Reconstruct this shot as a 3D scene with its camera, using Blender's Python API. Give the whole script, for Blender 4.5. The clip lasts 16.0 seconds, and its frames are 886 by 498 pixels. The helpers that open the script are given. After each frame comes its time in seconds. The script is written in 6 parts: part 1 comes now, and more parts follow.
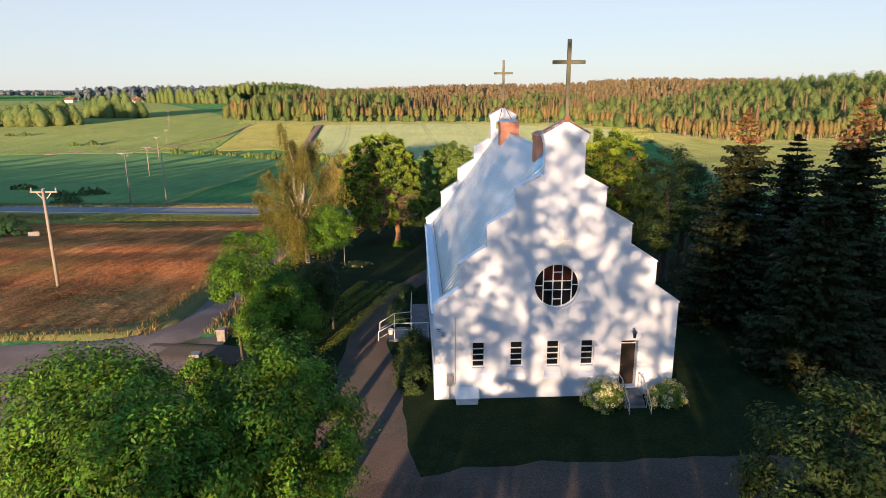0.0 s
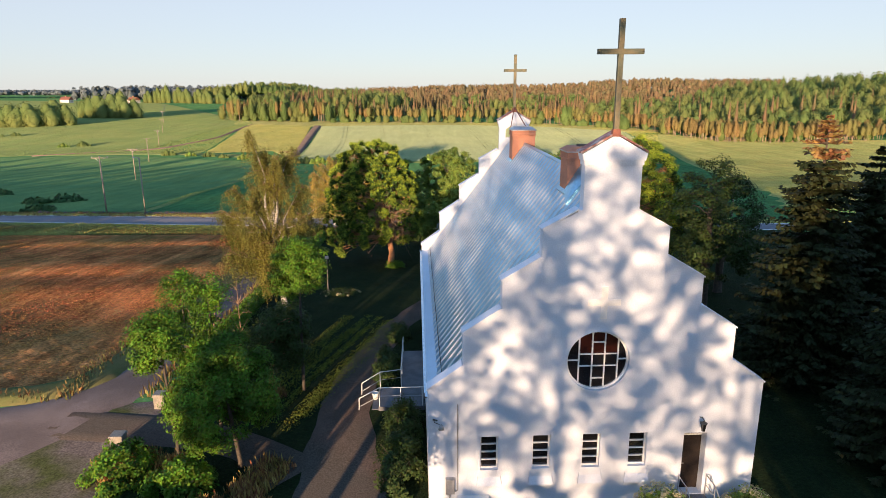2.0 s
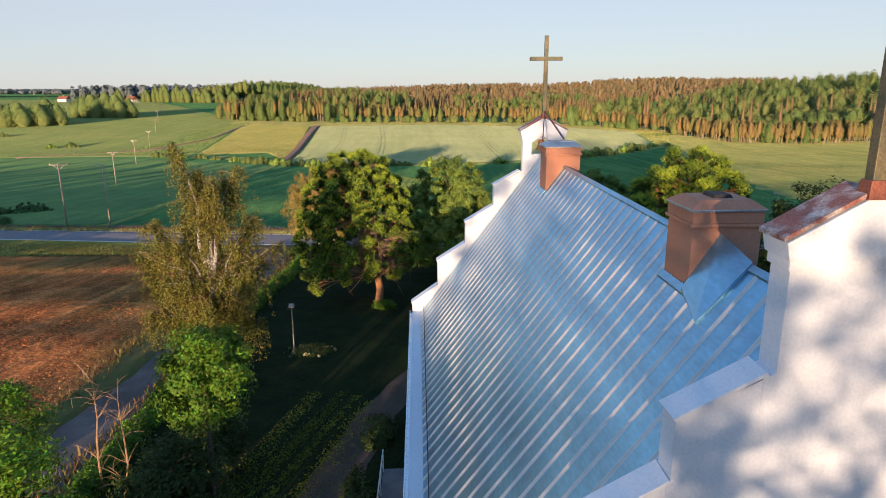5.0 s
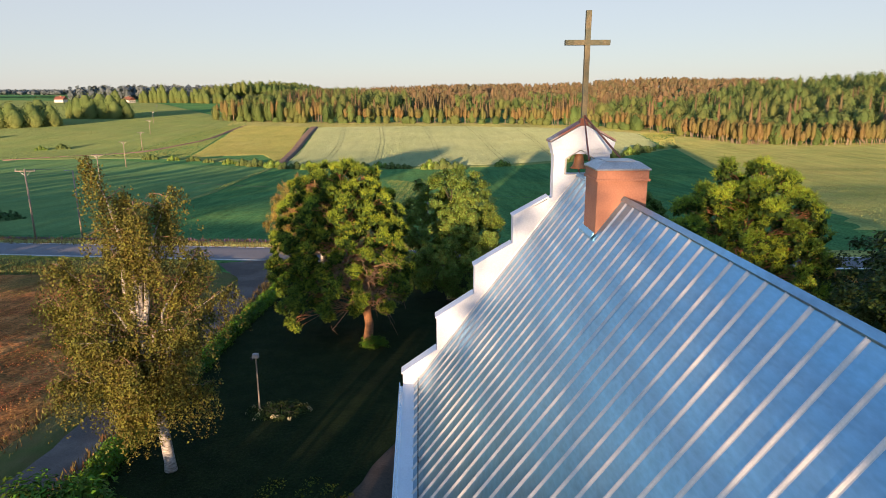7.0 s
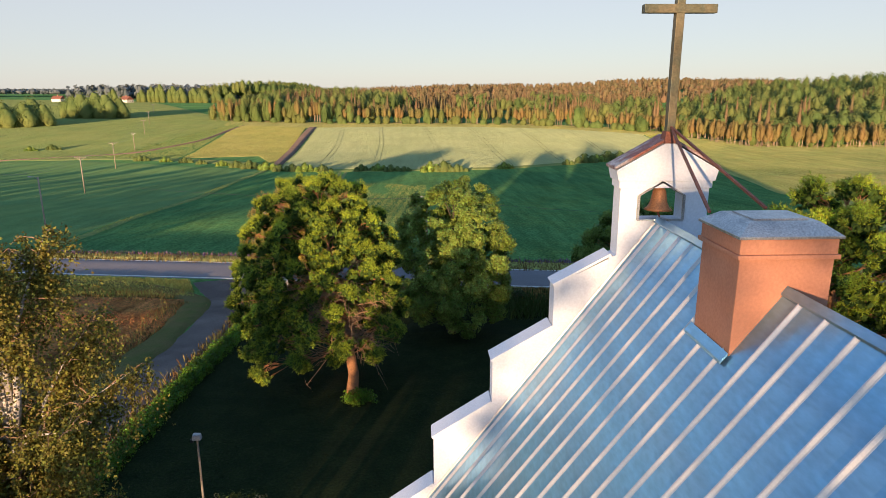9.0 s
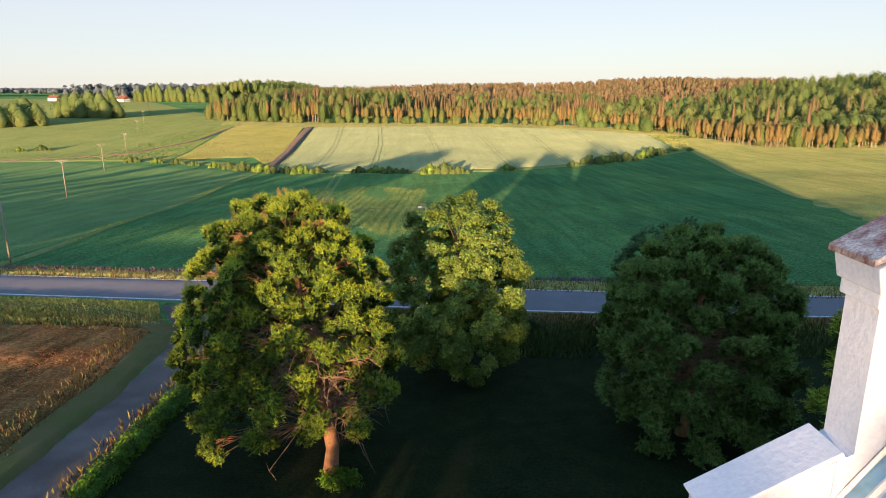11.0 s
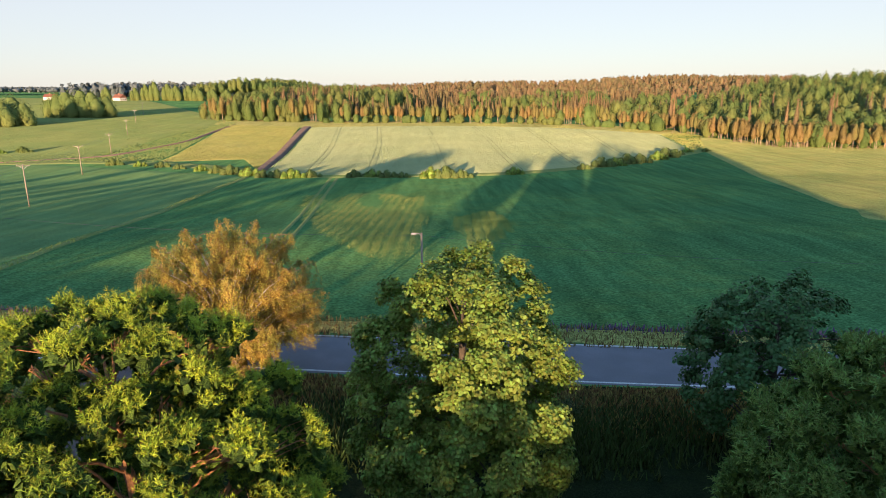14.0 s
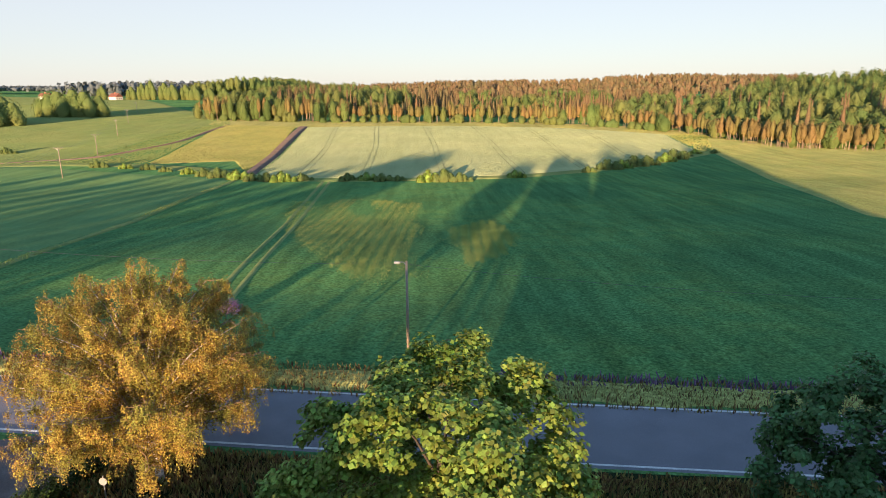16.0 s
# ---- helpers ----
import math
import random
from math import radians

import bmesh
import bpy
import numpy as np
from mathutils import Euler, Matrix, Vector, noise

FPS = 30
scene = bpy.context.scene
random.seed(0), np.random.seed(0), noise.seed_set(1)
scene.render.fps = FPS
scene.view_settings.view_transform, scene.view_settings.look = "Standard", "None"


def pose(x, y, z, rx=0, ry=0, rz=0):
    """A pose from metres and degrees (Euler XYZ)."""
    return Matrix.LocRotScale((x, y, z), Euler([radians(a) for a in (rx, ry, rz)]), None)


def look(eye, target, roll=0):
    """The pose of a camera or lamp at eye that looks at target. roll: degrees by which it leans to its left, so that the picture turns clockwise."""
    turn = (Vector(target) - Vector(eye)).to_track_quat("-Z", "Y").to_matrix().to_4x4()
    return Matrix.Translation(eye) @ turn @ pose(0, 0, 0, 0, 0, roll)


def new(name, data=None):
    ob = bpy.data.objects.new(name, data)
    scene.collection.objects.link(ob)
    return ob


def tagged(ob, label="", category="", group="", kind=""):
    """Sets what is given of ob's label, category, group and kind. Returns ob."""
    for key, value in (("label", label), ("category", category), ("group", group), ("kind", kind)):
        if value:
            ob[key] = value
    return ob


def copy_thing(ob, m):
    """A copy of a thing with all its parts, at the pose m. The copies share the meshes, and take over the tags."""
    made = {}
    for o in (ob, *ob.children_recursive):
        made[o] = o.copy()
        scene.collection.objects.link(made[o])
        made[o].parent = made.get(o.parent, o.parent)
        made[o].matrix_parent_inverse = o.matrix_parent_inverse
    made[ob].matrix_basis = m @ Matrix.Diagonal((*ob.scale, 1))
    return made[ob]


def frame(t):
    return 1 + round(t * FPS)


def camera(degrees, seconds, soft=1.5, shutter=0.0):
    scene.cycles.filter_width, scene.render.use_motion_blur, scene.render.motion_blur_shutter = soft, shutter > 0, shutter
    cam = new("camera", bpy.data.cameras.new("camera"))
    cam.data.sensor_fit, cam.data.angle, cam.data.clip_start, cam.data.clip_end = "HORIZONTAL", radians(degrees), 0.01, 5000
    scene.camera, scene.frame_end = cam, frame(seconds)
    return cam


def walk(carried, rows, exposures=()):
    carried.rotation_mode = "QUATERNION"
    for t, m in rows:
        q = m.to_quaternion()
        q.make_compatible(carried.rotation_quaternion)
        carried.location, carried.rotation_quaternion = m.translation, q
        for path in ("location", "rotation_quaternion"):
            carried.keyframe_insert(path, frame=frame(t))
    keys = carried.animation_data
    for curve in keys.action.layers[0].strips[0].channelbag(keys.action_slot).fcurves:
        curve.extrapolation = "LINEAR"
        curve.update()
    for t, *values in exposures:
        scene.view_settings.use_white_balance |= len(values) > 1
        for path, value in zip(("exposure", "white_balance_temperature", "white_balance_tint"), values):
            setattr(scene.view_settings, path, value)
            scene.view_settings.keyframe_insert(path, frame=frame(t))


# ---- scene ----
cam = camera(70.0, 16.0, soft=0.8)
PATH = [
    (0, (-0.639, -26.437, 13.842), (-0.56, -24.5, 13.349), -0.4),
    (0.5, (-0.542, -24.429, 13.841), (-0.462, -22.492, 13.35), -0.4),
    (1, (-0.439, -22.458, 13.844), (-0.36, -20.521, 13.352), -0.3),
    (1.5, (-0.348, -20.504, 13.833), (-0.269, -18.567, 13.342), -0.3),
    (2, (-0.251, -18.547, 13.84), (-0.171, -16.611, 13.348), -0.3),
    (2.5, (-0.139, -16.582, 13.829), (-0.06, -14.646, 13.337), -0.3),
    (3, (-0.017, -14.611, 13.829), (0.06, -12.674, 13.336), -0.3),
    (3.5, (0.086, -12.675, 13.814), (0.161, -10.739, 13.319), -0.4),
    (4, (0.166, -10.789, 13.789), (0.242, -8.852, 13.294), -0.3),
    (4.5, (0.279, -8.893, 13.755), (0.352, -6.956, 13.26), -0.3),
    (7, (0.642, 0.376, 13.565), (0.713, 2.313, 13.072), -0.3),
    (7.5, (0.706, 2.198, 13.537), (0.777, 4.135, 13.043), -0.2),
    (8, (0.766, 4.036, 13.518), (0.837, 5.973, 13.025), -0.2),
    (8.5, (0.835, 5.866, 13.487), (0.907, 7.803, 12.995), -0.1),
    (9, (0.916, 7.711, 13.468), (0.985, 9.648, 12.975), -0.2),
    (11.5, (1.105, 16.88, 13.314), (1.174, 18.817, 12.818), -0.2),
    (12, (1.202, 19.037, 13.292), (1.271, 20.973, 12.795), -0.2),
    (12.5, (1.32, 21.277, 13.265), (1.387, 23.212, 12.767), -0.2),
    (13, (1.428, 23.578, 13.232), (1.493, 25.513, 12.732), -0.2),
    (13.5, (1.571, 25.909, 13.193), (1.635, 27.845, 12.693), -0.3),
    (14, (1.763, 28.195, 13.155), (1.824, 30.13, 12.655), -0.3),
    (14.5, (2.01, 30.466, 13.124), (2.07, 32.401, 12.623), -0.3),
    (15, (2.282, 32.678, 13.111), (2.342, 34.613, 12.609), -0.3),
    (15.5, (2.568, 34.87, 13.114), (2.627, 36.805, 12.61), -0.4),
    (16, (2.827, 37.035, 13.105), (2.885, 38.97, 12.602), -0.3),
]

EXPOSURE = [(0, 1.46, 6800, 14), (2, 1.44, 6800, 14), (4.5, 1.29, 6800, 14), (9, 1.34, 7350, 15), (11.5, 1.6, 7300, 15), (16, 1.58, 7300, 15)]
walk(cam, [(t, look(eye, target, roll)) for t, eye, target, roll in PATH], EXPOSURE)

# ---------------------------------------------------------------- world, sun, exposure
SUN_AZ, SUN_EL = 14.5, 5.2          # the light travels towards +y, this many degrees to +x of it
world = bpy.data.worlds.new("world")
scene.world = world
world.use_nodes = True
wn = world.node_tree.nodes
sky = wn.new("ShaderNodeTexSky")
sky.sky_type = "NISHITA"
sky.sun_disc = False
sky.sun_elevation = radians(SUN_EL)
sky.sun_rotation = radians(180 + SUN_AZ)
sky.altitude = 100
sky.air_density, sky.dust_density, sky.ozone_density = 0.75, 0.3, 2.3
haze = wn.new("ShaderNodeHueSaturation")       # thin morning haze pales the sky
haze.inputs["Saturation"].default_value = 1.0
world.node_tree.links.new(sky.outputs[0], haze.inputs["Color"])
pale = wn.new("ShaderNodeMix")                  # high thin haze evens the sky out
pale.data_type = "RGBA"
way = wn.new("ShaderNodeTexCoord")
split = wn.new("ShaderNodeSeparateXYZ")
world.node_tree.links.new(way.outputs["Generated"], split.inputs[0])
fade = wn.new("ShaderNodeMapRange")             # the haze lies low and thins towards the zenith
for i, x in zip((1, 2, 3, 4), (0.12, 0.42, 0.8, 0.58)):
    fade.inputs[i].default_value = x
world.node_tree.links.new(split.outputs["Z"], fade.inputs[0])
world.node_tree.links.new(fade.outputs[0], pale.inputs[0])
veil = wn.new("ShaderNodeMix")                  # whitish near the horizon, clear blue above
veil.data_type = "RGBA"
clear = wn.new("ShaderNodeMapRange")
for i, x in zip((1, 2, 3, 4), (0.14, 0.42, 0.0, 1.0)):
    clear.inputs[i].default_value = x
world.node_tree.links.new(split.outputs["Z"], clear.inputs[0])
world.node_tree.links.new(clear.outputs[0], veil.inputs[0])
veil.inputs[6].default_value, veil.inputs[7].default_value = (1.84, 2.0, 2.24, 1), (0.85, 1.75, 3.2, 1)
world.node_tree.links.new(veil.outputs[2], pale.inputs[7])
world.node_tree.links.new(haze.outputs[0], pale.inputs[6])
world.node_tree.links.new(pale.outputs[2], wn["Background"].inputs[0])
wn["Background"].inputs[1].default_value = 0.132
sun = new("sun", bpy.data.lights.new("sun", "SUN"))
sun.data.energy, sun.data.angle, sun.data.color = 3.6, radians(0.6), (1.0, 0.71, 0.46)
sun.matrix_world = look((0, 0, 0), (math.sin(radians(SUN_AZ)), math.cos(radians(SUN_AZ)), -math.tan(radians(SUN_EL))))

# ---------------------------------------------------------------- materials


def mat(name, c1, c2=None, scale=3.0, rough=0.8, metal=0.0, bump=0.25, fine=40.0, island=0.0, through_light=0.0, spec=0.3, c3=None, scale3=0.05, stretch=None, vary=0.25, nap=0.0, lean=0.8, rows=None):
    """A surface with colour changing at a coarse and a fine scale, and fine relief."""
    m = bpy.data.materials.new(name)
    m.use_nodes = True
    t = m.node_tree
    n, l = t.nodes, t.links
    b = n["Principled BSDF"]
    b.inputs["Roughness"].default_value, b.inputs["Metallic"].default_value = rough, metal
    b.inputs["Specular IOR Level"].default_value = spec * (0.45 if through_light else 1.0)
    co = n.new("ShaderNodeTexCoord").outputs["Object"]
    if stretch:
        mp = n.new("ShaderNodeMapping")
        mp.inputs["Scale"].default_value = stretch
        l.new(co, mp.inputs[0])
        co = mp.outputs[0]

    def tex(s, detail=5.0):
        q = n.new("ShaderNodeTexNoise")
        q.inputs["Scale"].default_value, q.inputs["Detail"].default_value = s, detail
        l.new(co, q.inputs["Vector"])
        return q.outputs["Fac"]

    def sharpen(v, lo, hi, a=0.0, z=1.0):
        q = n.new("ShaderNodeMapRange")
        for i, x in zip((1, 2, 3, 4), (lo, hi, a, z)):
            q.inputs[i].default_value = x
        l.new(v, q.inputs[0])
        return q.outputs[0]

    def blend(f, a, z, kind="MIX"):
        q = n.new("ShaderNodeMix")
        q.data_type, q.blend_type = "RGBA", kind
        for s, x in ((0, f), (6, a), (7, z)):
            if hasattr(x, "links"):
                l.new(x, q.inputs[s])
            else:
                q.inputs[s].default_value = x if s == 0 else (*x, 1)
        return q.outputs[2]
    col = blend(sharpen(tex(scale), 0.38, 0.62), c1, c2 or tuple(v * 0.8 for v in c1))
    if c3:
        col = blend(sharpen(tex(scale3), 0.42, 0.6), col, c3)
    grain = sharpen(tex(fine, 3.0), 0.3, 0.7, 1 - vary, 1 + vary)
    if rows:
        # sown or mown rows: turn in degrees, spacing in metres, strength
        for turn, gap, force in rows:
            mp = n.new("ShaderNodeMapping")
            mp.inputs["Rotation"].default_value = (0, 0, radians(turn))
            l.new(co, mp.inputs[0])
            mp.inputs["Scale"].default_value = (1 / gap, 0.05 / gap, 1)
            w = n.new("ShaderNodeTexNoise")
            w.inputs["Scale"].default_value, w.inputs["Detail"].default_value = 1.0, 4.0
            l.new(mp.outputs[0], w.inputs["Vector"])
            q = n.new("ShaderNodeMath")
            q.operation = "MULTIPLY"
            l.new(grain, q.inputs[0])
            l.new(sharpen(w.outputs["Fac"], 0.3, 0.7, 1 - force, 1 + force), q.inputs[1])
            grain = q.outputs[0]
    vec = n.new("ShaderNodeCombineColor")
    for i in range(3):
        l.new(grain, vec.inputs[i])
    col = blend(1.0, col, vec.outputs[0], "MULTIPLY")
    if island:
        g = n.new("ShaderNodeNewGeometry").outputs["Random Per Island"]
        h = n.new("ShaderNodeHueSaturation")
        l.new(sharpen(g, 0, 1, 0.5 - island * 0.12, 0.5 + island * 0.04), h.inputs["Hue"])
        l.new(sharpen(g, 0, 1, 1 - island, 1 + island), h.inputs["Value"])
        l.new(col, h.inputs["Color"])
        col = h.outputs[0]
    l.new(col, b.inputs["Base Color"])
    if nap:
        # upright blades and stalks: the surface leans every way at the finest scale
        q = n.new("ShaderNodeTexNoise")
        q.inputs["Scale"].default_value, q.inputs["Detail"].default_value = fine * 2.3, 2.0
        l.new(co, q.inputs["Vector"])
        sub, mul, add, nor = (n.new("ShaderNodeVectorMath") for _ in range(4))
        sub.operation, mul.operation, add.operation, nor.operation = "SUBTRACT", "MULTIPLY_ADD", "ADD", "NORMALIZE"
        sub.inputs[1].default_value = (0.5, 0.5, 0.5)
        mul.inputs[1].default_value = (nap, nap, nap * 0.3)
        mul.inputs[2].default_value = (-0.2 * lean, -0.9 * lean, 0)      # normals tilted south, towards sun and camera, to brighten the ground
        l.new(q.outputs["Color"], sub.inputs[0])
        l.new(sub.outputs[0], mul.inputs[0])
        l.new(mul.outputs[0], add.inputs[0])
        l.new(n.new("ShaderNodeNewGeometry").outputs["Normal"], add.inputs[1])
        l.new(add.outputs[0], nor.inputs[0])
        l.new(nor.outputs[0], b.inputs["Normal"])
    elif bump:
        q = n.new("ShaderNodeBump")
        q.inputs["Strength"].default_value, q.inputs["Distance"].default_value = bump, 0.05
        l.new(tex(fine * 0.6), q.inputs["Height"])
        l.new(q.outputs[0], b.inputs["Normal"])
    if through_light:
        tr = n.new("ShaderNodeBsdfTranslucent")
        mx = n.new("ShaderNodeMixShader")
        mx.inputs[0].default_value = through_light
        l.new(col, tr.inputs[0])
        l.new(b.outputs[0], mx.inputs[1])
        l.new(tr.outputs[0], mx.inputs[2])
        l.new(mx.outputs[0], n["Material Output"].inputs[0])
    return m


M_GROUND = mat("meadow_ground", (0.08, 0.215, 0.07), (0.11, 0.235, 0.07), 0.35, 0.95, fine=3.2, c3=(0.064, 0.185, 0.066), scale3=0.03, spec=0.1, nap=4, lean=0.8, vary=0.4, rows=((6, 1.5, 0.2), (3, 9.0, 0.12)))
# near-black grass: the churchyard's deep shade is put into the colour
M_LAWN = mat("shade_dark_grass", (0.009, 0.019, 0.006), (0.015, 0.026, 0.008), 0.8, 0.95, fine=9, spec=0.1, nap=5, lean=0.5, vary=0.4)
# meadow grass with the sunlight's yellow put into its colour
M_MEADOW = mat("sunlit_meadow", (0.46, 0.45, 0.15), (0.36, 0.4, 0.13), 0.12, 0.95, fine=3, spec=0.1, nap=6, lean=1.5, vary=0.35, rows=((-35, 3.0, 0.15),))
M_WHEAT = mat("ripening_crop", (0.45, 0.49, 0.24), (0.4, 0.45, 0.22), 0.06, 0.95, fine=4, spec=0.1, nap=6, lean=1.5, vary=0.2, rows=((8, 2.4, 0.1),))
M_YELLOW = mat("yellow_ley", (0.42, 0.4, 0.14), (0.33, 0.34, 0.115), 0.07, 0.95, fine=3, spec=0.1, nap=6, lean=1.5, rows=((14, 2.0, 0.12),))
M_LEFTFIELD = mat("young_ley", (0.22, 0.3, 0.1), (0.27, 0.32, 0.11), 0.05, 0.95, fine=3, spec=0.1, nap=6, lean=1.4, rows=((30, 4.0, 0.1),))
M_STUBBLE = mat("dry_stubble", (0.86, 0.34, 0.12), (0.62, 0.22, 0.075), 0.7, 0.95, fine=5, c3=(0.3, 0.19, 0.07), scale3=0.09, spec=0.1, vary=0.5, nap=7, lean=2.4, rows=((-14, 0.8, 0.4), (-14, 3.2, 0.45)))
M_MARGIN = mat("dry_field_margin", (0.12, 0.135, 0.045), (0.17, 0.14, 0.06), 0.6, 0.95, spec=0.1, nap=4, lean=0.8, vary=0.4)
M_TRACK = mat("tramline", (0.1, 0.12, 0.045), None, 1.0, 0.95, spec=0.1, nap=6)
M_EARTH = mat("bare_earth_track", (0.26, 0.18, 0.14), (0.18, 0.13, 0.1), 0.4, 0.95, spec=0.1, nap=3)
M_GRAVEL = mat("gravel", (0.155, 0.108, 0.088), (0.108, 0.077, 0.063), 0.5, 0.95, fine=18, c3=(0.11, 0.092, 0.075), scale3=0.22, spec=0.2, vary=0.4, nap=5, lean=1.5)
M_LANE = mat("lane_surface", (0.22, 0.175, 0.16), (0.17, 0.135, 0.125), 0.4, 0.92, fine=20, spec=0.2, nap=4, lean=0.8, c3=(0.14, 0.11, 0.1), scale3=0.3)
M_ASPHALT = mat("asphalt", (0.2, 0.195, 0.215), (0.165, 0.162, 0.18), 0.5, 0.75, fine=25, spec=0.3, c3=(0.175, 0.17, 0.185), scale3=0.12, nap=3, lean=0.6, vary=0.12)
M_YARD = mat("bare_yard_earth", (0.21, 0.17, 0.15), (0.15, 0.12, 0.105), 0.35, 0.95, fine=12, c3=(0.075, 0.085, 0.03), scale3=0.3, spec=0.1, vary=0.4, nap=4, lean=0.8)
# bright clover colour that stands in for sunlit streaks on the lawn
M_STREAK = mat("sun_streak_clover", (0.2, 0.24, 0.045), (0.12, 0.15, 0.03), 0.8, 0.9, island=0.4, through_light=0.25, bump=0, spec=0.1)
# standing grass that carries the same sunlit yellow in its colour
M_PALESWARD = mat("yellowing_sward", (0.46, 0.44, 0.14), (0.37, 0.4, 0.13), 0.12, 0.85, island=0.25, through_light=0.3, bump=0, spec=0.1, c3=(0.2, 0.25, 0.07), scale3=0.04)
M_CORN = mat("ripening_corn_ears", (0.41, 0.475, 0.25), (0.37, 0.44, 0.23), 0.06, 0.85, island=0.12, through_light=0.3, bump=0, spec=0.1)
M_LEY = mat("yellow_ley_sward", (0.38, 0.375, 0.13), (0.3, 0.325, 0.11), 0.08, 0.85, island=0.12, through_light=0.3, bump=0, spec=0.1)
M_WESTSWARD = mat("light_green_sward", (0.2, 0.285, 0.1), (0.24, 0.3, 0.105), 0.03, 0.85, island=0.12, through_light=0.3, bump=0, spec=0.1)
M_STRAW = mat("reddish_straw", (0.86, 0.36, 0.115), (0.68, 0.26, 0.08), 0.5, 0.85, island=0.35, through_light=0.15, bump=0, spec=0.1, c3=(0.3, 0.22, 0.065), scale3=0.12)
# darker copy of the pine needles for the tree that stands in shade
M_PINESHADE = mat("shaded_pine_needles", (0.17, 0.29, 0.07), (0.105, 0.205, 0.05), 1.4, 0.55, island=0.4, through_light=0.12, bump=0)
M_MAPLE = mat("maple_leaves", (0.075, 0.18, 0.06), (0.055, 0.14, 0.048), 0.9, 0.45, island=0.35, through_light=0.25, bump=0)
M_BOUNDARY = mat("rough_boundary_grass", (0.24, 0.28, 0.1), (0.17, 0.24, 0.085), 0.5, 0.95, spec=0.1, nap=4, lean=0.6)
M_ROUGH = mat("rough_meadow", (0.15, 0.26, 0.09), (0.12, 0.24, 0.09), 0.08, 0.95, fine=5, spec=0.1, nap=4, lean=0.8, vary=0.35, rows=((25, 2.5, 0.15),))
# pale colour for boundary grass and for the meadow's painted sun patches
M_TALL = mat("sun_patch_and_pale_grass", (0.32, 0.39, 0.115), (0.22, 0.31, 0.095), 0.2, 0.85, island=0.25, through_light=0.3, bump=0, spec=0.1)
# darkened needle colour that paints the shade inside the pine cushions
M_PINECORE = mat("inner_shade_needles", (0.085, 0.15, 0.02), (0.04, 0.08, 0.014), 7.0, 0.9, bump=1.0, fine=60, vary=0.6)
M_LINE = mat("road_paint", (0.7, 0.69, 0.66), (0.55, 0.55, 0.53), 2.0, 0.7)
M_VERGE = mat("verge_herbs", (0.18, 0.17, 0.055), (0.26, 0.18, 0.065), 1.5, 0.95, island=0.5, through_light=0.25, bump=0, spec=0.1)
M_DRYGRASS = mat("dry_orange_grass", (0.42, 0.26, 0.09), (0.24, 0.2, 0.06), 1.5, 0.95, island=0.5, through_light=0.25, bump=0, spec=0.1)
M_LUPIN = mat("lupin_flowers", (0.15, 0.085, 0.17), (0.2, 0.12, 0.2), 2.0, 0.9, island=0.4, bump=0, spec=0.1)
M_PLASTER = mat("white_lime_plaster", (0.69, 0.735, 0.8), (0.65, 0.695, 0.76), 0.9, 0.9, bump=0.15, fine=22, c3=(0.62, 0.66, 0.72), scale3=0.35, spec=0.2, vary=0.06)
M_PAINT = mat("white_painted_wood", (0.78, 0.78, 0.76), (0.7, 0.7, 0.68), 3.0, 0.5, bump=0.1, vary=0.05)
M_PLINTH = mat("granite_plinth", (0.16, 0.15, 0.15), (0.1, 0.1, 0.1), 6.0, 0.85, bump=0.5)
# blue base colour stands in for the sky reflected in the zinc
M_ROOF = mat("sky_tinted_zinc_sheet", (0.27, 0.54, 0.71), (0.235, 0.475, 0.64), 0.5, 0.3, metal=0.74, bump=0.05, fine=14, c3=(0.23, 0.38, 0.5), scale3=0.8, vary=0.1, stretch=(1.0, 0.35, 1.0))
# cream seam colour that includes the sun's highlight
M_SEAMLIGHT = mat("sunlit_zinc_seam", (0.66, 0.64, 0.61), (0.56, 0.56, 0.55), 2.0, 0.45, vary=0.06, metal=0.5, bump=0.05)
M_GUTTER = mat("zinc_gutter", (0.66, 0.68, 0.7), (0.6, 0.62, 0.64), 2.0, 0.25, metal=0.95, bump=0.03)
M_RUST = mat("worn_red_sheet", (0.2, 0.085, 0.07), (0.46, 0.43, 0.42), 5.0, 0.6, bump=0.2, fine=40, vary=0.35, c3=(0.24, 0.09, 0.07), scale3=2.0)
M_CHIMNEY = mat("terracotta_plaster", (0.5, 0.23, 0.145), (0.45, 0.2, 0.125), 1.6, 0.85, bump=0.12, fine=25, vary=0.08)
M_CAP = mat("grey_cap_sheet", (0.5, 0.5, 0.5), (0.36, 0.36, 0.37), 3.0, 0.4, metal=0.8, bump=0.08)
M_SOOT = mat("soot_black", (0.03, 0.03, 0.03), (0.05, 0.045, 0.04), 3.0, 0.8)
M_CROSS = mat("verdigris_bronze", (0.1, 0.1, 0.065), (0.085, 0.095, 0.07), 5.0, 0.55, metal=0.35, bump=0.15, fine=30, c3=(0.14, 0.12, 0.075), scale3=3.0)
M_BELL = mat("bronze_bell", (0.46, 0.2, 0.085), (0.36, 0.16, 0.075), 4.0, 0.5, metal=0.35, bump=0.08)
M_IRON = mat("red_iron", (0.25, 0.09, 0.06), (0.18, 0.07, 0.05), 6.0, 0.6, metal=0.3)
M_STEEL = mat("galvanised_rail", (0.45, 0.46, 0.47), (0.36, 0.37, 0.38), 5.0, 0.45, metal=0.7, bump=0.05)
M_DARK = mat("dark_metal", (0.03, 0.03, 0.032), (0.05, 0.05, 0.05), 5.0, 0.5)
M_DOOR = mat("dark_brown_door", (0.016, 0.011, 0.009), (0.024, 0.016, 0.012), 6.0, 0.5, bump=0.2)
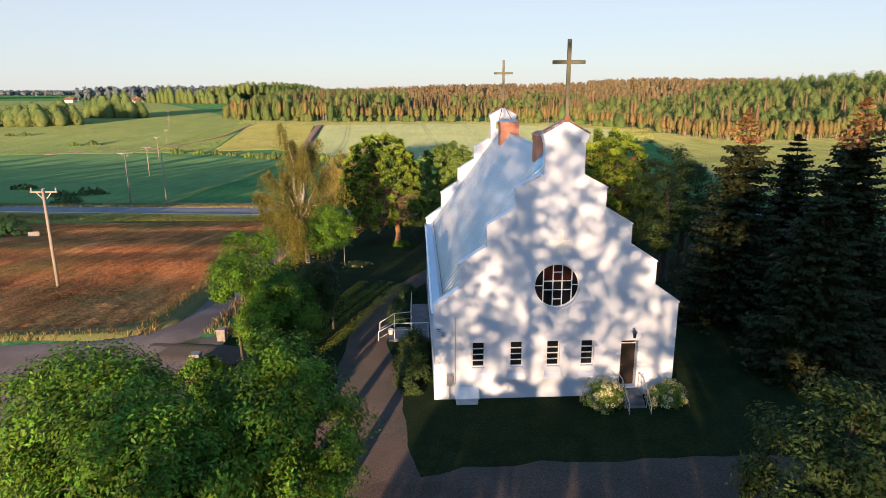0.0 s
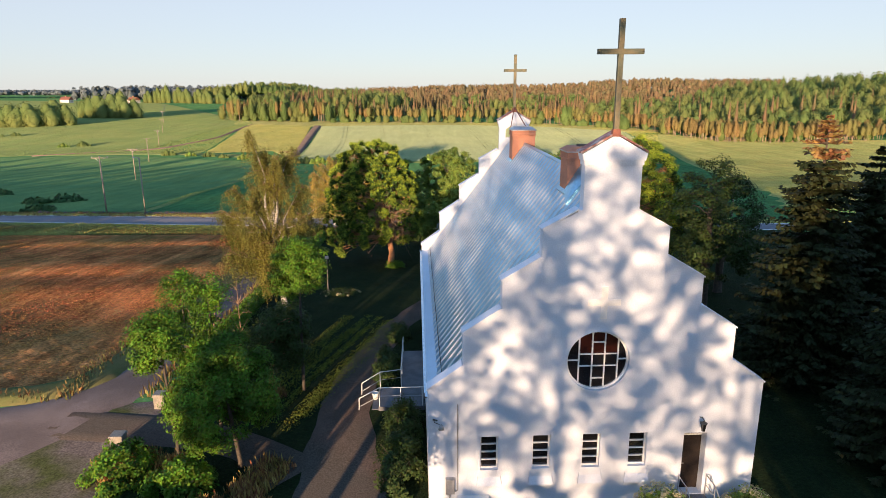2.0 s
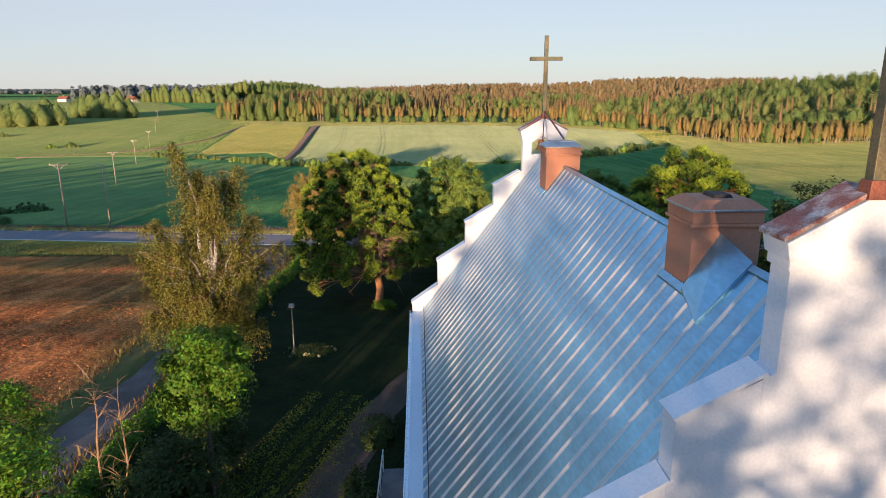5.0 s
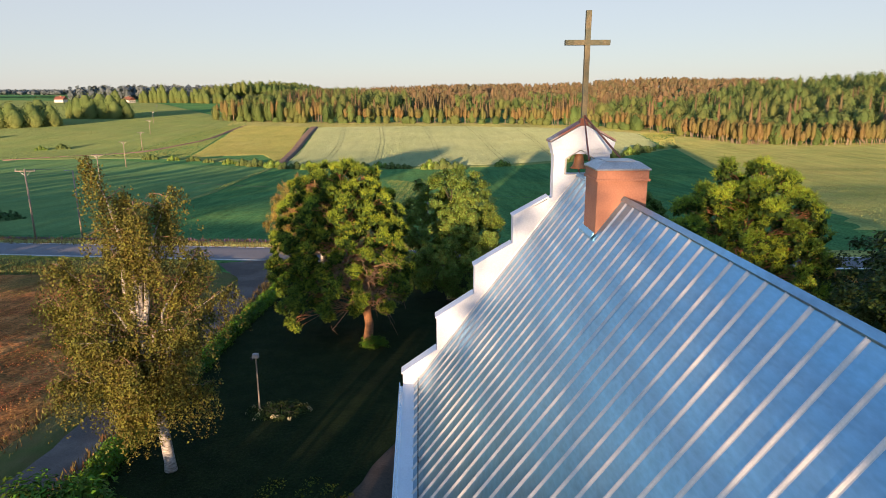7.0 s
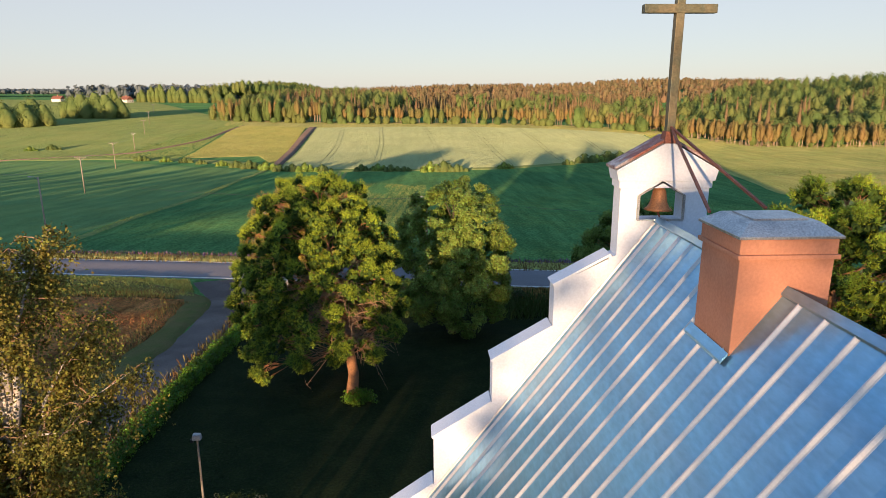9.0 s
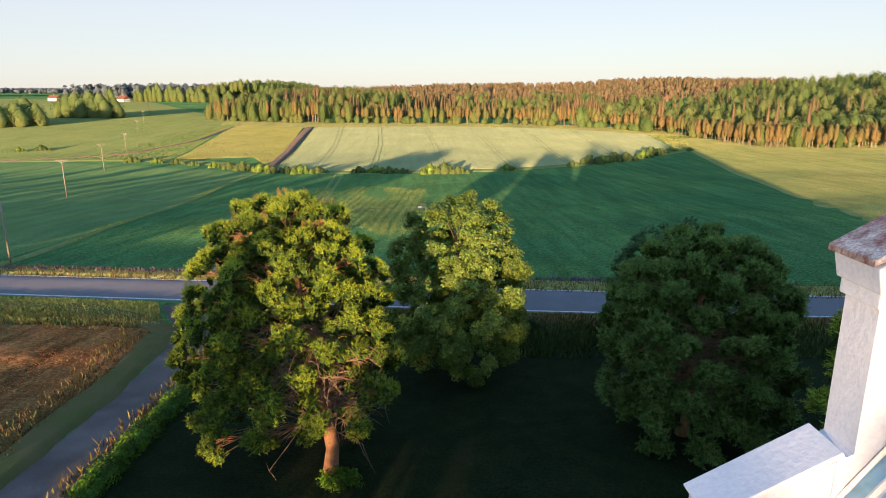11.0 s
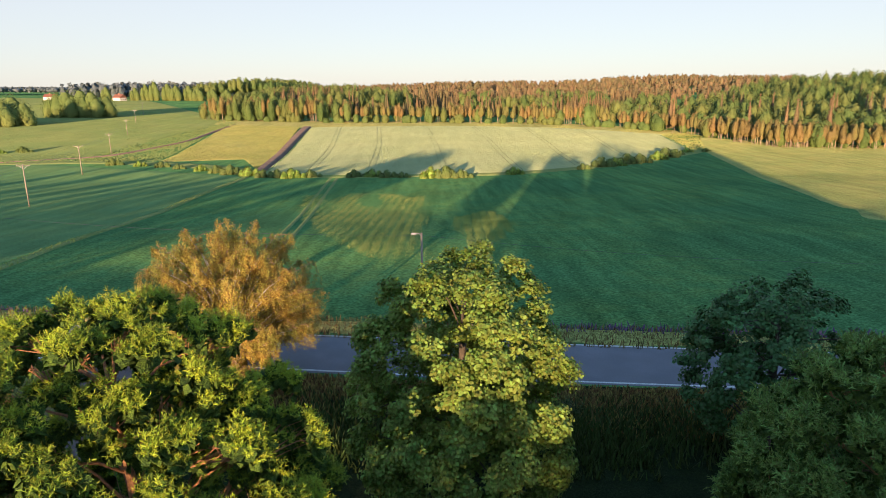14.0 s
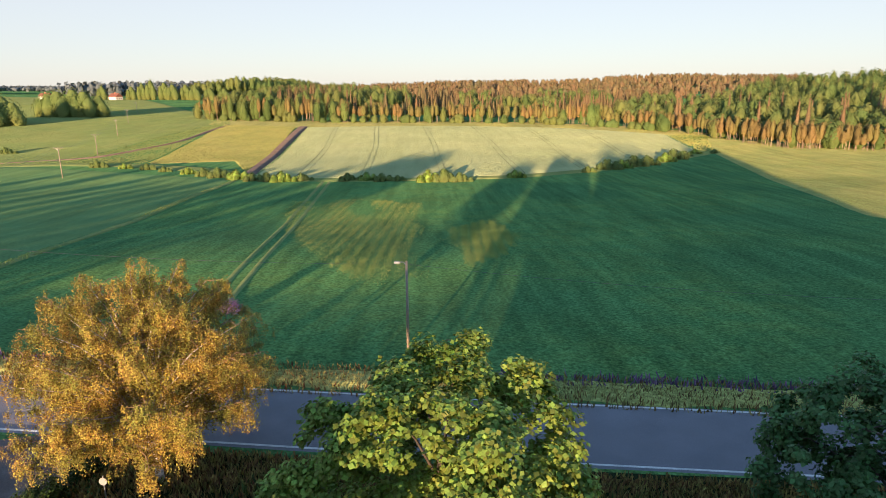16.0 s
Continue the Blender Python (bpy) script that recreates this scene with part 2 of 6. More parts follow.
M_CONCRETE = mat("grey_concrete", (0.15, 0.155, 0.165), (0.11, 0.115, 0.125), 1.5, 0.9, bump=0.3)
M_STONE = mat("pale_gate_stone", (0.3, 0.265, 0.215), (0.21, 0.19, 0.16), 4.0, 0.9, bump=0.5, fine=25)
M_POLE = mat("weathered_pole_wood", (0.36, 0.29, 0.22), (0.26, 0.21, 0.16), 3.0, 0.85, bump=0.3, stretch=(4, 4, 0.4))
M_LAMPHEAD = mat("pale_lamp_housing", (0.35, 0.35, 0.35), (0.3, 0.3, 0.3), 4.0, 0.5)
M_WIRE = mat("bare_wire", (0.12, 0.12, 0.12), None, 4.0, 0.5, metal=0.6)
M_BARK = mat("grey_bark", (0.1, 0.08, 0.06), (0.06, 0.05, 0.04), 6.0, 0.9, bump=0.7, fine=30)
M_PINEBARK = mat("orange_pine_bark", (0.42, 0.2, 0.095), (0.26, 0.13, 0.07), 4.0, 0.9, bump=0.7, fine=25)
M_BIRCHBARK = mat("white_birch_bark", (0.55, 0.52, 0.48), (0.25, 0.22, 0.2), 5.0, 0.8, bump=0.3, fine=20, stretch=(1, 1, 3))
M_TWIG = mat("dry_twigs", (0.32, 0.2, 0.12), (0.22, 0.14, 0.09), 5.0, 0.9)
M_LINDEN = mat("linden_leaves", (0.25, 0.365, 0.078), (0.105, 0.19, 0.036), 0.9, 0.5, island=0.4, through_light=0.28, bump=0)
M_ASH = mat("ash_leaves", (0.115, 0.26, 0.024), (0.038, 0.1, 0.012), 1.1, 0.5, island=0.4, through_light=0.22, bump=0)
# leaf green darkened: the shade on these trees and shrubs is its colour
M_SHADELEAF = mat("shade_darkened_leaves", (0.036, 0.066, 0.018), (0.05, 0.085, 0.022), 0.9, 0.5, island=0.35, through_light=0.25, bump=0)
M_BIRCHLEAF = mat("birch_leaves", (0.2, 0.19, 0.04), (0.14, 0.155, 0.034), 0.9, 0.55, island=0.45, through_light=0.3, bump=0)
M_GOLDLEAF = mat("golden_birch_leaves", (0.44, 0.33, 0.075), (0.23, 0.24, 0.055), 0.9, 0.55, island=0.45, through_light=0.3, bump=0)
M_PINE = mat("pine_needles", (0.33, 0.45, 0.046), (0.16, 0.25, 0.03), 1.0, 0.5, island=0.4, through_light=0.08, bump=0)
# needles darkened for the shade; the tops' orange holds cones and sunlight
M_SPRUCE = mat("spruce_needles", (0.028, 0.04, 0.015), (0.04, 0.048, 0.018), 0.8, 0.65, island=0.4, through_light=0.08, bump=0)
M_SPRUCETIP = mat("sunlit_cone_top", (0.3, 0.17, 0.055), (0.17, 0.13, 0.04), 0.8, 0.65, island=0.4, bump=0)
M_WOOD_A = mat("birch_wood_foliage", (0.3, 0.205, 0.085), (0.2, 0.155, 0.064), 0.16, 0.8, c3=(0.2, 0.2, 0.07), scale3=0.05, stretch=(1, 1, 0.2), island=0.12, through_light=0.15, bump=0, spec=0.1)
M_WOOD_B = mat("hill_foliage", (0.14, 0.21, 0.066), (0.085, 0.14, 0.046), 0.1, 0.8, c3=(0.17, 0.2, 0.065), scale3=0.04, island=0.1, through_light=0.15, bump=0, spec=0.1)
M_WOOD_C = mat("reddish_conifer_foliage", (0.205, 0.14, 0.074), (0.13, 0.12, 0.058), 0.05, 0.9, island=0.15, bump=0, spec=0.1)
# distance haze is put into this foliage colour, paled towards blue
M_WOOD_D = mat("hazed_foliage", (0.13, 0.155, 0.165), (0.105, 0.13, 0.14), 0.01, 0.95, island=0.25, bump=0, spec=0.1)
M_TRUNKS = mat("forest_trunks", (0.44, 0.34, 0.25), (0.3, 0.22, 0.16), 0.1, 0.9, bump=0)
M_FLOWER = mat("cream_flower_heads", (0.62, 0.55, 0.32), (0.5, 0.46, 0.26), 5.0, 0.8, island=0.3, through_light=0.2, bump=0)
M_HOUSE = mat("white_boarding", (0.7, 0.66, 0.6), (0.6, 0.56, 0.5), 0.5, 0.8)
M_TILE = mat("red_roof_tiles", (0.26, 0.1, 0.065), (0.22, 0.085, 0.055), 0.6, 0.8)


def glass_mat(name, tint):
    m = bpy.data.materials.new(name)
    m.use_nodes = True
    b = m.node_tree.nodes["Principled BSDF"]
    b.inputs["Base Color"].default_value = (*tint, 1)
    b.inputs["Roughness"].default_value, b.inputs["Specular IOR Level"].default_value = 0.04, 0.8
    return m


M_GLASS = glass_mat("dark_window_glass", (0.012, 0.012, 0.014))
# red tint stands in for the sunrise reflected in the glass
M_DAWNGLASS = glass_mat("sunrise_reflection_glass", (0.05, 0.014, 0.01))

# ---------------------------------------------------------------- building blocks


class Geo:
    """Collects faces for one mesh."""

    def __init__(self):
        self.v, self.f = [], []

    def add(self, verts, faces):
        k = len(self.v)
        self.v += [tuple(p) for p in verts]
        self.f += [tuple(k + i for i in q) for q in faces]
        return self

    def box(self, x0, y0, z0, x1, y1, z1, taper=0.0):
        a, c = taper, taper
        return self.add([(x0, y0, z0), (x1, y0, z0), (x1, y1, z0), (x0, y1, z0), (x0 + a, y0 + c, z1), (x1 - a, y0 + c, z1), (x1 - a, y1 - c, z1), (x0 + a, y1 - c, z1)],
                        [(3, 2, 1, 0), (4, 5, 6, 7), (0, 1, 5, 4), (1, 2, 6, 5), (2, 3, 7, 6), (3, 0, 4, 7)])

    def bar(self, a, b, w, h=None):
        """A square bar from a to b."""
        a, b = Vector(a), Vector(b)
        d = (b - a).normalized()
        up = Vector((0, 0, 1)) if abs(d.z) < 0.95 else Vector((0, 1, 0))
        s = d.cross(up).normalized() * (w / 2)
        u = s.cross(d).normalized() * ((h or w) / 2)
        q = [p + i * s + j * u for p in (a, b) for i, j in ((-1, -1), (1, -1), (1, 1), (-1, 1))]
        return self.add(q, [(3, 2, 1, 0), (4, 5, 6, 7), (0, 1, 5, 4), (1, 2, 6, 5), (2, 3, 7, 6), (3, 0, 4, 7)])

    def prism(self, outline, y0, y1):
        """An outline in x and z, running anticlockwise, swept from y0 to y1."""
        n = len(outline)
        return self.add([(x, y0, z) for x, z in outline] + [(x, y1, z) for x, z in outline],
                        [tuple(range(n)), tuple(range(2 * n - 1, n - 1, -1))] + [((i + 1) % n, i, n + i, n + (i + 1) % n) for i in range(n)])

    def tube(self, pts, radii, n=7, cap=True):
        pts = [Vector(p) for p in pts]
        k, rings = len(self.v), []
        for i, p in enumerate(pts):
            d = (pts[min(i + 1, len(pts) - 1)] - pts[max(i - 1, 0)])
            d = d.normalized() if d.length > 1e-6 else Vector((0, 0, 1))
            s = d.cross(Vector((0.31, 0.95, 0.05))).normalized()
            u = d.cross(s)
            rings.append([p + radii[i] * (math.cos(a) * s + math.sin(a) * u) for a in (2 * math.pi * j / n for j in range(n))])
        self.v += [tuple(q) for r in rings for q in r]
        for i in range(len(pts) - 1):
            for j in range(n):
                a, b = k + i * n + j, k + i * n + (j + 1) % n
                self.f.append((a, b, b + n, a + n))
        if cap:
            self.f.append(tuple(k + (len(pts) - 1) * n + j for j in range(n)))
            self.f.append(tuple(k + j for j in reversed(range(n))))
        return self

    def lathe(self, profile, cx, cy, n=20):
        k = len(self.v)
        for r, z in profile:
            self.v += [(cx + r * math.cos(2 * math.pi * j / n), cy + r * math.sin(2 * math.pi * j / n), z) for j in range(n)]
        for i in range(len(profile) - 1):
            for j in range(n):
                a, b = k + i * n + j, k + i * n + (j + 1) % n
                self.f.append((a, b, b + n, a + n))
        return self

    def mesh(self, name, material, bevel=0.0, smooth=False):
        me = bpy.data.meshes.new(name)
        me.from_pydata(self.v, [], self.f)
        bm = bmesh.new()
        bm.from_mesh(me)
        bmesh.ops.recalc_face_normals(bm, faces=bm.faces)
        if bevel:
            bmesh.ops.bevel(bm, geom=bm.edges[:], offset=bevel, segments=2, affect="EDGES", profile=0.6)
        bm.to_mesh(me)
        bm.free()
        me.materials.append(material)
        if smooth:
            me.shade_smooth()
        return me

    def part(self, name, material, parent=None, label="", bevel=0.0, smooth=False):
        ob = new(name, self.mesh(name, material, bevel, smooth))
        ob.parent = parent
        return tagged(ob, label)


def thing(name, label, category, x=0, y=0, z=0, group="", kind=""):
    ob = new(name)
    ob.location = (x, y, z)
    ob.empty_display_size = 0.3
    return tagged(ob, label, category, group, kind)


def fast_mesh(name, verts, quads, material, smooth=False):
    """A mesh of quads from arrays."""
    me = bpy.data.meshes.new(name)
    n, q = len(verts), len(quads)
    me.vertices.add(n)
    me.vertices.foreach_set("co", np.asarray(verts, np.float32).ravel())
    me.loops.add(q * 4)
    me.loops.foreach_set("vertex_index", np.asarray(quads, np.int32).ravel())
    me.polygons.add(q)
    me.polygons.foreach_set("loop_start", np.arange(0, q * 4, 4, dtype=np.int32))
    me.update(calc_edges=True)
    me.materials.append(material)
    if smooth:
        me.shade_smooth()
    return me


def unit(a):
    return a / np.maximum(np.linalg.norm(a, axis=-1, keepdims=True), 1e-9)


def leaf_quads(rng, pos, normal, length, ratio=0.6, along=None):
    """One pointed, slightly folded leaf at each place: verts and quads."""
    n = len(pos)
    side = unit(np.cross(normal, rng.normal(size=(n, 3)))) if along is None else unit(along)
    other = unit(np.cross(normal, side))
    length = np.broadcast_to(np.asarray(length, float), (n,))[:, None]
    fold = normal * length * 0.12
    v = np.empty((n, 4, 3))
    v[:, 0] = pos - side * length * 0.5
    v[:, 1] = pos + other * length * ratio * 0.5 + fold
    v[:, 2] = pos + side * length * 0.5
    v[:, 3] = pos - other * length * ratio * 0.5 + fold
    return v.reshape(-1, 3), np.arange(n * 4).reshape(n, 4)


# ---------------------------------------------------------------- the lie of the land
SLOPE = [(-400, 6), (-60, 1.0), (-15, 0.1), (8, -0.1), (28, -1.4), (37, -2.0), (52, -3.3), (64, -4.4), (74, -4.7), (100, -6.3), (150, -9.3), (200, -11.0), (260, -11.3), (360, -8.6), (450, -7), (700, -4), (1200, -3), (3000, -8)]


def rise(a, b, v):
    k = min(1.0, max(0.0, (v - a) / (b - a)))
    return k * k * (3 - 2 * k)


def ground_z(x, y):
    z = SLOPE[-1][1] if y > SLOPE[-1][0] else SLOPE[0][1]
    for (a, za), (b, zb) in zip(SLOPE, SLOPE[1:]):
        if a <= y <= b:
            k = (y - a) / (b - a)
            z = za + (zb - za) * (0.5 * k + 0.5 * k * k * (3 - 2 * k))
            break
    z += 16 * rise(130, 420, x - 0.1 * (y - 250)) * rise(150, 330, y)
    z += 3.5 * rise(-90, -300, x) * rise(150, 600, y) * rise(1500, 900, y)
    return z


def grid_mesh(name, pts, material, smooth=True):
    """A sheet from a rectangular array of points (rows, columns, 3)."""
    r, c = pts.shape[:2]
    i = np.arange(r * c).reshape(r, c)
    q = np.stack([i[:-1, :-1], i[:-1, 1:], i[1:, 1:], i[1:, :-1]], -1).reshape(-1, 4)
    return fast_mesh(name, pts.reshape(-1, 3), q, material, smooth)


def steps(*spans):
    """Growing list of coordinates: (start, stop, step) spans end to end."""
    out = []
    for a, b, s in spans:
        out += list(np.arange(a, b, s))
    return np.array(out + [spans[-1][1]])


gx = steps((-2600, -600, 100), (-600, -200, 20), (-200, -70, 5), (-70, 45, 1.5), (45, 200, 5), (200, 600, 20), (600, 2600, 100))
gy = steps((-500, -60, 20), (-60, 90, 1.5), (90, 300, 3), (300, 700, 10), (700, 1300, 30), (1300, 4400, 150))
sheet = np.array([[(x, y, ground_z(x, y)) for x in gx] for y in gy])
ground = new("ground", grid_mesh("ground", sheet, M_GROUND))
tagged(ground, "rolling green meadow ground falling away behind the church", "ground", kind="structure")


def ribbon(name, rows, material, lift, label, category, kind="structure", across=6, step=1.0, ragged=0.0, seed=1):
    """A strip laid on the ground. Rows: x, y, half the width."""
    rng = np.random.default_rng(seed)
    pts, w = [], []
    for (x0, y0, w0), (x1, y1, w1) in zip(rows, rows[1:]):
        n = max(2, int(math.hypot(x1 - x0, y1 - y0) / step))
        for i in range(n):
            k = i / n
            pts.append((x0 + (x1 - x0) * k, y0 + (y1 - y0) * k))
            w.append(w0 + (w1 - w0) * k)
    pts.append(rows[-1][:2])
    w.append(rows[-1][2])
    p, w = np.array(pts, float), np.array(w)
    for _ in range(4):
        p[1:-1] = (p[:-2] + 2 * p[1:-1] + p[2:]) / 4
    d = unit(np.gradient(p, axis=0))
    s = np.stack([d[:, 1], -d[:, 0]], 1)
    wob = np.convolve(rng.normal(size=len(p) + 4), np.ones(5) / 5, "valid") * ragged, np.convolve(rng.normal(size=len(p) + 4), np.ones(5) / 5, "valid") * ragged
    out = np.empty((len(p), across + 1, 3))
    for j in range(across + 1):
        k = j / across * 2 - 1
        q = p + s * ((w + wob[0 if k < 0 else 1]) * k)[:, None]
        out[:, j, :2] = q
        out[:, j, 2] = [ground_z(a, b) for a, b in q]
        out[:, j, 2] += lift if 0 < j < across else -0.02
    ob = new(name, grid_mesh(name, out, material))
    return tagged(ob, label, category, kind=kind)


def patch(name, low, high, material, lift, label, nu=60, nv=40, relief=None, category="field", ragged=0.0):
    """A field between a low and a high boundary line (each a list of x, y), laid on the ground."""
    def along(line, k):
        f = k * (len(line) - 1)
        i = min(int(f), len(line) - 2)
        f -= i
        return np.array(line[i]) * (1 - f) + np.array(line[i + 1]) * f
    out = np.empty((nv + 1, nu + 1, 3))
    for j in range(nv + 1):
        for i in range(nu + 1):
            a, b = along(low, i / nu), along(high, i / nu)
            x, y = a + (b - a) * j / nv
            if ragged and i < nu // 3:
                x += ragged * noise.noise((y * 0.07, 3.1, 0)) + 0.5 * ragged * noise.noise((y * 0.3, 7.7, 0))
            edge = i in (0, nu) or j in (0, nv)
            out[j, i] = x, y, ground_z(x, y) + (-0.05 if edge else lift + (relief(x, y) if relief else 0))
    ob = new(name, grid_mesh(name, out, material))
    return tagged(ob, label, category, kind="structure")

# ---------------------------------------------------------------- fields, lanes and road
ROAD = [(-320, 118), (-120, 87.5), (-60, 77.4), (-30, 72.6), (0, 67.9), (25, 64.2), (60, 60), (120, 55), (320, 45)]
patch("lawn", [(-12.6, -70), (48, -70)], [(-12.6, 66.5), (48, 58.7)], M_LAWN, 0.02, "churchyard lawn of grass and clover, darkened for the shade", 50, 110, category="lawn")
ribbon("road", [(x, y, 3.6) for x, y in ROAD], M_ASPHALT, 0.08, "grey two-lane asphalt country road", "road", step=2.0)


def road_line(side):
    ribbon("road_marking", [(x + 0.16 * side, y + side, 0.07) for x, y in ROAD], M_LINE, 0.095, "worn white edge line painted on the asphalt", "road marking", across=2, step=2.0)


road_line(3.05)
road_line(-3.05)
ribbon("lane", [(-75, -4, 4), (-40, 1.5, 4.2), (-25, 3.6, 4.6), (-19, 4.6, 4.0), (-15.6, 7.6, 2.4), (-14.4, 13, 1.7), (-14.3, 24, 1.6), (-14.2, 40, 1.6), (-14.3, 52, 1.7), (-15.2, 60, 2.2), (-17.0, 67.2, 4.5)],
       M_LANE, 0.05, "narrow grey lane with a worn surface beside the stubble field", "lane", ragged=0.15)
ribbon("gravel_path", [(-4.0, -34, 4.0), (-2.8, -14, 3.4), (-2.5, -7, 2.7), (-3.2, 0, 2.1), (-3.6, 4, 1.9), (-3.7, 8, 1.5), (-3.2, 12, 1.25), (-2.4, 16, 1.15), (-1.6, 19.5, 1.25), (-0.4, 23.5, 1.1), (1.0, 27, 0.9)],
       M_GRAVEL, 0.045, "reddish gravel drive along the church wall", "gravel path", ragged=0.6)
ribbon("forecourt", [(-3.0, -9.2, 3.6), (8, -8.8, 4.4), (24, -8.5, 4.5), (40, -9, 4)], M_GRAVEL, 0.055, "bare gravel forecourt before the church", "forecourt", ragged=1.3)
patch("bare_yard", [(-70, -42), (-11.4, -42)], [(-70, -5), (-38, -0.5), (-24, 2.0), (-17, 8.6), (-11.5, 9.6)], M_YARD, 0.03, "bare trodden earth yard with weeds beside the lane", 60, 40, category="yard")
ribbon("gate_drive", [(-16, 6.6, 1.6), (-12.2, 6.2, 1.5), (-8, 4.9, 1.2), (-6.2, 3.8, 1.2), (-4.8, 2.4, 1.4)], M_GRAVEL, 0.05, "short gravel drive between the gate posts", "gravel path", ragged=0.2)


def clods(x, y):
    u, v = x * 0.97 - y * 0.24, x * 0.24 + y * 0.97
    return 0.045 * noise.noise((u * 1.1, v * 0.14, 0)) + 0.025 * noise.noise((x * 1.3, y * 1.3, 5)) + 0.02 * noise.noise((x * 3.1, y * 3.1, 3))


patch("stubble_field", [(-16.4, 9.7), (-21, 9.8), (-40, 7.5), (-95, 3)], [(-18.2, 59.5), (-24, 61), (-42, 62.5), (-95, 66)], M_STUBBLE, 0.16, "dry reddish stubble field with rough tilled rows", 300, 180, clods)
ribbon("field_margin", [(-42, 7.9, 0.7), (-24, 9.3, 0.8), (-18.6, 9.4, 1.0), (-16.5, 10.6, 1.1), (-16.2, 20, 1.0), (-16.4, 36, 1.0), (-16.8, 50, 1.1), (-17.8, 59.5, 1.1), (-26, 65.3, 1.4), (-60, 70.5, 1.6), (-110, 79, 1.6)],
       M_MARGIN, 0.22, "rough grass margin round the stubble field", "grass margin", ragged=0.5, seed=4)
ribbon("far_margin", [(-90, 87, 1.6), (-30, 77.4, 1.5), (0, 72.9, 1.4), (30, 68.5, 1.5), (70, 64, 1.6)], M_MEADOW, 0.2, "dry grass verge on the far side of the road", "grass margin", ragged=0.5, seed=7)

patch("road_verge", [(-18.4, 60.2), (-24, 61.2), (-42, 62.7), (-95, 66.2)], [(-21.2, 67.0), (-30, 68.6), (-60, 73.4), (-95, 79.2)], M_MEADOW, 0.05, "rough grass verge between the field and the road", 60, 10, category="grass margin")
WHEAT_LOW = [(-43, 207), (-12, 203), (27, 207), (62, 226), (104, 268)]
WHEAT_HIGH = [(-57, 374), (-20, 378), (25, 375), (72, 358), (112, 322)]
patch("crop_field", WHEAT_LOW, WHEAT_HIGH, M_WHEAT, 0.5, "pale green ripening corn field with wheel tracks", 60, 50)
patch("yellow_field", [(-86, 244), (-60, 250), (-46, 216)], [(-105, 392), (-80, 384), (-64, 378)], M_YELLOW, 0.35, "yellow-green ley strip on the slope", 20, 40)
ribbon("farm_track", [(-45, 206, 1.5), (-53, 290, 2.0), (-60, 376, 2.6)], M_EARTH, 0.75, "bare brown strip between two crops", "track", step=6)
ribbon("field_path", [(-150, 236, 0.8), (-112, 262, 1.0), (-100, 310, 1.1), (-104, 395, 1.2)], M_EARTH, 0.4, "pale dirt path along the field edge", "track", step=5, ragged=0.6)
patch("west_field", [(-520, 190), (-200, 225), (-118, 246)], [(-640, 980), (-330, 790), (-112, 430)], M_LEFTFIELD, 0.3, "smooth light green field on the western rise", 40, 50)
# sunlit part of the meadow, made yellower by colour along the shadow edge
patch("east_meadow", [(60, 80), (78, 140), (107, 262), (126, 312)], [(260, 70), (260, 140), (215, 252), (150, 285)], M_MEADOW, 0.25, "meadow beside the wood, sunlight put into its yellow colour", 60, 70, ragged=6.0)
patch("rough_meadow", [(-190, 104), (-120, 95), (-45.3, 84)], [(-200, 226), (-120, 240), (-47.6, 206)], M_ROUGH, 0.12, "rough yellow-green meadow beyond the road", 40, 40)
patch("headland", [(-118, 396), (-60, 373), (-20, 377), (25, 374), (72, 357), (113, 321)], [(-145, 455), (-60, 425), (0, 415), (60, 405), (106, 375), (140, 325)], M_YELLOW, 0.22, "dry grass headland along the wood", 40, 6, category="grass margin")
ribbon("ditch", [(-150, 241, 4), (-112, 245, 4), (-84, 240, 4), (-60, 226, 5), (-44, 207, 3.5), (-12, 202, 3), (27, 205.5, 3), (62, 224, 3), (106, 266, 4)], M_LEFTFIELD, 0.18, "grassy ditch between the fields", "ditch", step=4, ragged=0.6, seed=9)
TRACKS = []
for k in (0.1, 0.24, 0.38, 0.52, 0.66, 0.8):
    for off in (-0.9, 0.9):
        f = k * 4
        i = int(f)
        f -= i
        a = [WHEAT_LOW[i][c] * (1 - f) + WHEAT_LOW[i + 1][c] * f for c in (0, 1)]
        b = [WHEAT_HIGH[i][c] * (1 - f) + WHEAT_HIGH[i + 1][c] * f for c in (0, 1)]
        TRACKS.append(((a[0] + off, a[1]), ((a[0] + b[0]) / 2 + off + 1.5, (a[1] + b[1]) / 2), (b[0] + off, b[1])))
        ribbon("wheel_track", [(a[0] + off, a[1] + 2, 0.2), ((a[0] + b[0]) / 2 + off + 1.5, (a[1] + b[1]) / 2, 0.2), (b[0] + off, b[1] - 2, 0.2)], M_TRACK, 0.56, "dark wheel track pressed through the corn", "wheel track", across=2, step=6)
for off in (-0.9, 0.9):
    ribbon("tyre_rut", [(-14.5 + off, 72, 0.35), (-16 + off, 92, 0.4), (-19.6 + off, 150, 0.45), (-22.5 + off, 203, 0.5)], M_BOUNDARY, 0.1, "pale tyre rut across the meadow", "rut", across=2, step=4, ragged=0.1)
ribbon("meadow_edge", [(-44.5, 80, 0.6), (-45.5, 110, 0.7), (-47.5, 184, 0.9), (-47, 204, 0.9)], M_BOUNDARY, 0.15, "tall pale grass along the boundary of two meadows", "grass margin", step=3, ragged=0.4)

# ---------------------------------------------------------------- the church
W, L, TH = 11.0, 20.0, 0.42
XC = W / 2
XH = XC + 0.1      # gable heads and crosses are shifted sideways to fit the camera's view
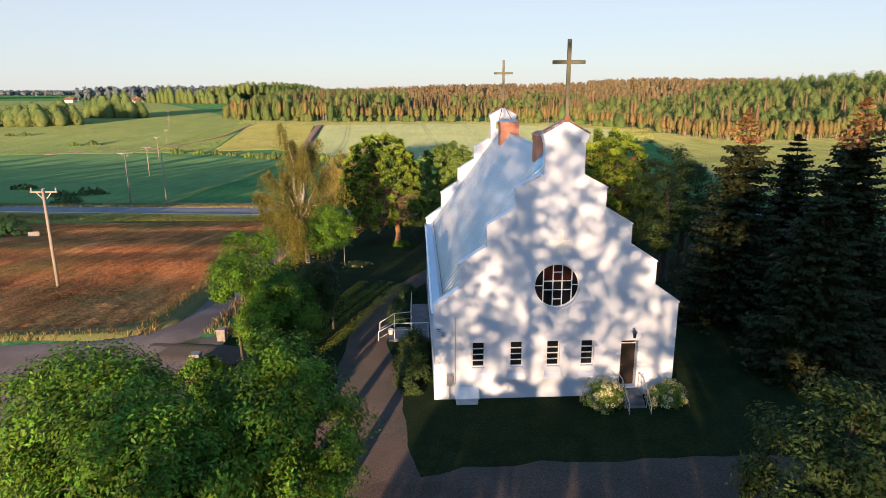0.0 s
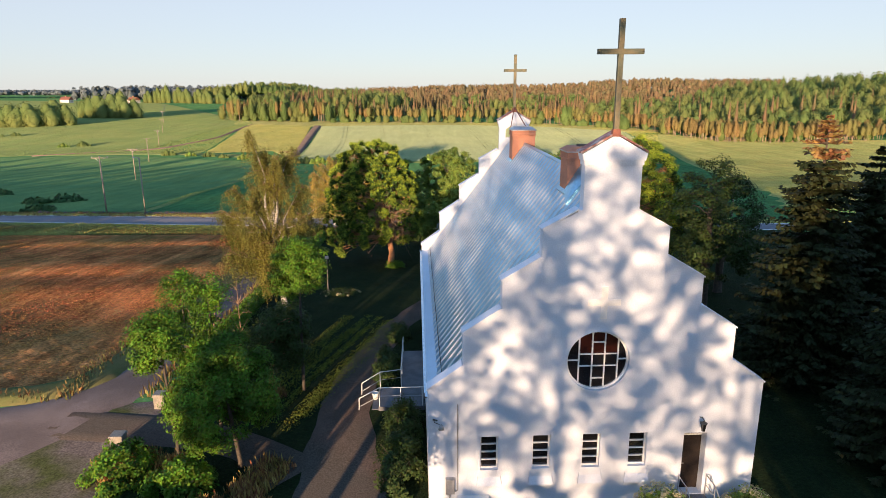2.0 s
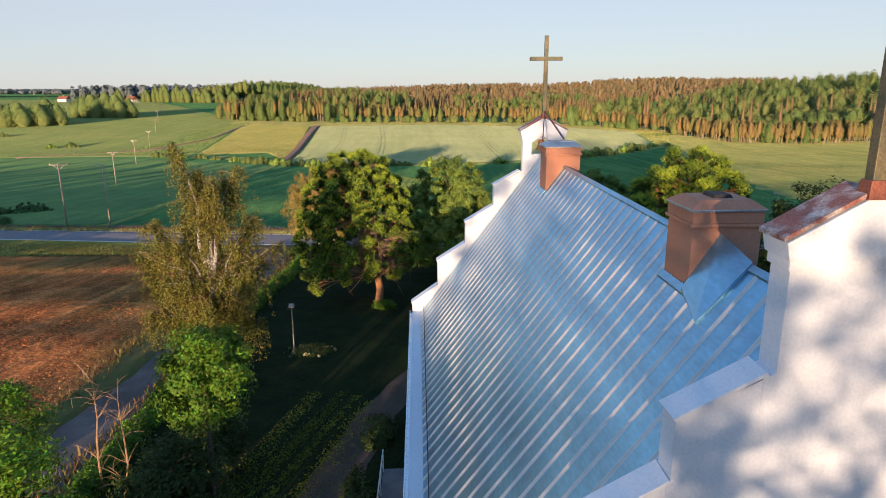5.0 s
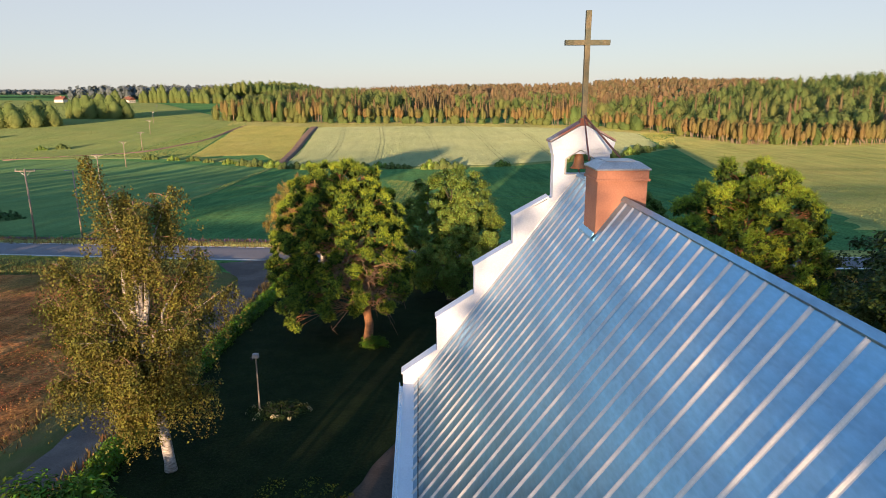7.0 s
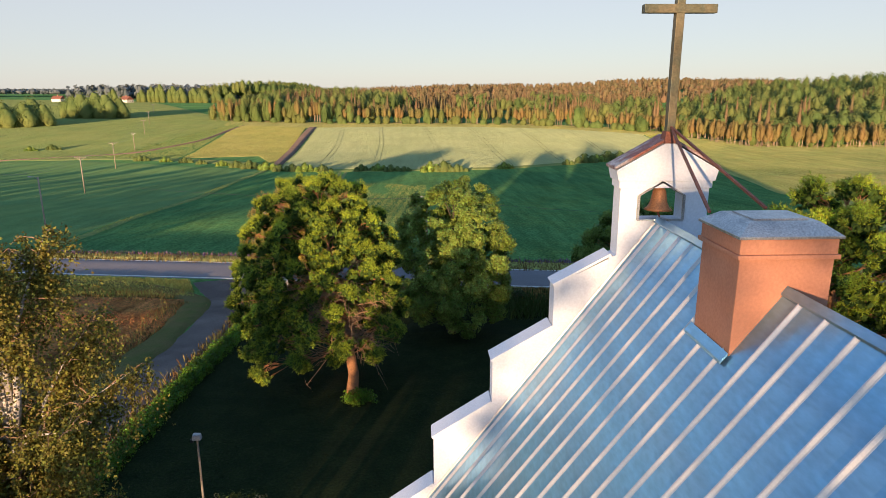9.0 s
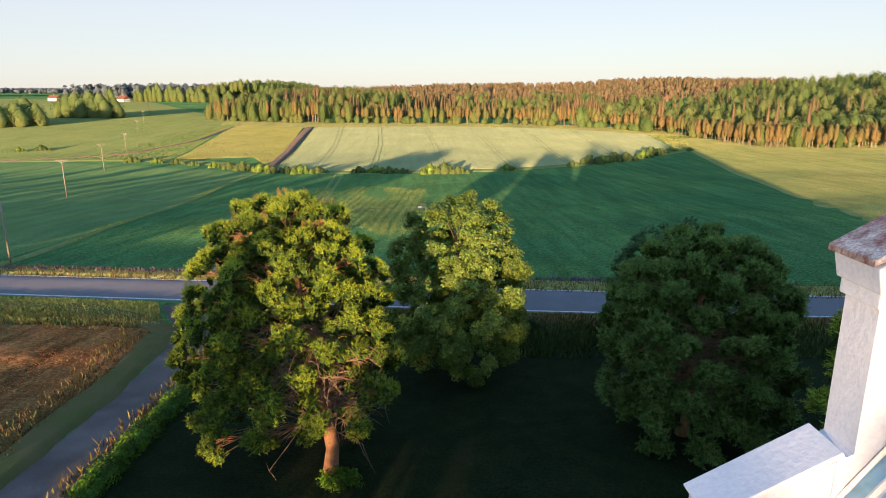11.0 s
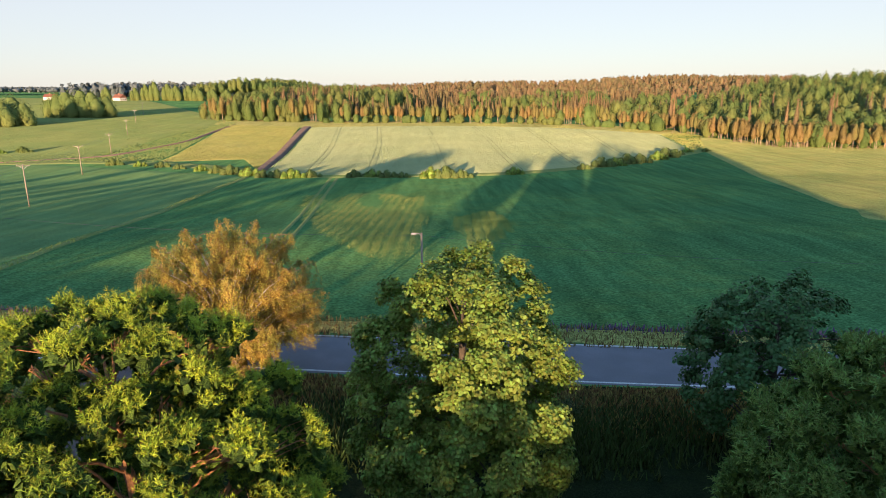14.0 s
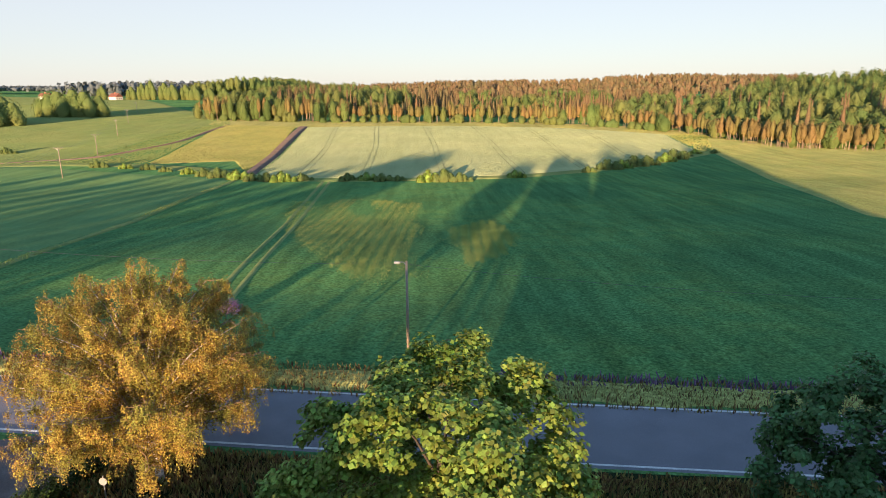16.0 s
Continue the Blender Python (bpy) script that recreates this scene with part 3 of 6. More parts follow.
GABLE = [(0, -0.6), (W, -0.6), (W, 4.47), (9.87, 5.27), (9.87, 6.38), (8.66, 7.16), (8.66, 8.09), (7.46, 8.8), (7.46, 9.68), (6.46, 10.28), (6.46, 11.88), (XH, 12.4),
         (4.74, 11.88), (4.74, 10.28), (3.54, 9.68), (3.54, 8.8), (2.34, 8.09), (2.34, 7.16), (1.13, 6.38), (1.13, 5.27), (0, 4.47)]
church = thing("church", "white plastered village church with stepped gables and metal roof", "church", XC, 0, 0)


def under(ob, parent):
    """Parents ob, whose mesh is in world coordinates, to a thing that stands elsewhere."""
    ob.parent = parent
    ob.matrix_parent_inverse = Matrix.Translation(parent.location).inverted()
    return ob


def cut(wall, cutters):
    """Cuts the openings through a wall and leaves a plain mesh."""
    tools = []
    for g in cutters:
        tools.append(new("cutter", g.mesh("cutter", M_PLASTER)))
        b = wall.modifiers.new("cut", "BOOLEAN")
        b.operation, b.object, b.solver = "DIFFERENCE", tools[-1], "EXACT"
    dg = bpy.context.evaluated_depsgraph_get()
    me = bpy.data.meshes.new_from_object(wall.evaluated_get(dg))
    wall.modifiers.clear()
    wall.data = me
    for t in tools:
        bpy.data.objects.remove(t)


WINDOWS = (1.71, 3.44, 5.11, 6.68)
ROSE = (5.47, 5.33, 1.02)
front = Geo().prism(GABLE, 0, TH).part("gable_wall", M_PLASTER)
cut(front, [Geo().box(x, -0.3, 1.5, x + 0.6, TH + 0.3, 2.74) for x in WINDOWS] + [Geo().box(8.52, -0.3, 0.36, 9.3, TH + 0.3, 2.68)] +
    [Geo().prism([(ROSE[0] + ROSE[2] * math.cos(a), ROSE[1] + ROSE[2] * math.sin(a)) for a in (2 * math.pi * i / 48 for i in range(48))], -0.3, TH + 0.3)])
under(front, church)
rear = Geo().prism(GABLE, L - TH, L).part("gable_wall", M_PLASTER)
cut(rear, [Geo().prism([(5.1, 10.98), (5.98, 10.98), (5.98, 11.46), (5.54, 11.72), (5.1, 11.46)], L - TH - 0.3, L + 0.3)])
under(rear, church)
for x0, x1 in ((0.0, 0.45), (W - 0.45, W)):
    under(Geo().box(x0, TH, -0.6, x1, L - TH, 4.1).part("side_wall", M_PLASTER), church)
under(Geo().box(-0.05, -0.05, -0.9, W + 0.05, L + 0.05, -0.12).part("plinth", M_PLINTH, label="dark granite plinth", bevel=0.02), church)
under(Geo().box(0.45, TH, -0.1, W - 0.45, L - TH, 0.0).part("floor", M_CONCRETE), church)


def coping(a, b, y0, y1):
    """A thin sheet-edged coping on a sloping shoulder of the gable."""
    d = Vector((b[0] - a[0], 0, b[1] - a[1]))
    n = Vector((-d.z, 0, d.x)).normalized()
    if n.z < 0:
        n = -n
    a, b = Vector((a[0], 0, a[1])), Vector((b[0], 0, b[1]))
    out = a - d.normalized() * 0.03 if a.z < b.z else a
    q = [out, b, b + n * 0.05, out + n * 0.05]
    return Geo().prism([(p.x, p.z) for p in q], y0 - 0.04, y1 + 0.04).part("coping", M_PLASTER, bevel=0.008)


for y0 in (0.0, L - TH):
    for s in ([(0, 4.47), (1.13, 5.27)], [(1.13, 6.38), (2.34, 7.16)], [(2.34, 8.09), (3.54, 8.8)], [(3.54, 9.68), (4.64, 10.28)]):
        for mir in (False, True):
            a, b = [(W - x, z) if mir else (x, z) for x, z in s]
            # the low end of each shoulder comes first
            under(coping(a, b, y0, y0 + TH), church)
    # shallow plaster strips below each riser
    for x, z in ((1.13, 5.27), (2.34, 7.16), (3.54, 8.8), (4.64, 10.28)):
        for xx in (x, W - x):
            under(Geo().box(xx - 0.05, y0 - 0.012, z - 0.75, xx + 0.05, y0 + TH + 0.012, z - 0.02).part("plaster_strip", M_PLASTER), church)
    # the little saddle roof over the gable's head
    g = Geo()
    for s in (1, -1):
        q = [(XH, 12.59), (XH + s * 1.01, 12.02), (XH + s * 1.01, 11.965), (XH, 12.53)]
        g.prism(q if s < 0 else q[::-1], y0 - 0.06, y0 + TH + 0.1)
    under(g.part("head_roof", M_RUST, label="worn red sheet on the gable head"), church)
    g = Geo()
    g.prism([(XH - 0.93, 11.74), (XH + 0.93, 11.74), (XH + 0.98, 11.95), (XH, 12.5), (XH - 0.98, 11.95)], y0 - 0.08, y0 + TH + 0.06)
    under(g.part("cornice", M_PLASTER, bevel=0.012), church)
    under(Geo().box(XH - 0.9, y0 - 0.04, 11.6, XH + 0.9, y0 + TH + 0.04, 11.74).part("cornice", M_PLASTER, bevel=0.015), church)

# the rear head is open: the cornice must not close the bell opening, which ends below it
# metal roof, sheet by sheet
EAVE, RIDGE = (0.3, 4.0), (XC, 10.98)
run = Vector((RIDGE[0] - EAVE[0], 0, RIDGE[1] - EAVE[1]))
slope_len = run.length
sx, sz = run.x / slope_len, run.z / slope_len
n_sheets = 37
pitch = 0.512
roof = thing("roof", "standing-seam zinc roof with straight sheet joints", "roof", XC, 0, 0)
roof["category"] = ""
roof.parent = church
roof.matrix_parent_inverse = Matrix.Translation(church.location).inverted()


def sheet_mesh(side):
    """One long roof sheet with its raised seam, from the eave to the ridge."""
    g = Geo()
    nx, nz = -sz, sx
    prof = [(0.0, 0.0), (0.03, 0.0), (pitch * 0.5, 0.003), (pitch - 0.058, 0.0), (pitch - 0.04, 0.007), (pitch - 0.012, 0.034), (pitch + 0.004, 0.038), (pitch + 0.004, -0.03), (0.0, -0.03)]
    q = []
    for d in (-0.06, slope_len):
        for y, h in prof:
            x, z = EAVE[0] + sx * d + nx * h, EAVE[1] + sz * d + nz * h
            q.append((x if side < 0 else W - x, y, z))
    n = len(prof)
    g.add(q, [tuple(range(n)), tuple(range(2 * n - 1, n - 1, -1))] + [(i, (i + 1) % n, n + (i + 1) % n, n + i) for i in range(n)])
    me = g.mesh("roof_sheet", M_ROOF)
    me.materials.append(M_SEAMLIGHT)      # the folded seam's sunlit highlight is put into its cream colour
    for i in (5, 6, 7, 8):
        me.polygons[i].material_index = 1
    return me


for side in (-1, 1):
    me = sheet_mesh(side)
    rng = np.random.default_rng(5)
    for i in range(n_sheets + 1):
        ob = new("roof_sheet", me)
        ob.scale.y = 1.0 if i < n_sheets else 0.41      # the last sheet is cut to fit the gable
        ob.location = (0, TH + i * pitch, rng.uniform(-0.003, 0.003))
        ob.rotation_euler = (rng.uniform(-0.0012, 0.0012), 0, 0)
        under(ob, church)
        ob.parent = roof
        ob.matrix_parent_inverse = Matrix.Translation((XC, 0, 0)).inverted()
g = Geo()
g.prism([(XC - 0.07, 10.93), (XC, 11.02), (XC + 0.07, 10.93), (XC + 0.07, 10.96), (XC, 11.05), (XC - 0.07, 10.96)], TH, L - TH)
under(g.part("ridge_cap", M_ROOF), church)
for s in (-1, 1):
    # box gutter along the eave, and the sloping sheet between it and the roof
    prof = [(-0.12, 3.98), (-0.12, 4.16), (-0.09, 4.16), (-0.09, 4.02), (0.12, 4.02), (0.12, 4.1), (0.32, 4.05), (0.32, 4.0), (0.0, 3.96)]
    prof = [(x if s < 0 else W - x, z) for x, z in prof]
    under(Geo().prism(prof if s > 0 else prof[::-1], TH + 0.002, L - TH - 0.002).part("gutter", M_GUTTER, label="bright zinc box gutter"), church)
    # snow guard on brackets
    x = 0.5 if s < 0 else W - 0.5
    g = Geo()
    g.tube([(x, TH + 0.2, 4.42), (x, L - TH - 0.2, 4.42)], [0.014, 0.014], 6)
    under(g.part("snow_guard", M_DARK), church)
    for i in range(14):
        y = 1.2 + i * 1.35
        under(Geo().box(x - 0.015, y, 4.22, x + 0.015, y + 0.03, 4.46).part("guard_bracket", M_DARK), church)


def chimney(x0, y0, dark_top):
    c = thing("chimney", "terracotta plastered chimney with a grey sheet cap", "chimney", x0 + 0.6, y0 + 0.53, 9.3, group="chimneys on the ridge")
    x1, y1 = x0 + 1.2, y0 + 1.06
    under(Geo().box(x0, y0, 9.2, x1, y1, 11.4).part("shaft", M_CHIMNEY, bevel=0.012), c)
    under(Geo().box(x0 - 0.05, y0 - 0.05, 11.4, x1 + 0.05, y1 + 0.05, 11.46).part("moulding", M_CHIMNEY, bevel=0.012), c)
    under(Geo().box(x0 - 0.02, y0 - 0.02, 11.46, x1 + 0.02, y1 + 0.02, 11.66).part("collar", M_CHIMNEY, bevel=0.01), c)
    under(Geo().box(x0 - 0.06, y0 - 0.06, 11.66, x1 + 0.06, y1 + 0.06, 11.7).part("cap_edge", M_CAP, bevel=0.008), c)
    under(Geo().box(x0 - 0.05, y0 - 0.05, 11.7, x1 + 0.05, y1 + 0.05, 11.84, taper=0.2).part("cap", M_CHIMNEY if dark_top else M_CAP), c)
    if dark_top:
        under(Geo().box(x0 + 0.45, y0 + 0.3, 11.84, x1 - 0.4, y1 - 0.3, 11.9, taper=0.03).part("flue_cover", M_SOOT, bevel=0.01), c)
    else:
        under(Geo().box(x0 + 0.25, y0 + 0.25, 11.835, x1 - 0.25, y1 - 0.25, 11.86).part("flue_cover", M_CAP), c)
    # sheet flashing round the foot
    z = EAVE[1] + (x0 - EAVE[0]) * sz / sx
    g = Geo()
    g.add([(x0 - 0.03, y0 - 0.03, z + 0.06), (x0 - 0.03, y1 + 0.03, z + 0.06), (x0 - 0.12, y1 + 0.03, z - 0.05), (x0 - 0.12, y0 - 0.03, z - 0.05),
           (x0 - 0.03, y0 - 0.03, z + 0.02), (x0 - 0.03, y1 + 0.03, z + 0.02), (x0 - 0.12, y1 + 0.03, z - 0.09), (x0 - 0.12, y0 - 0.03, z - 0.09)],
          [(0, 1, 2, 3), (7, 6, 5, 4), (0, 4, 5, 1), (1, 5, 6, 2), (2, 6, 7, 3), (3, 7, 4, 0)])
    under(g.part("flashing", M_ROOF), c)
    return c


chimney(5.0, 3.3, True)
chimney(4.85, 15.12, False)
# saddle sheet between the front head and the first chimney
g = Geo()
g.add([(XC - 0.75, 2.35, 10.06), (XC, 2.2, 11.08), (XC, 3.3, 11.3), (XC - 0.6, 3.3, 10.34), (XC - 0.72, 2.35, 10.0), (XC, 2.22, 11.0), (XC, 3.3, 11.2), (XC - 0.6, 3.3, 10.28)],
      [(0, 1, 2, 3), (7, 6, 5, 4), (0, 4, 5, 1), (1, 5, 6, 2), (2, 6, 7, 3), (3, 7, 4, 0)])
under(g.part("saddle_sheet", M_ROOF), church)


def roof_cross(y, foot):
    c = thing("roof_cross", "tall weathered bronze cross on the gable head", "cross", XH, y, foot, group="gable crosses")
    under(Geo().bar((XH, y, foot), (XH, y, 15.72), 0.15).part("upright", M_CROSS, bevel=0.01), c)
    under(Geo().bar((XH - 0.66, y, 14.83), (XH + 0.66, y, 14.83), 0.17, 0.15).part("crossbar", M_CROSS, bevel=0.01), c)
    under(Geo().box(XH - 0.13, y - 0.13, foot - 0.1, XH + 0.13, y + 0.13, foot + 0.12, taper=0.03).part("socket", M_IRON, bevel=0.01), c)
    return c


roof_cross(0.02, 12.55)
rear_cross = roof_cross(L - 0.4, 12.55)
for end in ((4.9, 16.16, 11.8), (5.7, 16.18, 11.84)):
    under(Geo().bar((XH, L - 0.45, 12.75), end, 0.038).part("stay", M_IRON, label="rust-red iron stay"), rear_cross)

# bell in its opening
bell = thing("bell", "small bronze bell hung in the rear gable opening", "bell", 5.54, L - 0.3, 11.1)
prof = [(0.02, 11.58), (0.1, 11.57), (0.125, 11.53), (0.14, 11.44), (0.165, 11.3), (0.21, 11.21), (0.27, 11.16), (0.25, 11.16), (0.2, 11.22), (0.12, 11.42)]
under(Geo().lathe(prof, 5.54, L - 0.3, 24).part("bell_body", M_BELL, smooth=True), bell)
under(Geo().box(5.48, L - 0.34, 11.57, 5.6, L - 0.26, 11.66, taper=0.015).part("headstock", M_BELL), bell)
under(Geo().tube([(5.54, L - 0.3, 11.6), (5.54, L - 0.3, 11.72)], [0.025, 0.025], 8).part("hanger", M_IRON), bell)
under(Geo().tube([(5.54, L - 0.3, 11.4), (5.54, L - 0.3, 11.12), (5.55, L - 0.42, 10.99)], [0.012, 0.028, 0.008], 8).part("clapper", M_IRON), bell)
# pale frame round the bell opening
frame_pts = [(5.1, 10.98), (5.98, 10.98), (5.98, 11.46), (5.54, 11.72), (5.1, 11.46)]
for p, q in zip(frame_pts, frame_pts[1:] + frame_pts[:1]):
    under(Geo().bar((p[0], L - TH - 0.015, p[1]), (q[0], L - TH - 0.015, q[1]), 0.05, 0.03).part("opening_trim", M_CAP), church)

# windows of the front
for i, x in enumerate(WINDOWS):
    w = thing("window", "narrow white window with four stacked panes and a sloping sill", "window", x + 0.3, 0.1, 1.5, group="narrow front windows")
    g = Geo()
    for a, b in ((x, x + 0.05), (x + 0.55, x + 0.6)):
        g.box(a, 0.14, 1.5, b, 0.22, 2.74)
    g.box(x + 0.05, 0.14, 1.5, x + 0.55, 0.22, 1.55).box(x + 0.05, 0.14, 2.69, x + 0.55, 0.22, 2.74)
    under(g.part("window_frame", M_PAINT), w)
    for j in range(4):
        z0 = 1.55 + j * 0.285
        under(Geo().box(x + 0.05, 0.18, z0, x + 0.55, 0.19, z0 + 0.25).part("pane", M_GLASS), w)
        if j < 3:
            under(Geo().box(x + 0.05, 0.13, z0 + 0.25, x + 0.55, 0.21, z0 + 0.29).part("glazing_bar", M_PAINT), w)
    g = Geo()
    g.add([(x, 0.14, 1.5), (x + 0.6, 0.14, 1.5), (x + 0.72, -0.12, 0.98), (x - 0.12, -0.12, 0.98), (x - 0.12, -0.12, 0.93), (x + 0.72, -0.12, 0.93), (x + 0.72, 0.0, 0.93), (x - 0.12, 0.0, 0.93), (x - 0.06, 0.0, 1.46), (x + 0.66, 0.0, 1.46)],
          [(3, 2, 1, 0), (4, 5, 2, 3), (7, 6, 5, 4), (2, 5, 6), (2, 6, 9), (2, 9, 1), (3, 7, 4), (3, 8, 7), (3, 0, 8)])
    under(g.part("window_sill", M_PLASTER), w)

# round window
rose = thing("round_window", "round window with white bars, sunrise reflection tinted into its dark glass", "window", ROSE[0], 0.1, ROSE[1] - ROSE[2])
RX, RZ, RR = ROSE


def disc(r, y0, y1, n=48):
    return Geo().prism([(RX + r * math.cos(2 * math.pi * i / n), RZ + r * math.sin(2 * math.pi * i / n)) for i in range(n)], y0, y1)


g = Geo()
n = 48
for r0, r1, y0, y1 in ((RR - 0.06, RR, 0.1, 0.2),):
    for i in range(n):
        a, b = 2 * math.pi * i / n, 2 * math.pi * (i + 1) / n
        q = [(RX + r * math.cos(t), y, RZ + r * math.sin(t)) for r in (r0, r1) for t in (a, b) for y in (y0, y1)]
        g.add(q, [(0, 2, 3, 1), (4, 5, 7, 6), (0, 4, 6, 2), (1, 3, 7, 5)])
under(g.part("window_frame", M_PAINT), rose)
g = Geo()
for i in range(n):
    a, b = 2 * math.pi * i / n, 2 * math.pi * (i + 1) / n
    q = [(RX + r * math.cos(t), y, RZ + r * math.sin(t)) for r in (RR, RR + 0.05) for t in (a, b) for y in (-0.02, 0.05)]
    g.add(q, [(0, 2, 3, 1), (4, 5, 7, 6), (0, 4, 6, 2), (1, 3, 7, 5)])
under(g.part("outer_ring", M_PLASTER), rose)


def chord(x):
    return math.sqrt(max(0.0, (RR - 0.03) ** 2 - x * x))


uprights = [-0.58 * RR, -0.16 * RR, 0.24 * RR, 0.66 * RR]
for x in uprights:
    h = chord(x)
    under(Geo().box(RX + x - 0.022, 0.11, RZ - h, RX + x + 0.022, 0.18, RZ + h).part("glazing_bar", M_PAINT), rose)
for z, xa, xb in ((0.2, uprights[0], uprights[3]), (-0.2, uprights[0], uprights[3]), (0.6, uprights[1], uprights[2]), (-0.62, uprights[1], uprights[2]), (0.0, -RR + 0.03, uprights[0]), (0.02, uprights[3], chord(0.02))):
    under(Geo().box(RX + xa, 0.115, RZ + z * RR - 0.02, RX + xb, 0.175, RZ + z * RR + 0.02).part("glazing_bar", M_PAINT), rose)
cols = [-RR] + uprights + [RR]
for i in range(5):
    a, b = cols[i], cols[i + 1]
    cuts = {0: (0.0,), 1: (-0.2, 0.2), 2: (-0.62, -0.2, 0.2, 0.6), 3: (-0.2, 0.2), 4: (0.02,)}[i]
    edges = [-1.0, *cuts, 1.0]
    for j in range(len(edges) - 1):
        outline = []
        for k in range(13):
            x = a + (b - a) * k / 12
            outline.append((x, max(-chord(x), min(chord(x), edges[j] * RR))))
        top = [(x, max(-chord(x), min(chord(x), edges[j + 1] * RR))) for x, _ in outline]
        q = [(RX + x, RZ + z) for x, z in outline + top[::-1]]
        keep = [q[0]]
        for p in q[1:]:
            if math.dist(p, keep[-1]) > 1e-4:
                keep.append(p)
        if math.dist(keep[0], keep[-1]) < 1e-4:
            keep.pop()
        if len(keep) > 2:
            # upper middle panes carry the painted sunrise reflection
            under(Geo().prism(keep, 0.15, 0.156).part("pane", M_DAWNGLASS if 1 <= i <= 3 and j >= len(edges) // 2 else M_GLASS), rose)

# plain white relief cross, door, lantern and fittings
relief = thing("relief_cross", "white raised plaster cross on the gable", "relief cross", 5.56, 0, 7.3)
g = Geo()
g.prism([(5.46, 6.78), (5.66, 6.78), (5.66, 7.22), (6.08, 7.22), (6.08, 7.42), (5.66, 7.42), (5.66, 7.84), (5.46, 7.84), (5.46, 7.42), (5.04, 7.42), (5.04, 7.22), (5.46, 7.22)], -0.035, 0.02)
under(g.part("relief", M_PAINT), relief)
door = thing("door_1", "dark brown side door set deep in the white wall", "door", 8.9, 0.4, 0.36)
under(Geo().box(8.52, 0.36, 0.36, 9.3, 0.42, 2.4).part("door_leaf", M_DOOR, bevel=0.006), door)
for z0, z1 in ((0.55, 1.25), (1.4, 2.25)):
    under(Geo().box(8.64, 0.345, z0, 9.18, 0.362, z1, taper=0.004).part("door_panel", M_DOOR, bevel=0.005), door)
under(Geo().box(8.52, 0.34, 2.4, 9.3, 0.42, 2.45).part("transom_bar", M_PAINT), door)
under(Geo().box(8.56, 0.37, 2.45, 9.26, 0.38, 2.66).part("transom_pane", M_GLASS), door)
under(Geo().tube([(8.62, 0.36, 1.35), (8.62, 0.3, 1.35), (8.74, 0.3, 1.35)], [0.012] * 3, 7).part("door_handle", M_STEEL), door)
lantern = thing("wall_lantern", "black wrought wall lantern above the door", "lantern", 9.0, -0.3, 3.0)
under(Geo().tube([(9.0, 0, 3.25), (9.0, -0.16, 3.34), (9.0, -0.3, 3.3)], [0.018, 0.015, 0.014], 7).part("bracket", M_DARK), lantern)
under(Geo().lathe([(0.01, 3.3), (0.06, 3.24), (0.13, 3.2), (0.12, 3.19)], 9.0, -0.3, 6).part("hood", M_DARK), lantern)
under(Geo().lathe([(0.11, 3.19), (0.06, 2.92), (0.0, 2.9)], 9.0, -0.3, 6).part("glass_body", M_GLASS), lantern)
flood = thing("floodlight", "small white floodlight on a wall bracket", "floodlight", 0.32, -0.2, 3.2)
under(Geo().tube([(0.2, 0, 3.35), (0.2, -0.16, 3.4), (0.42, -0.2, 3.32)], [0.012] * 3, 6).part("bracket", M_DARK), flood)
under(Geo().lathe([(0.02, 3.36), (0.06, 3.33), (0.1, 3.18), (0.0, 3.18)], 0.42, -0.22, 12).part("shade", M_LAMPHEAD, smooth=True), flood)
under(Geo().tube([(0.16, -0.02, 3.42), (0.3, -0.12, 3.45)], [0.03, 0.02], 6).part("fixing", M_DARK), flood)
meter = thing("meter_box", "grey electricity box with conduit on the white wall", "meter box", 0.75, -0.1, 0.7)
under(Geo().box(0.56, -0.16, 0.72, 0.86, 0.0, 1.28).part("box_body", M_CAP, bevel=0.012), meter)
under(Geo().box(0.585, -0.17, 0.75, 0.835, -0.16, 1.25).part("box_door", M_LAMPHEAD), meter)
under(Geo().tube([(0.96, -0.03, 3.95), (0.96, -0.03, 0.8), (0.9, -0.03, 0.74)], [0.022] * 3, 7).part("conduit", M_STEEL), meter)
under(Geo().tube([(0.7, -0.05, 0.72), (0.7, -0.05, -0.3)], [0.025] * 2, 7).part("cable_pipe", M_STEEL), meter)
grit = thing("grit_box", "white box with a sloping lid against the wall", "storage box", 1.4, -0.3, -0.25)
under(Geo().box(0.98, -0.58, -0.34, 1.96, -0.02, 0.28).part("box_body", M_PAINT, bevel=0.012), grit)
g = Geo()
g.add([(0.93, -0.65, 0.28), (2.01, -0.65, 0.28), (2.01, -0.01, 0.53), (0.93, -0.01, 0.53), (0.93, -0.65, 0.33), (2.01, -0.65, 0.33), (2.01, -0.01, 0.58), (0.93, -0.01, 0.58)],
      [(3, 2, 1, 0), (4, 5, 6, 7), (0, 1, 5, 4), (1, 2, 6, 5), (2, 3, 7, 6), (3, 0, 4, 7)])
under(g.part("lid", M_PAINT, bevel=0.008), grit)

# steps to the front door, with a tube rail on each side
stairs = thing("door_steps", "grey concrete door steps with tube railings", "steps", 8.9, -0.9, -0.5)
for i in range(5):
    z = 0.34 - i * 0.17
    y = -0.75 - i * 0.28 if i else -0.75
    under(Geo().box(8.42, y, -0.7, 9.42, 0.0 if i == 0 else y + 0.3, z).part("step", M_CONCRETE, bevel=0.012), stairs)
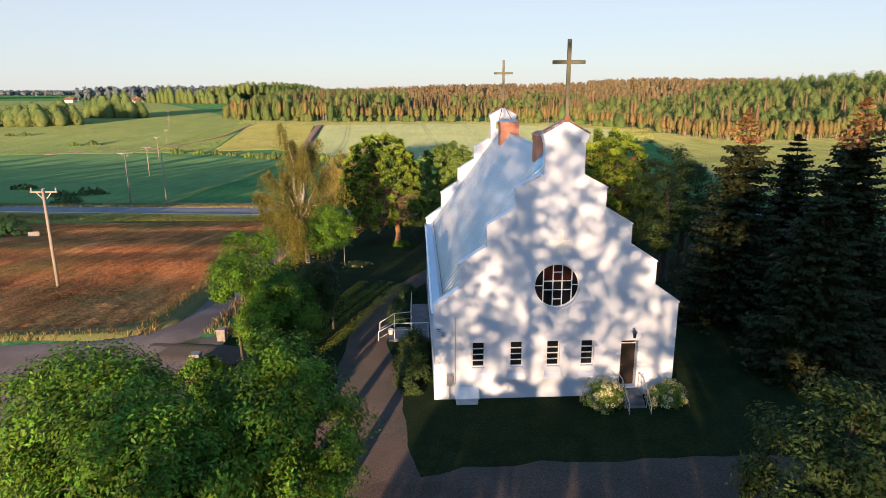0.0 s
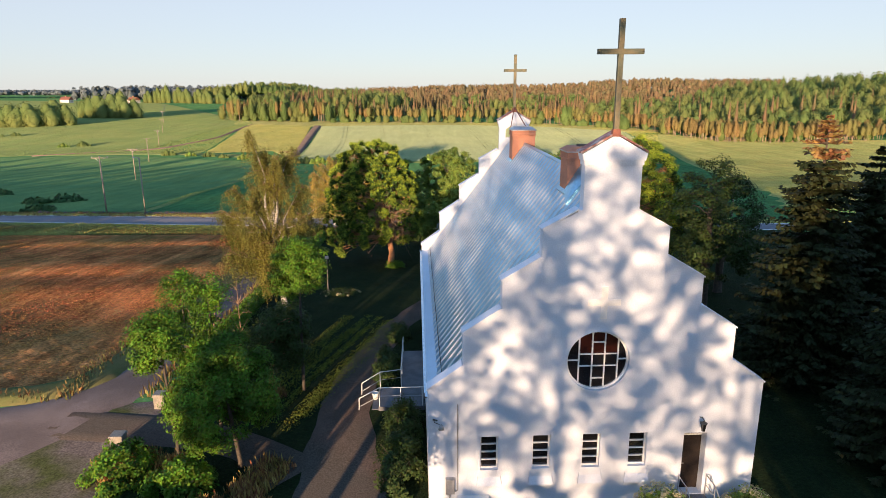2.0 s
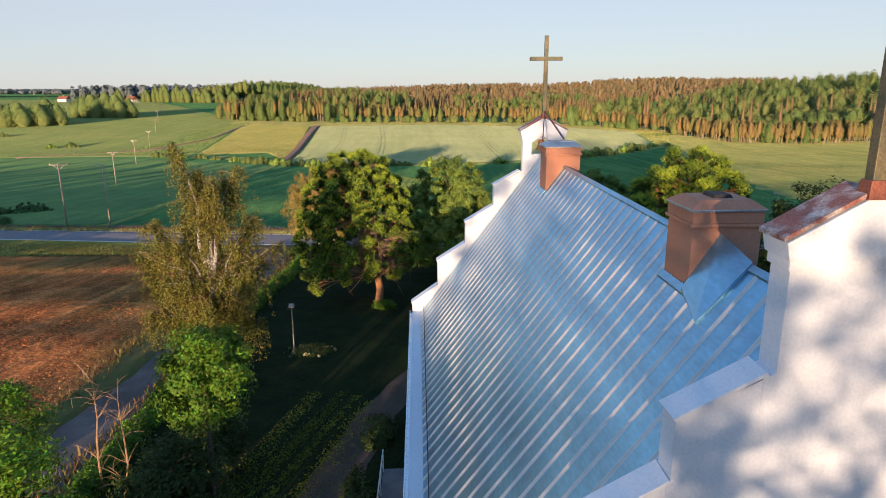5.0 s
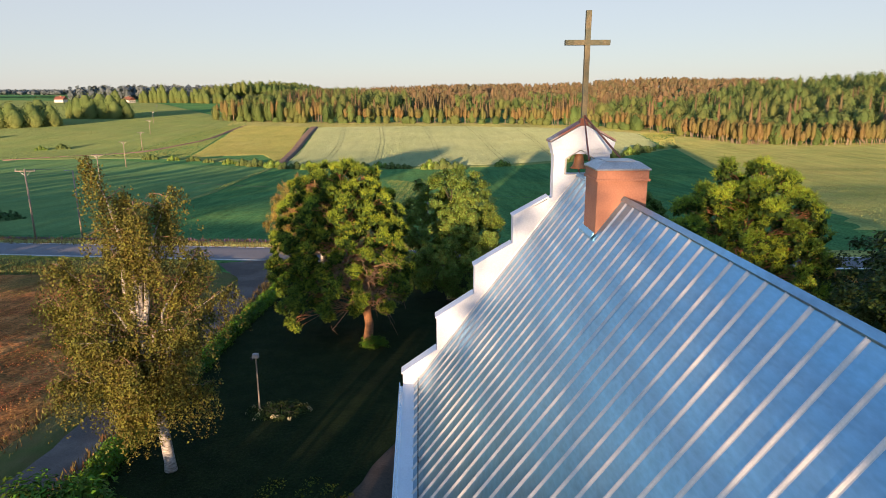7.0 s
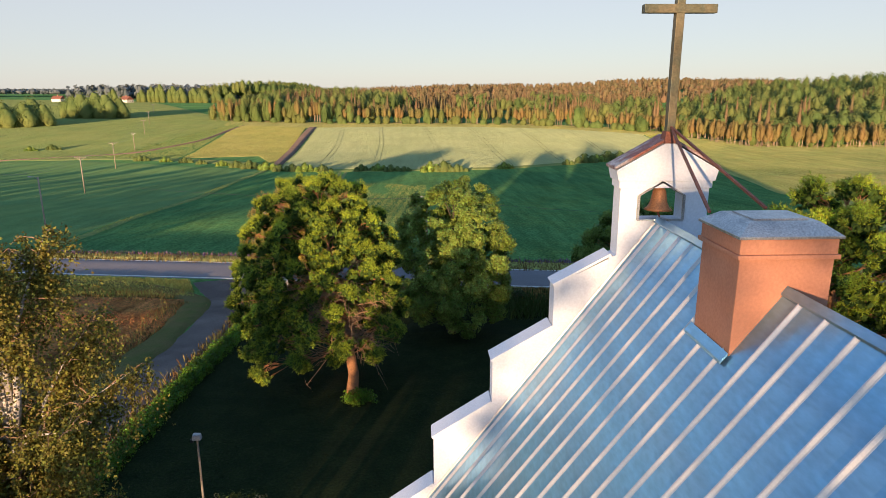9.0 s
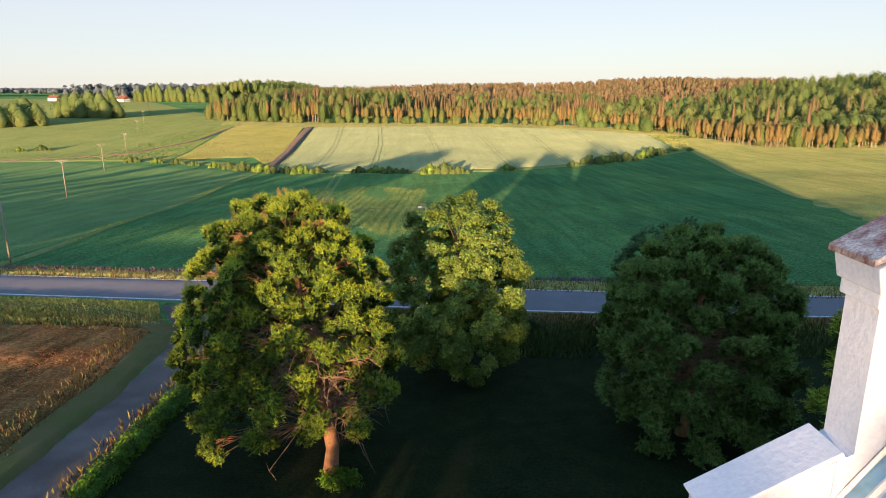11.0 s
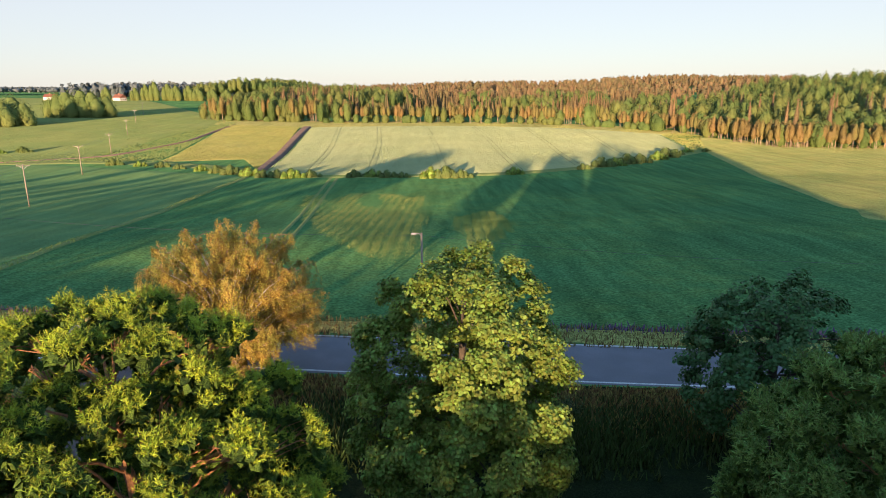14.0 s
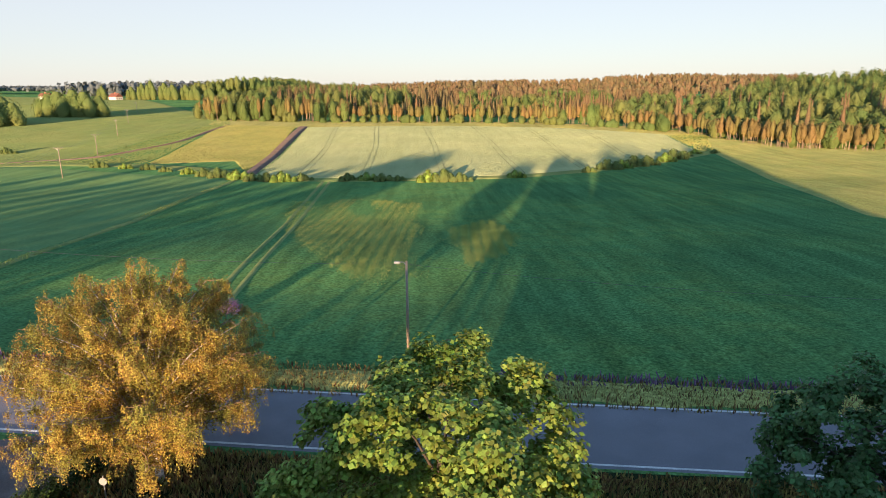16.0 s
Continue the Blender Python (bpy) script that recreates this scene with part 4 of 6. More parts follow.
for x in (8.44, 9.4):
    g = Geo().tube([(x, -0.06, 1.12), (x, -0.72, 1.12), (x, -1.85, 0.42), (x, -1.9, -0.4)], [0.02] * 4, 8)
    under(g.part("handrail", M_STEEL, smooth=True), stairs)
    for y, z0, z1 in ((-0.08, 0.34, 1.12), (-0.72, 0.3, 1.12), (-1.3, 0.0, 0.76)):
        under(Geo().tube([(x, y, z0), (x, y, z1)], [0.016] * 2, 7).part("rail_post", M_STEEL), stairs)
    under(Geo().tube([(x, -0.08, 0.75), (x, -0.72, 0.75), (x, -1.86, 0.06)], [0.014] * 3, 7).part("lower_rail", M_STEEL), stairs)

# side entrance: ramp, landing and railings along the long wall
side = thing("side_ramp", "concrete ramp and landing with steel railings along the church wall", "ramp", -1.0, 9, -0.6)
under(Geo().box(-2.1, 7.1, -0.8, -0.05, 8.9, 0.12).part("landing", M_CONCRETE, bevel=0.015), side)
g = Geo()
g.add([(-1.15, 8.9, -1.4), (-0.05, 8.9, -1.4), (-0.05, 14.4, -1.6), (-1.15, 14.4, -1.6), (-1.15, 8.9, 0.12), (-0.05, 8.9, 0.12), (-0.05, 14.4, -0.38), (-1.15, 14.4, -0.38)],
      [(3, 2, 1, 0), (4, 5, 6, 7), (0, 1, 5, 4), (1, 2, 6, 5), (2, 3, 7, 6), (3, 0, 4, 7)])
under(g.part("ramp_slab", M_CONCRETE), side)
for i in range(3):
    under(Geo().box(-2.1 - 0.3 * (i + 1), 7.2, -0.8, -2.1 - 0.3 * i, 8.8, -0.04 - 0.16 * i).part("step", M_CONCRETE, bevel=0.01), side)
for name, path in (("handrail", [(-1.13, 14.3, 0.5), (-1.13, 9.0, 1.02), (-2.1, 8.75, 1.02), (-2.95, 8.7, 0.5), (-2.98, 8.7, -0.4)]), ("handrail", [(-0.1, 7.15, 1.02), (-2.05, 7.15, 1.02), (-2.95, 7.2, 0.5), (-2.98, 7.2, -0.4)])):
    under(Geo().tube(path, [0.024] * len(path), 8).part(name, M_PAINT, smooth=True), side)
    low = [(x, y, z - 0.4) for x, y, z in path[:-1]]
    under(Geo().tube(low, [0.014] * len(low), 6).part("lower_rail", M_STEEL), side)
for x, y, z in ((-1.13, 14.2, 0.5), (-1.13, 12.5, 0.67), (-1.13, 10.8, 0.85), (-1.13, 9.05, 1.02), (-2.1, 8.75, 1.02), (-2.05, 7.15, 1.02), (-1.1, 7.15, 1.02), (-0.15, 7.15, 1.02)):
    under(Geo().tube([(x, y, z - 1.0), (x, y, z)], [0.018] * 2, 7).part("rail_post", M_PAINT), side)
pot = thing("flower_pot", "small white flower pot on the landing steps", "flower pot", -2.3, 8.2, -0.04)
under(Geo().lathe([(0.0, -0.04), (0.11, -0.04), (0.16, 0.24), (0.17, 0.26), (0.14, 0.26), (0.12, 0.1)], -2.3, 8.2, 14).part("pot", M_PAINT, smooth=True), pot)

# ---------------------------------------------------------------- trees
def limb(g, a, b, r0, r1, rng, bend=0.12, n=5, sides=6):
    """A bent, tapering branch."""
    a, b = np.array(a, float), np.array(b, float)
    d = np.linalg.norm(b - a)
    off = rng.normal(size=(n, 3)) * d * bend * 0.3
    off[0] = off[-1] = 0
    pts = [a + (b - a) * (i / (n - 1)) + off[i] + np.array((0, 0, d * bend * math.sin(math.pi * i / (n - 1)))) for i in range(n)]
    g.tube(pts, [r0 + (r1 - r0) * i / (n - 1) for i in range(n)], sides)
    return pts


def branch(parent, material, *args, **kw):
    """One branch as a part of its own; gives its points."""
    g = Geo()
    pts = limb(g, *args, **kw)
    g.part("branch", material, parent)
    return pts


def put_mesh(name, verts, quads, material, parent, label=""):
    ob = new(name, fast_mesh(name, verts, quads, material))
    ob.parent = parent
    return tagged(ob, label)


def sphere_dirs(rng, n):
    return unit(rng.normal(size=(n, 3)))


def crown_clumps(rng, n, centre, radius, top, bottom, lobes=26, squeeze=1.0):
    """Places of leafy twigs: rounded boughs over an uneven crown, with hollows between them."""
    i = np.arange(lobes)
    up = 1 - 1.8 * (i + 0.5) / lobes
    az = i * 2.39996 + rng.normal(size=lobes) * 0.25
    flat = np.sqrt(1 - up * up) ** (0.8 if squeeze < 1 else 1.0)
    d = np.c_[flat * np.cos(az), flat * np.sin(az), up]
    mid = bottom + (top - bottom) * 0.45
    h = np.where(up > 0, top - mid, mid - bottom)
    size = 1.4 / math.sqrt(lobes) * (0.8 + 0.55 * rng.random(lobes))
    far = (1 - size * 0.8) * (0.86 + 0.16 * rng.random(lobes))
    taper = np.where(up > 0, 1 - 0.2 * squeeze * up ** 2, 1.0)
    c = np.c_[d[:, 0] * radius * far * taper, d[:, 1] * radius * far * taper, d[:, 2] * h * far]
    own = rng.choice(lobes, n, p=size / size.sum())
    e = unit(sphere_dirs(rng, n) + d[own] * 0.55 + np.array((0, 0, 0.2)))
    p = c[own] + e * (size[own] * (0.55 + 0.45 * rng.random(n) ** 0.4))[:, None] * np.array((radius, radius, 0.5 * (radius + 0.5 * (top - bottom))))
    inner = rng.random(n) < 0.22
    p[inner] *= rng.uniform(0.3, 0.8, (inner.sum(), 1))
    return p + np.array((centre[0], centre[1], mid))


def broadleaf(name, x, y, top, radius, bottom, leaf, material, label, seed, clumps=200, per=90, leaf_len=0.13, ratio=0.62, spread=0.5, lean=(0, 0), bark=None, squeeze=1.0, trunk_r=None, group="", lobes=34):
    """A broad-leaved tree: trunk, branches and a crown of separate leaves in clumps. Heights are above sea, as the ground's."""
    rng = np.random.default_rng(seed)
    z0 = ground_z(x, y)
    t = thing(name, label, "tree" if "shrub" not in name else "shrub", x, y, z0, group)
    top, bottom = top - z0, bottom - z0
    centre = np.array((lean[0], lean[1]))
    p = crown_clumps(rng, clumps, centre, radius, top, bottom, lobes, squeeze)
    r = trunk_r or 0.035 * top
    g = Geo()
    fork = bottom + (top - bottom) * 0.55
    g.tube([(0, 0, -0.3), (0.02, 0, 0.3), (lean[0] * 0.3, lean[1] * 0.3, fork * 0.5), (lean[0] * 0.7, lean[1] * 0.7, fork), (lean[0], lean[1], top * 0.82)], [r * 1.35, r, r * 0.8, r * 0.5, r * 0.06], 9)
    g.part("trunk", bark or M_BARK, t, smooth=True)
    for i in rng.choice(clumps, min(clumps, 18), replace=False):
        z = max(bottom * 0.7, min(p[i, 2] - 0.25 * np.hypot(*p[i, :2]), fork * 1.3))
        k = z / top
        branch(t, bark or M_BARK, (lean[0] * k, lean[1] * k, z), p[i], min(r * 0.36, 0.05), min(r * 0.05, 0.012), rng, n=5, sides=5)
    n = clumps * per
    own = np.repeat(np.arange(clumps), per)
    size = spread * (0.6 + 0.7 * rng.random(clumps))[own][:, None]
    q = p[own] + sphere_dirs(rng, n) * size * rng.random((n, 1)) ** 0.45 * np.array((1, 1, 0.75))
    mid = np.array((centre[0], centre[1], bottom + (top - bottom) * 0.4))
    normal = unit(unit(q - mid) * 0.8 + rng.normal(size=(n, 3)) * 0.55 + np.array((0, 0, 0.45)) + unit(q - p[own]) * 0.5)
    v, f = leaf_quads(rng, q, normal, leaf_len * (0.7 + 0.6 * rng.random(n)), ratio)
    put_mesh("crown", v, f, material, t)
    return t


def pine(x, y, top, radius, bottom, label, seed, lean=(0, 0), lobes=40, cushions=10, shoots=22, needles=20, length=0.075, dead=60, width=0.006, size=0.3, bare=0.0, material=None):
    """A broad old pine: orange trunk, dead inner twigs, and boughs that end in cushions of upright, brush-like shoots."""
    rng = np.random.default_rng(seed)
    z0 = ground_z(x, y)
    t = thing("pine_tree", label, "tree", x, y, z0)
    top, bottom = top - z0, bottom - z0
    i = np.arange(lobes)
    up = 1 - 1.62 * ((i + 0.5) / lobes)
    az = i * 2.39996 + rng.normal(size=lobes) * 0.05
    flat = np.sqrt(np.clip(1 - up * up, 0, 1)) ** np.where(up > 0, 0.95, 0.75)
    d = np.c_[flat * np.cos(az), flat * np.sin(az), up]
    # the sunny side is thin low down, where the stems show
    keep = ~((d[:, 2] < bare) & (d[:, 1] < -0.35) & (d[:, 0] > -0.45) & (rng.random(lobes) < 0.5)) if bare else np.ones(lobes, bool)
    d = d[keep]
    lobes = len(d)
    mid = bottom + (top - bottom) * 0.42
    h = np.where(d[:, 2] > 0, top - mid, (mid - bottom) / 0.62)
    big = 1.4 / math.sqrt(lobes) * radius * (0.8 + 0.5 * rng.random(lobes))
    far = 1.02 - 0.45 * rng.random(lobes) ** 3.5
    heart = np.array((lean[0], lean[1], mid))
    c = heart + np.c_[d[:, 0] * (radius - big * 0.9) * far, d[:, 1] * (radius - big * 0.9) * far, d[:, 2] * (h - big * 0.9) * (0.6 + 0.4 * far)]
    r = 0.028 * top
    stem = [np.array(q, float) for q in ((0, 0, -0.3), (0, 0, 0.2), (0.12, 0.05, bottom * 0.6 + 0.6), (lean[0] * 0.4 + 0.1, lean[1] * 0.4, top * 0.45), (lean[0] * 0.7, lean[1] * 0.7, top * 0.7), (lean[0], lean[1], top * 0.92))]
    Geo().tube(stem, [r * 1.4, r * 1.05, r * 0.85, r * 0.6, r * 0.3, r * 0.06], 10).part("trunk", M_PINEBARK, t, smooth=True)
    own = np.repeat(np.arange(lobes), cushions)
    e = unit(sphere_dirs(rng, len(own)) + d[own] * 0.7 + np.array((0, 0, 0.35)))
    p = c[own] + e * (big[own] * (0.62 + 0.38 * rng.random(len(own))))[:, None] * np.array((1, 1, 0.85))
    g = Geo()
    for i in range(0, lobes, max(1, lobes // 44)):
        z = max(top * 0.2, min(c[i, 2] - 0.45 * np.hypot(*(c[i, :2] - lean)), top * 0.86))
        pts = branch(t, M_PINEBARK, (np.interp(z, [q[2] for q in stem], [q[0] for q in stem]), np.interp(z, [q[2] for q in stem], [q[1] for q in stem]), z), c[i], r * 0.11, r * 0.035, rng, bend=0.08, n=5, sides=5)
        for q in p[i * cushions:(i + 1) * cushions]:
            limb(g, pts[rng.integers(2, 5)], q, r * 0.05, r * 0.02, rng, bend=0.1, n=4, sides=4)
    tagged(g.part("twig", M_PINEBARK, t, "orange twigs between the cushions"), kind="stuff")
    g = Geo()
    for i in range(dead):
        a = rng.uniform(0, 2 * math.pi)
        z = rng.uniform(top * 0.22, top * 0.55)
        e2 = radius * rng.uniform(0.35, 0.78)
        tip = (e2 * math.cos(a) + lean[0] * 0.5, e2 * math.sin(a) + lean[1] * 0.5, z - rng.uniform(-0.4, 0.9))
        pts = limb(g, (0.1, 0.05, z), tip, 0.035, 0.008, rng, bend=0.15, n=5, sides=4)
        for _ in range(5):
            s = pts[rng.integers(2, 5)]
            limb(g, s, s + rng.normal(size=3) * 0.4, 0.012, 0.004, rng, n=3, sides=3)
    tagged(g.part("dead_twig", M_TWIG, t, "bare orange-brown inner twigs"), kind="stuff")
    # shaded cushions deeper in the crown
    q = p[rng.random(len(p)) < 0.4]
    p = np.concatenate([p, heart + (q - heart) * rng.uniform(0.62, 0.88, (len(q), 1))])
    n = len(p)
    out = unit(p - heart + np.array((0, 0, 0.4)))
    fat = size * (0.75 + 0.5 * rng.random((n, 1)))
    # dark filler in the middle of each cushion, coloured as its inner shade
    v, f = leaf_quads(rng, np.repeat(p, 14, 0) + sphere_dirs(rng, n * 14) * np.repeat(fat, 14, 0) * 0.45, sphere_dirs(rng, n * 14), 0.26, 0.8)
    tagged(put_mesh("inner_growth", v, f, M_PINECORE, t, "dark filler inside the cushions, their inner shade as colour"), kind="stuff")
    si = np.repeat(np.arange(n), shoots)
    k = len(si)
    axis = unit(sphere_dirs(rng, k) * 0.95 + out[si] * 0.55 + np.array((0, 0, 0.7)))
    base = p[si] + axis * fat[si] * 0.25
    run = fat[si] * (0.5 + 0.4 * rng.random((k, 1)))
    ti = np.repeat(np.arange(k), needles)
    m = len(ti)
    along = np.tile(np.linspace(0.15, 1, needles), k)[:, None]
    nd = unit(axis[ti] * (0.35 + 0.75 * along ** 2) + unit(np.cross(axis[ti], rng.normal(size=(m, 3)))))
    foot = base[ti] + axis[ti] * run[ti] * along
    tip = foot + nd * length * (0.75 + 0.5 * rng.random((m, 1)))
    s = unit(np.cross(nd, rng.normal(size=(m, 3)))) * width
    v = np.stack([foot - s, foot + s, tip + s * 0.5, tip - s * 0.5], 1).reshape(-1, 3)
    put_mesh("crown", v, np.arange(len(v)).reshape(-1, 4), material or M_PINE, t)
    return t


def spruce(x, y, top, radius, label, seed, whorls=64, per=16, glow=0.0):
    """A dense spruce: drooping boughs in whorls, fringed with needle sprays."""
    rng = np.random.default_rng(seed)
    z0 = ground_z(x, y)
    t = thing("spruce_tree", label, "tree", x, y, z0, group="spruces beside the church")
    h = top - z0
    g = Geo()
    g.tube([(0, 0, -0.3), (0, 0, h * 0.5), (0.05, 0.03, h)], [0.22, 0.13, 0.015], 8)
    g.part("trunk", M_BARK, t)
    twigs = Geo()
    P, D, S = [], [], []
    for w in range(whorls):
        k = min(0.995, (w + rng.random() * 1.6) / whorls)
        z = h * (0.03 + 0.96 * k)
        rr = radius * (1 - k) ** 0.8 * (0.75 + 0.25 * rng.random()) + 0.34 * min(1.0, 12 * (1 - k))
        for b in range(max(5, int(per * (1 - 0.5 * k)))):
            a = rng.uniform(0, 2 * math.pi)
            ln = rr * rng.uniform(0.65, 1.12)
            droop = ln * (0.42 * (1 - k) + 0.02)
            m = max(4, int(ln / 0.16))
            for i in range(m):
                s = (i + 0.6) / m
                q = np.array((math.cos(a) * ln * s, math.sin(a) * ln * s, z - droop * math.sin(s * 1.9) + 0.12 * ln * s * s))
                for sg in (-1, 1, 0):
                    spray = (0.2 + 0.3 * (1 - s)) * min(1.0, 0.35 + ln / 2.2)
                    aa = a + sg * rng.uniform(0.6, 1.2)
                    D.append((math.cos(aa), math.sin(aa), rng.uniform(-0.95, 0.1) + (0.7 if k > 0.9 else 0)))
                    P.append(q)
                    S.append(spray * rng.uniform(0.8, 1.3))
            if w % 3 == 0 and b % 2 == 0:
                twigs.tube([(0, 0, z), (math.cos(a) * ln * 0.5, math.sin(a) * ln * 0.5, z - droop * 0.75), (math.cos(a) * ln * 0.95, math.sin(a) * ln * 0.95, z - droop * 0.85)], [0.035, 0.02, 0.006], 4)
    tagged(twigs.part("bough", M_BARK, t), kind="stuff")
    P, D, S = np.array(P), unit(np.array(D)), np.array(S)[:, None]
    up = unit(np.array((0, 0, 1.0)) + rng.normal(size=P.shape) * 0.35)
    s = unit(np.cross(D, up)) * 0.095
    v = np.stack([P - s * 0.7, P + s * 0.7, P + D * S * 0.7 + s, P + D * S - s * 0.2], 1)
    v[:, 2, 2] -= 0.02
    # above this height the foliage takes the sunlit top colour
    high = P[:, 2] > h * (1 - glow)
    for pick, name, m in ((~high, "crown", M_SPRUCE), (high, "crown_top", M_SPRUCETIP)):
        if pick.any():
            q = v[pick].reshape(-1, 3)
            o = put_mesh(name, q, np.arange(len(q)).reshape(-1, 4), m, t, "" if name == "crown" else "orange top, cones and sunlight in its colour")
            tagged(o, "" if name == "crown" else "orange top, cones and sunlight in its colour", kind="stuff")
    return t


def birch(x, y, fork, leaders, material, label, seed, twigs=14, reach=1.3, strands=1800, per=40, leaf=0.075, drop=1.6, lean=0.0, slim=1.0):
    """A weeping birch: white stem that forks into leaders, arching twigs and small leaves on hanging strands. Leaders: dx, dy, height of the tip."""
    rng = np.random.default_rng(seed)
    t = thing("birch_tree", label, "tree", x, y, ground_z(x, y))
    high = max(q[2] for q in leaders)
    r = (0.011 * high + 0.05) * slim
    Geo().tube([(0, 0, -0.3), (0, 0, 0.4), (lean * 0.4, 0, fork * 0.5), (lean, 0, fork)], [r * 1.5, r * 1.15, r, r * 0.85], 10).part("trunk", M_BIRCHBARK, t, smooth=True)
    g = Geo()
    hang, room = [], []
    for tip in leaders:
        tip = np.array(tip, float)
        k = 1.0 if tip[2] > 0.8 * high else rng.uniform(0.55, 1.0)
        foot = np.array((lean * k, 0, fork * k))
        # rises first, then leans out to its tip
        rise_to = foot + (tip - foot) * np.array((0.3, 0.3, 0.55))
        ctrl = [foot, foot + (rise_to - foot) * 0.5, rise_to, rise_to + (tip - rise_to) * np.array((0.45, 0.45, 0.55)), tip]
        q = [a + rng.normal(size=3) * 0.09 * (0 < j < 4) for j, a in enumerate(ctrl)]
        w = r * (0.62 if tip[2] > 0.75 * high else 0.42)
        Geo().tube(q, [w, w * 0.85, w * 0.6, w * 0.25, w * 0.04], 7).part("leader", M_BIRCHBARK, t, smooth=True)
        q = np.array(q)
        for _ in range(twigs):
            f = rng.uniform(1.4, 4.0)
            j = min(int(f), 3)
            s = q[j] + (q[j + 1] - q[j]) * (f - j)
            a = rng.uniform(0, 2 * math.pi)
            ln = reach * rng.uniform(0.4, 1.0) * (1.15 - 0.16 * f)
            e = s + np.array((math.cos(a) * ln, math.sin(a) * ln, rng.uniform(-0.25, 0.45) * ln))
            pts = limb(g, s, e, 0.02, 0.006, rng, bend=0.22, n=5, sides=4)
            hang += pts[1:]
            room += [0.5, 0.8, 1.0, 1.0]
        for f in np.linspace(2.2, 4.0, 9):
            j = min(int(f), 3)
            hang.append(q[j] + (q[j + 1] - q[j]) * (f - j))
            room.append(1.2 + 3.0 * (f > 3))
    tagged(g.part("twig", M_TWIG, t), kind="stuff")
    room = np.array(room)
    pick = rng.choice(len(hang), strands, p=room / room.sum())
    s0 = np.array(hang)[pick] + rng.normal(size=(strands, 3)) * np.array((0.12, 0.12, 0.08))
    ln = drop * rng.uniform(0.2, 1.0, strands) ** 1.3
    ln = np.minimum(ln, np.maximum(0.2, s0[:, 2] - 0.5))
    sway = rng.normal(size=(strands, 2)) * 0.16
    own = np.repeat(np.arange(strands), per)
    n = len(own)
    k = rng.random(n)
    q = s0[own].copy()
    q[:, :2] += sway[own] * (np.sqrt(k) * ln[own])[:, None]
    q[:, 2] -= ln[own] * k
    q += rng.normal(size=(n, 3)) * 0.06
    nrm = unit(np.c_[q[:, :2] - np.array((lean, 0)), np.zeros(n)] * 0.35 + rng.normal(size=(n, 3)) * 0.8 + np.array((0, 0, 0.25)))
    v, f = leaf_quads(rng, q, nrm, leaf * (0.7 + 0.6 * rng.random(n)), 0.72)
    put_mesh("crown", v, f, material, t)
    return t


# churchyard trees
pine(-2.75, 37.8, 9.3, 4.45, -0.9, "broad old pine with an orange trunk on the lawn", 11, lean=(-1.55, 1.6), lobes=125, cushions=12, shoots=16, needles=15, width=0.0065, length=0.065, size=0.31, dead=170, bare=-0.2)
broadleaf("linden_tree", 3.1, 49.2, 7.9, 4.2, -3.4, None, M_LINDEN, "dense linden tree with sunlit yellow-green leaves", 12, clumps=1800, per=72, leaf_len=0.135, ratio=0.8, spread=0.34, squeeze=0.95, lobes=100)
rng = np.random.default_rng(77)
golden = []
for i in range(80):
    up = 1 - 1.4 * (i + 0.5) / 80
    a = i * 2.39996 + rng.normal() * 0.2
    flat = math.sqrt(max(0.0, 1 - up * up)) * rng.uniform(0.86, 1.02)
    golden.append((5.5 * flat * math.cos(a), 5.5 * flat * math.sin(a), 5.3 + 5.0 * up * rng.uniform(0.95, 1.0)))
birch(-9.3, 62.6, 2.6, golden, M_GOLDLEAF, "wide weeping birch with golden leaves beside the road", 13, twigs=11, reach=1.9, strands=7000, per=40, leaf=0.072, drop=1.1)
birch(-9.4, 23.0, 5.6, [(-1.5, -0.2, 12.4), (-0.9, 0.9, 10.9), (0.2, -0.8, 10.9), (1.0, 0.4, 11.2), (2.8, 0.3, 7.5), (2.0, -1.2, 6.6), (-3.7, 0.2, 7.0), (-2.6, -1.0, 8.9), (-2.0, 1.4, 8.7), (-3.6, 0.8, 5.6), (-1.8, -1.8, 6.2), (1.4, 1.2, 8.6), (-0.2, -1.6, 5.2), (-3.0, -1.2, 4.6), (0.9, -0.8, 4.8), (-1.6, 1.6, 4.4), (-2.4, 0.6, 3.4), (1.5, 0.4, 3.5), (-0.7, -1.5, 3.3)],
      M_BIRCHLEAF, "tall white-stemmed weeping birch beside the lane hedge", 14, twigs=14, reach=1.5, strands=3300, per=30, leaf=0.09, drop=2.3, lean=-0.4)
pine(16.6, 30.2, 10.1, 3.9, 0.5, "rounded dense pine behind the church", 15, lobes=80, cushions=10, shoots=12, needles=10, dead=30, width=0.016, length=0.11, size=0.4)
pine(13.0, 40.7, 7.5, 4.3, -2.2, "rounded pine with bare lower twigs, shade in its needle colour", 16, lean=(0.3, 0), lobes=90, cushions=12, shoots=12, needles=11, dead=150, width=0.014, length=0.1, size=0.38, material=M_PINESHADE)
broadleaf("maple_tree", 17.4, 53.9, 5.2, 3.9, -3.0, None, M_MAPLE, "dark leafy maple tree beside the road verge", 17, clumps=420, per=80, leaf_len=0.17, ratio=0.8, squeeze=0.8, spread=0.42, lobes=70)
broadleaf("rowan_tree", 18.4, 20.3, 9.8, 3.3, 1.0, None, M_SHADELEAF, "tall tree beside the church, shade put into its leaf colour", 18, clumps=230, per=80, leaf_len=0.16)
broadleaf("rowan_tree", 22.5, 26.5, 8.0, 3.6, 0.2, None, M_SHADELEAF, "spreading tree behind the spruces, shade put into its leaf colour", 19, clumps=210, per=75, leaf_len=0.17)
